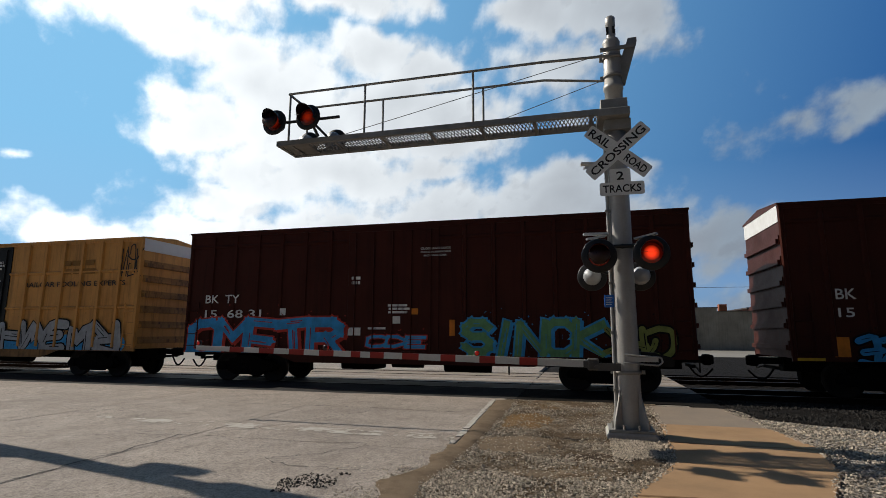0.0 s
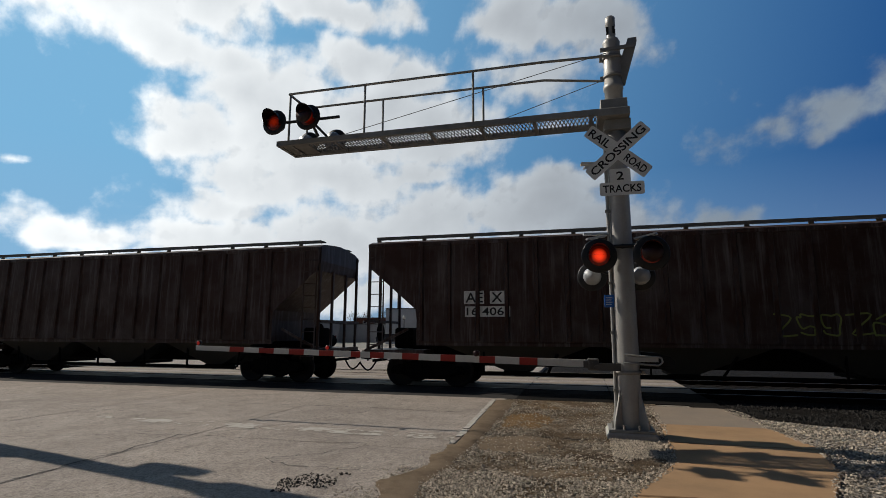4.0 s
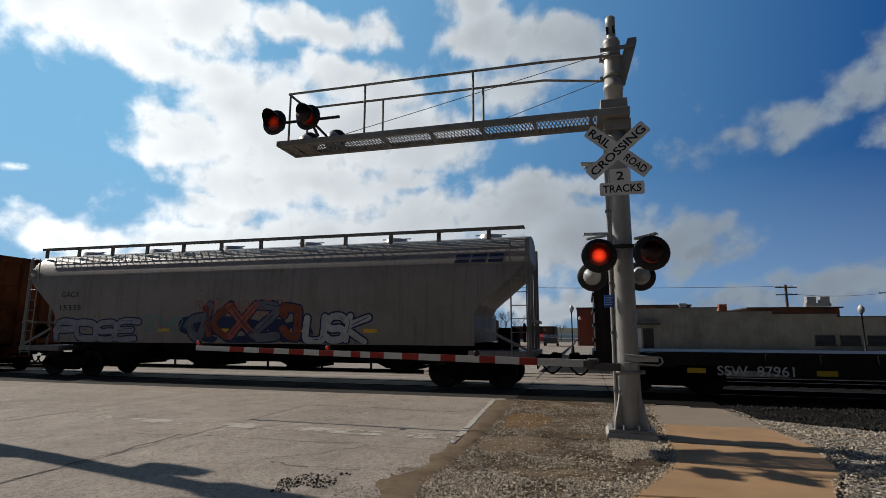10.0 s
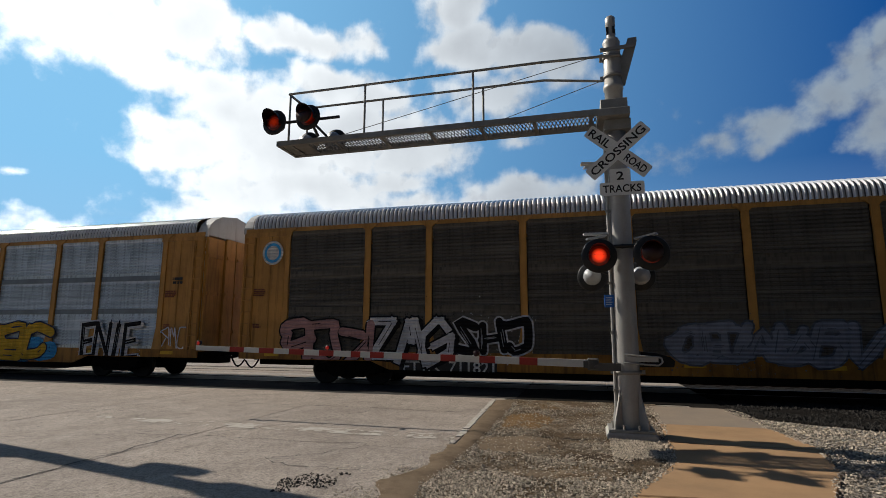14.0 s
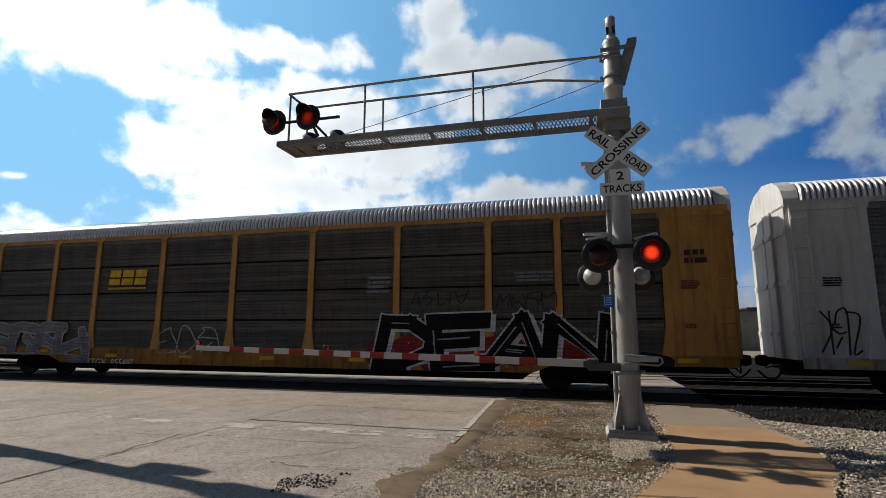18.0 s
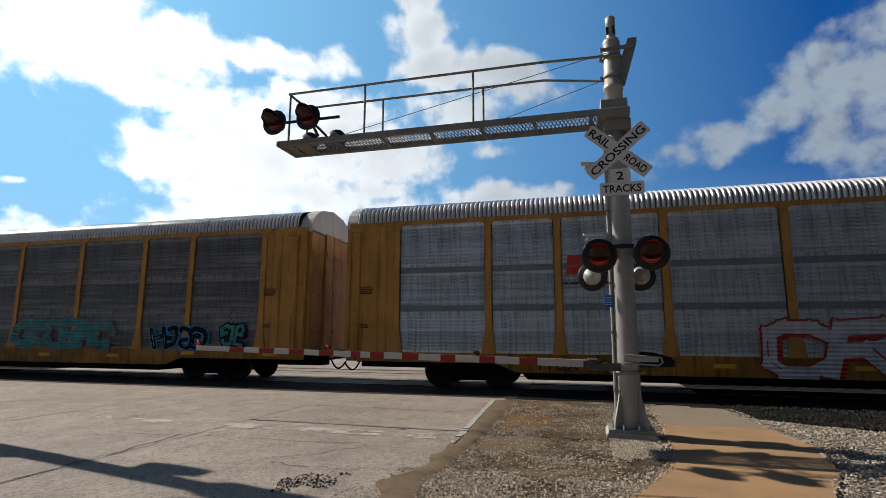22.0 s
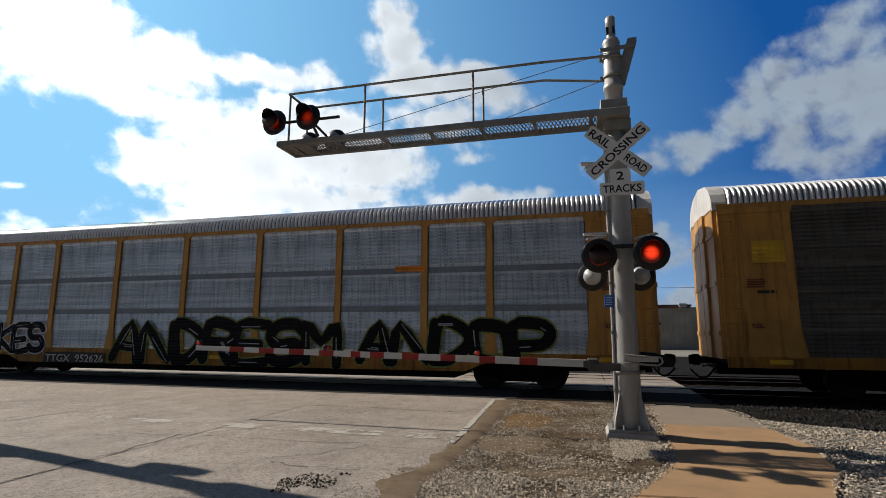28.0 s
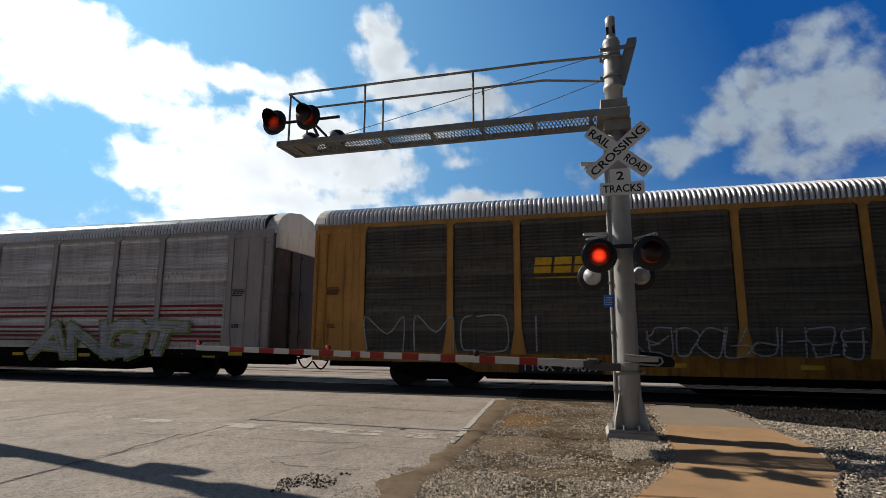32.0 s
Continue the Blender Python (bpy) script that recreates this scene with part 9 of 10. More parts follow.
def centerbeam(name, label, rear, L, seed):
    c = new_car(name, label, rear, L, 1.5)
    h = L / 2
    s = Shape().box(-h, h, -1.45, 1.45, 0.98, 1.12)
    for y in (-1.45, 1.38):
        s.box(-h, h, y, y + 0.07, 0.72, 1.1)
    s.box(-h, h, -0.35, 0.35, 0.55, 1.0)
    part("deck", s, BEAM_RED, c)
    for e in (-1, 1):
        a, b = sorted((e * h, e * (h - 0.12)))
        bk = Shape().box(a, b, -1.5, 1.5, 1.0, 4.55)
        bulk = part("bulkhead", bk, BEAM_RED, c, "rusty red end bulkhead")
        for y in (-1.5, -0.5, 0.4, 1.38):
            p, q = sorted((e * h, e * (h + 0.07)))
            part("bulkhead_post", Shape().box(p, q, y, y + 0.12, 1.0, 4.5), BEAM_RED, bulk)
        for z in (1.6, 2.5, 3.4, 4.3):
            p, q = sorted((e * h, e * (h + 0.06)))
            part("bulkhead_rail", Shape().box(p, q, -1.5, 1.5, z, z + 0.12), BEAM_RED, bulk)
        for y in (-1.5, 1.44):
            part("side_gusset", Shape().prism([(e * h, 1.05), (e * (h - 0.65), 1.05), (e * (h - 0.55), 4.0), (e * (h - 0.2), 4.55), (e * h, 4.55)], 1, y, y + 0.06), BEAM_RED, bulk)
    tp = Shape().box(-h, h, -0.38, 0.38, 4.33, 4.48)
    part("top_chord", tp, BEAM_RED, c)
    for i in range(19):
        x = -h + 1.15 + i * (L - 2.3) / 18
        part("post", shared("beam_post", lambda: Shape().box(-0.09, 0.09, -0.12, 0.12, 1.1, 4.34), BEAM_RED), BEAM_RED, c, "", (x, 0, 0))
        if i < 18 and i % 3 != 1:
            d = (L - 2.3) / 18 * (1 if i < 9 else -1)
            x2 = x if i < 9 else x + (L - 2.3) / 18
            part("brace", Shape().bar((x2, 0, 3.2), (x2 + d, 0, 4.33), 0.12, 0.14), BEAM_RED, c)
    rng = random.Random(seed)
    x = -h + 0.8
    lens = [3.6, 3.65, 3.3, 3.6, 3.3, 3.5]
    k = (L - 1.7) / sum(lens)
    for ln in lens:
        ln *= k
        top = 3.38 + rng.uniform(-0.06, 0.06)
        pack = part("lumber_pack", Shape().box(x + 0.16, x + ln - 0.18, -1.3, -0.24, 1.13, top - 0.03), WRAP_BLACK, c, "black-wrapped stack of lumber bundles")
        part("lumber_pack", Shape().box(x + 0.06, x + ln - 0.06, 0.2, 1.38, 1.13, top), WRAP_BLACK, c, "black-wrapped stack of lumber bundles")
        z = 1.14
        while z < top - 0.05:
            t = rng.uniform(0.11, 0.16)
            j = rng.uniform(-0.02, 0.02)
            part("lumber_tier", Shape().box(x + 0.06 + j, x + ln - 0.06 + 2 * j, -1.38 + j, -0.2, z, min(top, z + t - 0.028), 0.012), WRAP_BLACK, pack)
            z += t
        for j in range(4):
            sx = x + ln * (0.12 + 0.25 * j) + rng.uniform(-0.2, 0.2)
            for q in range(rng.choice((1, 2, 2))):
                st, y = Shape(), -1.425 - 0.004 * q
                xa = sx + 0.14 * q
                xb, xc = xa + rng.uniform(-0.1, 0.04), xa + rng.uniform(-0.2, 0.1)
                zb, zc = rng.uniform(2.1, 2.8), (1.1 if rng.random() < 0.7 else rng.uniform(1.4, 1.9))
                st.bar((xa, y, 3.42), (xb, y, zb), 0.06, 0.006, (0, 1, 0))
                st.bar((xb + 0.03, y - 0.002, zb + 0.05), (xc, y - 0.002, zc), 0.06, 0.006, (0, 1, 0))
                st.bar((xa, -1.43, 3.42), (xa, -0.3, 3.44), 0.05, 0.006, (0, 0, 1))
                part("load_strap", st, STRAP, c)
        for u in (0.03, 0.96):
            part("pack_strap", Shape().bar((x + ln * u, -1.42, 3.4), (x + ln * u + rng.uniform(-0.08, 0.08), -1.42, 1.14), 0.03, 0.006, (0, 1, 0)), STRAP_GREY, c)
        x += ln
    for i in range(9):
        x = -h + 1.6 + i * (L - 3.2) / 8
        part("winch", shared("winch", lambda: Shape().box(-0.1, 0.1, -0.08, 0.04, -0.08, 0.08, 0.02).tube((0, -0.12, 0), (0, 0, 0), 0.05, n=8), UNDER), UNDER, c, "", (x, -1.46, 0.86))
    for i in range(4):
        patch(c, 3 + i * 5, 3.5 + i * 5, 0.84, 0.97, YELLOW_MARK)
    under_gear(c)
    running_gear(c, L, 2.0)
    return c


def coil_car(name, label, rear, L, marks):
    def side(z):
        return 1.46 if z < 3.05 else 1.46 - 0.5 * ((z - 3.05) / 0.6) ** 2
    c = new_car(name, label, rear, L, 1.46, side, 0.82)
    h = L / 2
    half = [(1.46, 1.5), (1.46, 3.05), (1.4, 3.3), (1.2, 3.48), (0.8, 3.6), (0, 3.66)]
    prof = [(-y, z) for y, z in half] + [(y, z) for y, z in half[::-1][1:]]
    part("cover", Shape().prism(prof, 0, -h + 0.1, h - 0.1), COIL_GREY, c, "grey rounded lift-off cover")
    tr = Shape().box(-h, h, -1.4, 1.4, 1.05, 1.5)
    for y in (-1.5, 1.44):
        ss = Shape().box(-h, h, y, y + 0.06, 1.004, 1.42).prism([(-h, 1.0), (-h, 0.8), (-h + 3.2, 0.8), (-h + 3.9, 0.5), (h - 3.9, 0.5), (h - 3.2, 0.8), (h, 0.8), (h, 1.0)], 1, y, y + 0.06)
        part("side_sill", ss, COIL_DARK, c)
    trough = part("trough", tr, COIL_DARK, c, "grime-darkened trough and side sills")
    for i in range(11):
        x = -h + 0.4 + i * (L - 0.8) / 10
        part("trough_rib", shared("trough_rib", lambda: Shape().box(-0.04, 0.04, -1.53, 1.53, 0.95, 1.44), COIL_DARK), COIL_DARK, trough, "", (x, 0, 0))
    lift = Shape()
    for x in (-0.45, 0.45):
        lift.bar((x, 0, 3.6), (x * 0.9, 0, 4.0), 0.1, 0.14)
    lift.bar((-0.45, 0, 4.02), (0.45, 0, 4.02), 0.14, 0.08)
    lift.box(-0.7, 0.7, -0.2, 0.2, 3.62, 3.7)
    part("lifting_bracket", lift, UNDER, c)
    for x in (-3.1, 3.3):
        br = Shape().bar((x, -0.3, 3.6), (x, -0.3, 4.0), 0.06, 0.06).bar((x, -0.3, 3.95), (x + 0.6, -0.9, 3.55), 0.05, 0.05).bar((x, -0.3, 3.75), (x + 0.4, -0.8, 3.6), 0.04, 0.04)
        part("stacking_bracket", br, UNDER, c)
    for e in (-1, 1):
        a, b = sorted((e * h, e * (h + 0.75)))
        p = Shape().box(a, b, -1.35, 1.35, 0.95, 1.05)
        for y in (-1.3, 1.3):
            p.tube((e * (h + 0.7), y, 1.0), (e * (h + 0.7), y, 1.9), 0.025, n=6)
        p.tube((e * (h + 0.7), -1.3, 1.9), (e * (h + 0.7), 1.3, 1.9), 0.025, n=6)
        p.tube((e * (h + 0.4), -0.6, 1.7), (e * (h + 0.46), -0.6, 1.7), 0.3, n=14)
        p.box(min(e * h, e * (h + 0.3)), max(e * h, e * (h + 0.3)), -0.9, 0.4, 1.05, 1.8)
        part("end_platform", p, UNDER, c)
    running_gear(c, L + 1.2, 2.0)
    marks(c)
    return c


# ---- auto racks
POSTS = (1.6, 4.43, 6.42, 9.25, 12.15, 15.05, 17.95, 20.78, 22.77, 25.6)
RL = 27.2
def rack_roof():
    s = Shape()
    prof = [(1.5, 4.98), (1.49, 5.18), (1.44, 5.34), (1.31, 5.46), (0.9, 5.6), (0.45, 5.7), (0, 5.74)]
    full = [(-y, z) for y, z in prof] + [(y, z) for y, z in prof[::-1][1:]]
    n, pitch = len(full), 0.138
    xs, k = [], int((RL - 0.5) / pitch)
    for i in range(k):
        x = -RL / 2 + 0.25 + i * pitch
        xs += [(x, 0.0), (x + 0.03, 0.0), (x + 0.07, 0.046), (x + 0.1, 0.046)]
    vs = []
    for x, up in xs:
        for y, z in full:
            d = math.hypot(y, (z - 4.6) * 1.2) or 1
            vs.append((x, y + y / d * up, z + (z - 4.6) / d * up))
    s.add(vs, [(i * n + j, i * n + j + 1, (i + 1) * n + j + 1, (i + 1) * n + j) for i in range(len(xs) - 1) for j in range(n - 1)])
    return s


def rack_cap(e):
    prof = [(1.5, 4.84), (1.48, 5.06), (1.37, 5.29), (1.16, 5.49), (0.8, 5.67), (0, 5.8)]
    full = [(-y, z) for y, z in prof] + [(y, z) for y, z in prof[::-1][1:]]
    a, b = sorted((e * (RL / 2 - 0.3), e * (RL / 2 + 0.1)))
    return Shape().prism(full, 0, a, b)


def rack_panel(w, joint, split, deep=1.0):
    """One louvred side panel: slats with recessed gaps; split: the heights of its joints."""
    pts, z = [(0.04, 1.02), (-0.02, 1.02), (-0.02, 1.1)], 1.12
    while z < 4.68:
        if not any(abs(z + 0.05 - q) < joint / 2 + 0.03 for q in split):
            pts += [(-0.02 + 0.045 * deep, z), (-0.02 + 0.045 * deep, z + 0.03), (-0.02, z + 0.036), (-0.02 + 0.024 * deep, z + 0.1)]
        z += 0.104
    pts += [(-0.02, 4.79), (-0.02, 4.87), (0.04, 4.87)]
    s = Shape()
    n = len(pts)
    vs = [(x, y, q) for x in (0, w) for y, q in pts]
    s.add(vs, [(i, (i + 1) % n, n + (i + 1) % n, n + i) for i in range(n)])
    return s


def rack_post():
    s = Shape().box(-0.08, 0.08, -0.035, 0.05, 1.0, 4.92)
    s.box(-0.1, -0.075, -0.045, 0.0, 1.0, 4.92)
    s.box(0.075, 0.1, -0.045, 0.0, 1.0, 4.92)
    s.prism([(-0.1, 1.75), (0.1, 1.75), (0.22, 1.0), (-0.22, 1.0)], 1, -0.042, 0.0)
    s.prism([(-0.1, 4.78), (0.1, 4.78), (0.26, 4.93), (-0.26, 4.93)], 1, -0.05, 0.0)
    s.box(-0.3, 0.3, -0.055, 0.02, 4.9, 4.98)
    return s


LEAVES = ((-1.45, -0.55, 0.1), (-0.55, 0.0, 0.16), (0.01, 0.56, 0.16), (0.56, 1.45, 0.1))
def end_door(e, leaf):
    s = Shape()
    x = e * RL / 2
    y0, y1, d = leaf
    a, b = sorted((x, x + e * d))
    s.box(a, b, y0 + 0.02, y1 - 0.02, 0.95, 4.9)
    for z in (1.6, 2.9, 4.2):
        p, q = sorted((x + e * d, x + e * (d + 0.03)))
        s.box(p, q, y0 + 0.06, y1 - 0.06, z - 0.06, z + 0.06)
    return s


def autorack(name, label, rear, frame_mat, panel_mat, marks, style="plain", sill_mat=None, end_mat=None, cap_mat=None, nudge=0.0):
    """An enclosed auto rack; nudge: how far its painted marks sit towards the rear."""
    c = new_car(name, label, rear, RL, 1.525, None, 0.76)
    SIDE[c.name] = (RL + 2 * nudge, SIDE[c.name][1], 0.76)
    h = RL / 2
    sill_mat, end_mat, cap_mat = sill_mat or frame_mat, end_mat or frame_mat, cap_mat or RACK_WHITE
    def sill():
        return Shape().prism([(-h, 1.02), (-h, 0.74), (-h + 4.6, 0.74), (-h + 5.2, 0.5), (h - 5.2, 0.5), (h - 4.6, 0.74), (h, 0.74), (h, 1.02)], 1, -1.5, -1.44)
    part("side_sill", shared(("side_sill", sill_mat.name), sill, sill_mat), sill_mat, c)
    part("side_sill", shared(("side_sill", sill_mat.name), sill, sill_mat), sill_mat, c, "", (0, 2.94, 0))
    part("underframe", shared("underframe", lambda: Shape().box(-h, h, -1.44, 1.44, 0.86, 1.0).box(-h, h, -0.3, 0.3, 0.5, 0.86).prism([(-h + 5.0, 0.86), (-h + 5.5, 0.31), (h - 5.5, 0.31), (h - 5.0, 0.86)], 1, -1.42, 1.42), UNDER), UNDER, c)
    part("far_side", shared(("far_side", panel_mat.name), lambda: Shape().box(-h + 0.1, h - 0.1, 1.44, 1.48, 1.0, 4.86), panel_mat), panel_mat, c)
    roof = shared("rack_roof", rack_roof, ROOF)
    # Trough faces take the colour painted dark as shade.
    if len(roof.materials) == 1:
        roof.materials.append(ROOF_SHADE)
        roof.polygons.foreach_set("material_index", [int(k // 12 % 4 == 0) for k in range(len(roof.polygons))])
    part("roof", roof, ROOF, c, "ribbed galvanised steel roof")
    part("top_chord", shared(("top_chord", frame_mat.name), lambda: Shape().box(-h, h, -1.5, -1.44, 4.86, 5.0).box(-h, h, 1.44, 1.5, 4.86, 5.0), frame_mat), frame_mat, c)
    kcs = style == "lined"
    split = (1.98, 2.93, 3.88) if style in ("seams", "rolled") else (2.3, 3.45) if style != "flat" else (2.9,)
    seam = 0.05 if style in ("seams", "rolled", "flat") else 0.17
    strip_mat = UNDER if seam < 0.1 and style != "flat" else JOINT if panel_mat is PANEL_SILVER else panel_mat
    for i, (a, b) in enumerate(zip(POSTS, POSTS[1:])):
        solid_bay = kcs and i in (1, 7)
        m = frame_mat if solid_bay else panel_mat
        w = round(b - a - 0.25, 2)
        if solid_bay:
            plate = shared(("plain_panel", w, m.name), lambda: Shape().box(0, w, -0.02, 0.02, 1.02, 4.87).box(w / 2 - 0.01, w / 2 + 0.01, -0.026, -0.02, 1.1, 4.8), m)
            part("plain_panel", plate, m, c, "", (a - h + 0.125, -1.47, 0))
            continue
        part("side_panel", shared(("side_panel", w, m.name, style), lambda: rack_panel(w, seam, split, {"rolled": 0.25, "flat": 0.15}.get(style, 1.0)), m), m, c, "", (a - h + 0.125, -1.47, 0))
        for z in split:
            part("joint_strip", shared(("joint_strip", w, seam, strip_mat.name), lambda: Shape().box(0.02, w - 0.02, -0.028, 0.0, -seam / 2, seam / 2), strip_mat), strip_mat, c, "", (a - h + 0.125, -1.47, z))
    for i, x in enumerate(POSTS):
        m = panel_mat if style in ("flat", "rolled") else frame_mat
        part("post", shared(("rack_post", m.name), rack_post, m), m, c, "", (x - h, -1.485, 0))
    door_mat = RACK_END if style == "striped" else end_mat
    for e in (-1, 1):
        def endp():
            return Shape().box(0, 1.6, 0, 0.04, 1.0, 4.87)
        pn = part("end_panel", shared(("end_panel", end_mat.name), endp, end_mat), end_mat, c, "", (-h if e < 0 else h, -1.485, 0))
        for k, (xa, xb, d, za, zb) in enumerate(((0.32, 0.4, 0.03, 1.02, 4.7), (0.95, 1.0, 0.02, 1.02, 4.7), (0.0, 0.08, 0.03, 1.0, 4.7), (0.0, 1.75, 0.04, 4.72, 4.86))):
            part("stiffener", shared(("stiffener", k, end_mat.name), lambda: Shape().box(xa, xb, -d, 0, za, zb), end_mat), end_mat, pn)
        if e > 0:
            pn.scale.x = -1
        for leaf in LEAVES:
            part("end_door", shared(("end_door", e, leaf, door_mat.name), lambda: end_door(e, leaf), door_mat), door_mat, c, "folding steel end door leaf")
        if style == "striped":
            p, q = sorted((e * (h + 0.06), e * (h + 0.2)))
            part("end_header", Shape().box(p, q, -1.46, 1.46, 4.35, 4.93), cap_mat, c)
        part("roof_cap", shared(("roof_cap", e, cap_mat.name), lambda: rack_cap(e), cap_mat), cap_mat, c)
        ladder(c, e * (h - 0.2), -1.5, 1.0, 4.7, end_mat, 0.34)
    for i in range(9):
        part("reflector", shared("reflector", lambda: Shape().box(-0.26, 0.26, -0.006, 0.0, 0.84, 0.95), YELLOW_MARK), YELLOW_MARK, c, "", (-h + 1.2 + i * (RL - 2.4) / 8, -1.5, 0 if i in (0, 1, 7, 8) else -0.12))
    for x in (0.55, RL - 1.4):
        ink = G_BROWN if frame_mat is RACK_YELLOW else SIGN_BLACK
        bars(c, x, x + 0.5, 2.75, 3.0, ink, 4)
        bars(c, x + 0.05, x + 0.35, 1.72, 1.86, ink, 2)
    if style == "striped":
        for z, t in ((2.42, 0.085), (2.28, 0.06), (2.1, 0.085), (1.72, 0.085), (1.56, 0.06), (1.4, 0.085), (1.27, 0.05)):
            patch(c, 1.75, RL - 1.75, z, z + t, G_DKRED, -0.02, "stripe")
    under_gear(c)
    running_gear(c, RL, 3.7)
    marks(c)
    return c

def no_marks(c):
    pass


def build_train():
    made = []
    add = made.append
    add(boxcar("boxcar", "oxide-brown ribbed boxcar with white stencils and blue graffiti", 4.95, 15.86, BROWN, (5.95, 8.9), BROWN, marks_c0))
    add(boxcar("boxcar", "oxide-brown ribbed boxcar with bright blue and green graffiti", -13.05, 15.86, BROWN, (5.95, 8.9), BROWN, marks_c1))
    add(boxcar("boxcar", "yellow boxcar with black plug door and silver graffiti", -30.87, 15.79, FBOX, (5.8, 9.63), DOOR_BLACK, marks_c2, 2))
    add(boxcar("boxcar", "yellow boxcar with black door, red and cream graffiti", -48.69, 15.86, FBOX, (5.9, 9.7), DOOR_BLACK, marks_c3, 2))
    add(hopper("covered_hopper", "pale grey ribbed covered hopper with thin black scrawls", -67.46, 16.5, HOP_GREY, marks_c4, 16, 4.45, 3, 1.5, False))
    add(flatcar("flatcar", "dark flatcar loaded with black steel pipes", -88.3, 19.0, FLAT_BROWN, marks_c5, 0.0, "pipes"))
    add(hopper("covered_hopper", "rust-streaked dark ribbed covered hopper", -108.52, 18.2, HOP_RUST, marks_c6, 18, 4.5, 3, 1.7, False))
    add(hopper("covered_hopper", "dark rust-streaked ribbed covered hopper", -126.0, 16.0, HOP_RUST, no_marks, 15, 4.5, 3, 1.7, False))
    add(hopper("covered_hopper", "light grey smooth-sided covered hopper with red scrawl", -143.39, 16.2, HOP_LIGHT, marks_c8, 0, 4.6, 3, 1.3, False))
    add(hopper("covered_hopper", "light grey smooth-sided covered hopper with navy emblem", -160.75, 16.19, HOP_LIGHT, marks_c9, 0, 4.6, 3, 1.3, False))
    add(hopper("covered_hopper", "grey round-shouldered hopper with huge white painted word", -180.19, 18.17, HOP_GREY, marks_c10, 0, 4.55, 4, 1.6))
    add(tank_car("tank_car", "clean white tank car with central platform", -196.46, 14.56, marks_c11))
    add(tank_car("tank_car", "white tank car with teal outlined graffiti", -213.83, 14.95, marks_c12))
    add(hopper("covered_hopper", "grey round-shouldered hopper with red and green graffiti", -233.83, 19.28, HOP_STEEL, marks_c13, 0, 4.55, 4, 1.7))
    add(flatcar("bulkhead_flatcar", "empty dark brown bulkhead flatcar with tall ends", -254.62, 19.16, FLAT_BROWN, marks_c14, 4.1))
    add(hopper("covered_hopper", "taupe-grey dirty round-shouldered hopper with graffiti", -275.21, 19.01, HOP_TAUPE, marks_c15, 0, 4.55, 4, 1.7))
    add(centerbeam("centerbeam_flatcar", "rusty centerbeam car stacked with black-wrapped lumber", -299.52, 22.64, 5))
    add(centerbeam("centerbeam_flatcar", "rusty centerbeam car stacked with black-wrapped lumber", -324.18, 22.78, 9))
    add(coil_car("coil_car", "grey covered coil car with black scrawls and round emblem", -338.48, 12.02, marks_c18))
    racks = (
        ("yellow auto rack with dark grimy panels and cartoon-like graffiti", RACK_YELLOW, PANEL_DARK, marks_a1, "plain"),
        ("yellow auto rack with silver panels, pink and yellow graffiti", RACK_YELLOW, PANEL_SILVER, marks_a2, "plain"),
        ("yellow auto rack with dark seamed panels", RACK_YELLOW, PANEL_DARK, marks_a3, "seams"),
        ("white auto rack with dusty grey panels and purple graffiti", RACK_WHITE, PANEL_MID, marks_a4, "plain"),
        ("yellow auto rack with dark panels and bold black graffiti", RACK_YELLOW, PANEL_DARK, marks_a5, "seams"),
        ("yellow auto rack with silver panels and long black graffiti", RACK_YELLOW, PANEL_SILVER, marks_a6, "plain"),
        ("yellow auto rack rolled over in grey with black shapes", RACK_YELLOW, PANEL_LILAC, marks_a7, "rolled"),
        ("yellow auto rack with silver panels and white graffiti", RACK_YELLOW, PANEL_SILVER, marks_a8, "plain"),
        ("yellow auto rack with dusty panels and yellow emblem", RACK_YELLOW, PANEL_MID, marks_a9, "plain"),
        ("yellow auto rack with red octagon emblems and green graffiti", RACK_YELLOW, PANEL_SILVER, marks_a10, "lined"),
        ("grey auto rack with dark red stripes and red sign", RACK_GREY, PANEL_DUSTY, marks_a11, "striped"),
        ("yellow auto rack with dark panels, blue and red graffiti", RACK_YELLOW, PANEL_DARK, marks_a12, "plain"),
        ("yellow auto rack with very dark panels and pale graffiti", RACK_YELLOW, PANEL_DARK, marks_a13, "plain"),
        ("yellow auto rack with silver panels and black-green graffiti", RACK_YELLOW, PANEL_SILVER, marks_a14, "plain"),
        ("brown auto rack with dark blue-grey panels", RACK_BROWN, PANEL_BLUE, marks_a15, "flat"),
        ("yellow auto rack with two red octagon emblems and graffiti", RACK_YELLOW, PANEL_SILVER, marks_a16, "lined"),
        ("yellow auto rack with dark panels and cream graffiti", RACK_YELLOW, PANEL_DARK, marks_a17, "plain"),
        ("grey auto rack with dark red stripes and pale graffiti", RACK_GREY, PANEL_DUSTY, marks_a18, "striped"),
    )
    rears = (-367.62, -396.45, -425.0, -453.6, -482.22, -510.36, -539.5, -568.15, -596.81, -625.55, -654.3, -683.0, -711.6, -740.48, -769.1, -797.7, -826.57, -855.35)
    nudges = (0.13, 0.05, 0.0, 0.0, -0.12, 0.34, 0.0, 0.15, 0.14, 0.2, 0.2, 0.05, 0.0, -0.08, 0.0, 0.25, 0.13, 0.05)
    for (label, fm, pm, marks, style), rear, nudge in zip(racks, rears, nudges):
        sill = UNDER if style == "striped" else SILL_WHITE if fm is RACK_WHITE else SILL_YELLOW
        cap = RACK_YELLOW if style == "lined" else None
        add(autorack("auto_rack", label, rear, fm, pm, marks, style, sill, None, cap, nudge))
    return made


TRAIN = build_train()


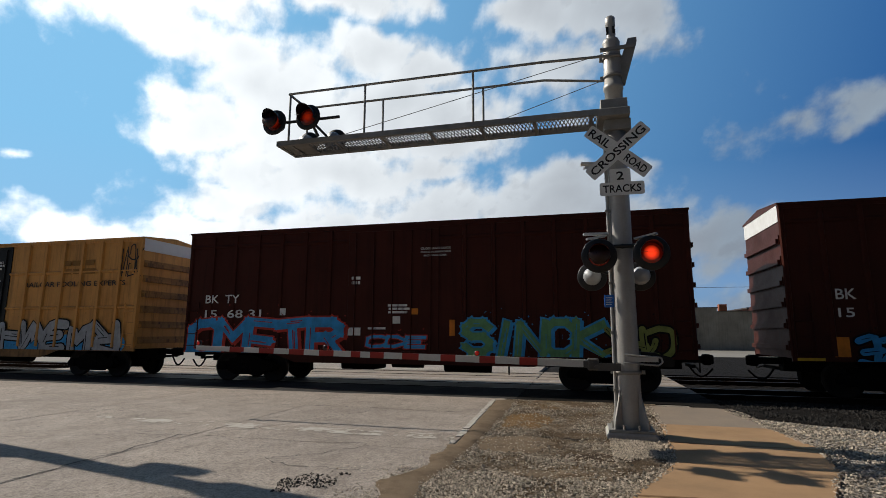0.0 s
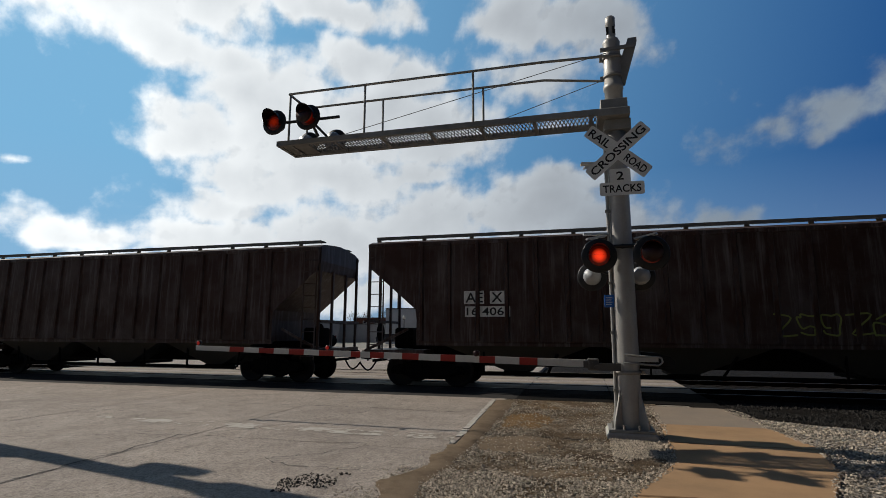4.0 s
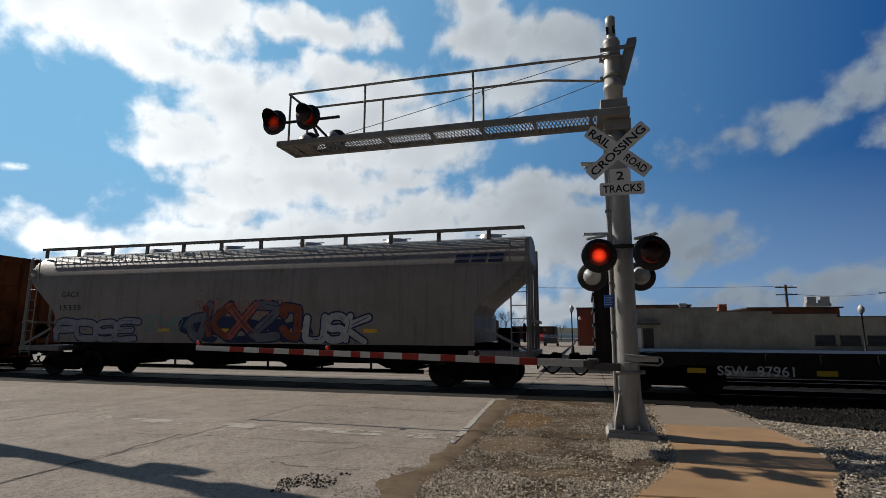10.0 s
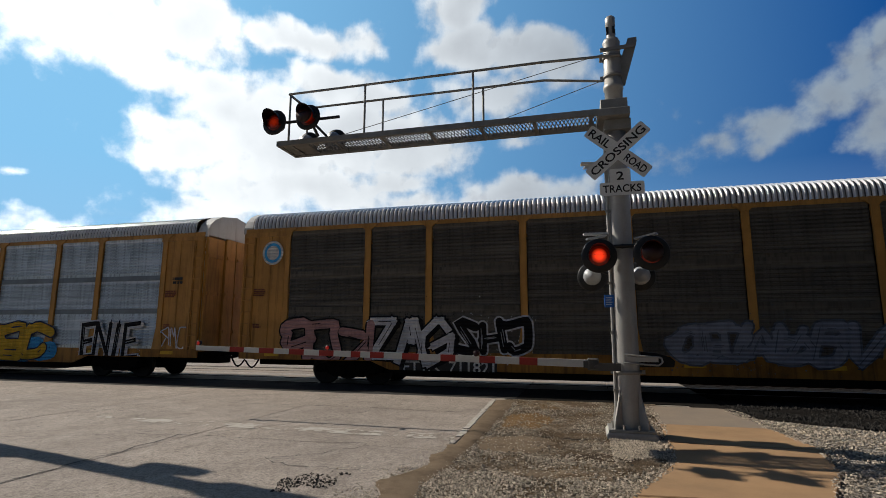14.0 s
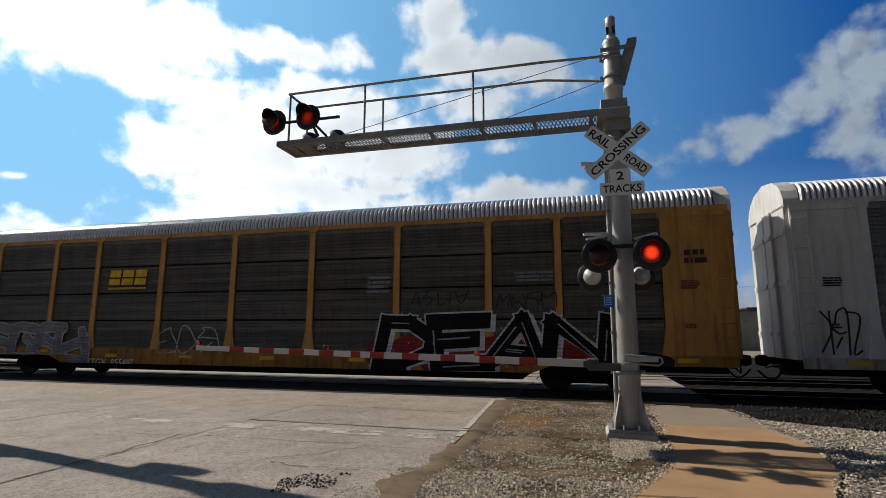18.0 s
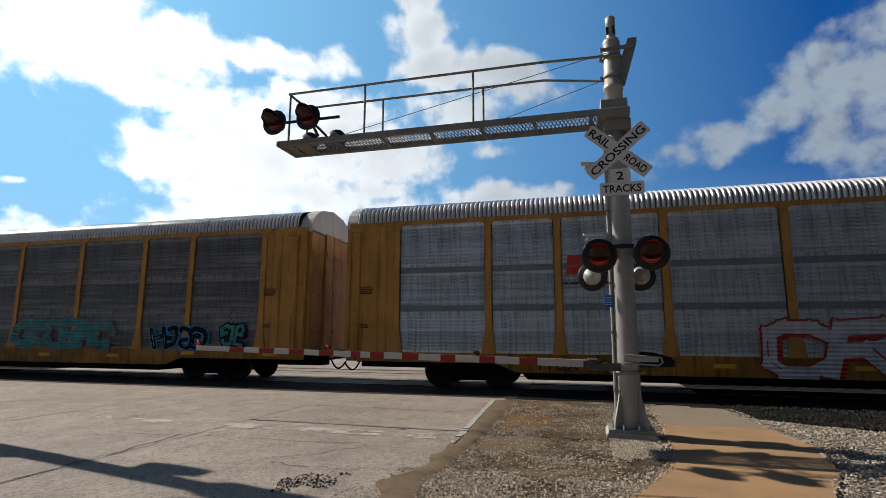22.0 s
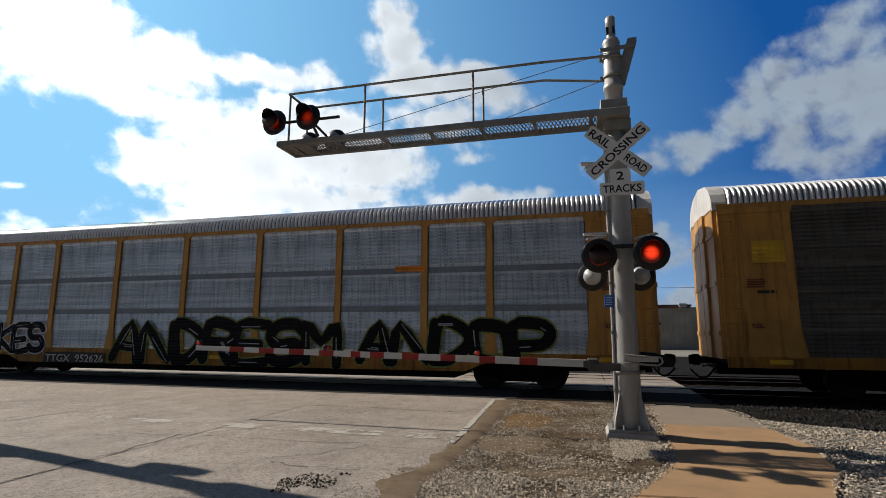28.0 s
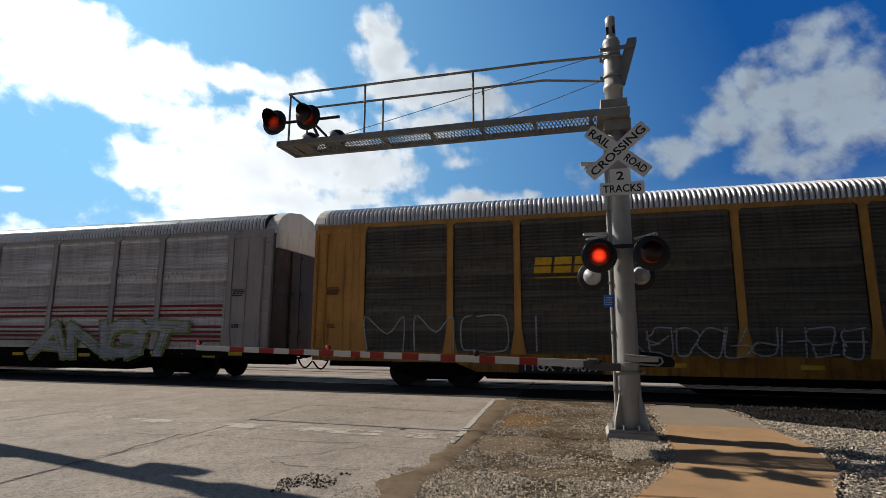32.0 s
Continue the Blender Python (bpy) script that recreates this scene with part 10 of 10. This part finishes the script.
def travelled(t):
    u = t / 32.0
    return 25.518 * t - 6.13 * u * u + 7.89 * u ** 3


def flash_rows(at, swing, side):
    """Swings the added blades so that lamps take turns, each lit for 0.606 s; side 0 is lit from the first even turn
    on.
    """
    rows = [(0.0, 0 if side else 1)]
    for n in range(-3, 50):
        t = 2.0 + 0.606 * n
        after = (n + side) % 2 == 0
        rows += [(t - 0.05, int(not after)), (t, 0.5), (t + 0.05, int(after))]
    rows.append((32.0, rows[-1][1]))
    return [(t, pose(*at, swing * k)) for t, k in rows]


def motions():
    for ob, at, swing, side in FLASHING:
        walk(ob, flash_rows(at, swing, side))
    walk(cam, [(0.0, CAM_POSE), (32.0, CAM_POSE)], [(0.0, -0.12), (1.5, -0.16), (3.0, -0.42), (4.5, -0.36), (6.0, -0.24), (8.0, -0.34), (10.0, -0.3), (12.0, -0.24), (13.0, -0.2), (14.0, -0.08), (16.0, 0.02), (19.0, 0.1), (32.0, 0.1)])
    for c in TRAIN:
        home = c.location.copy()
        walk(c, [(4.0 * i, pose(home.x + travelled(4.0 * i), home.y, home.z)) for i in range(9)])
    MOVE_SKY()


motions()
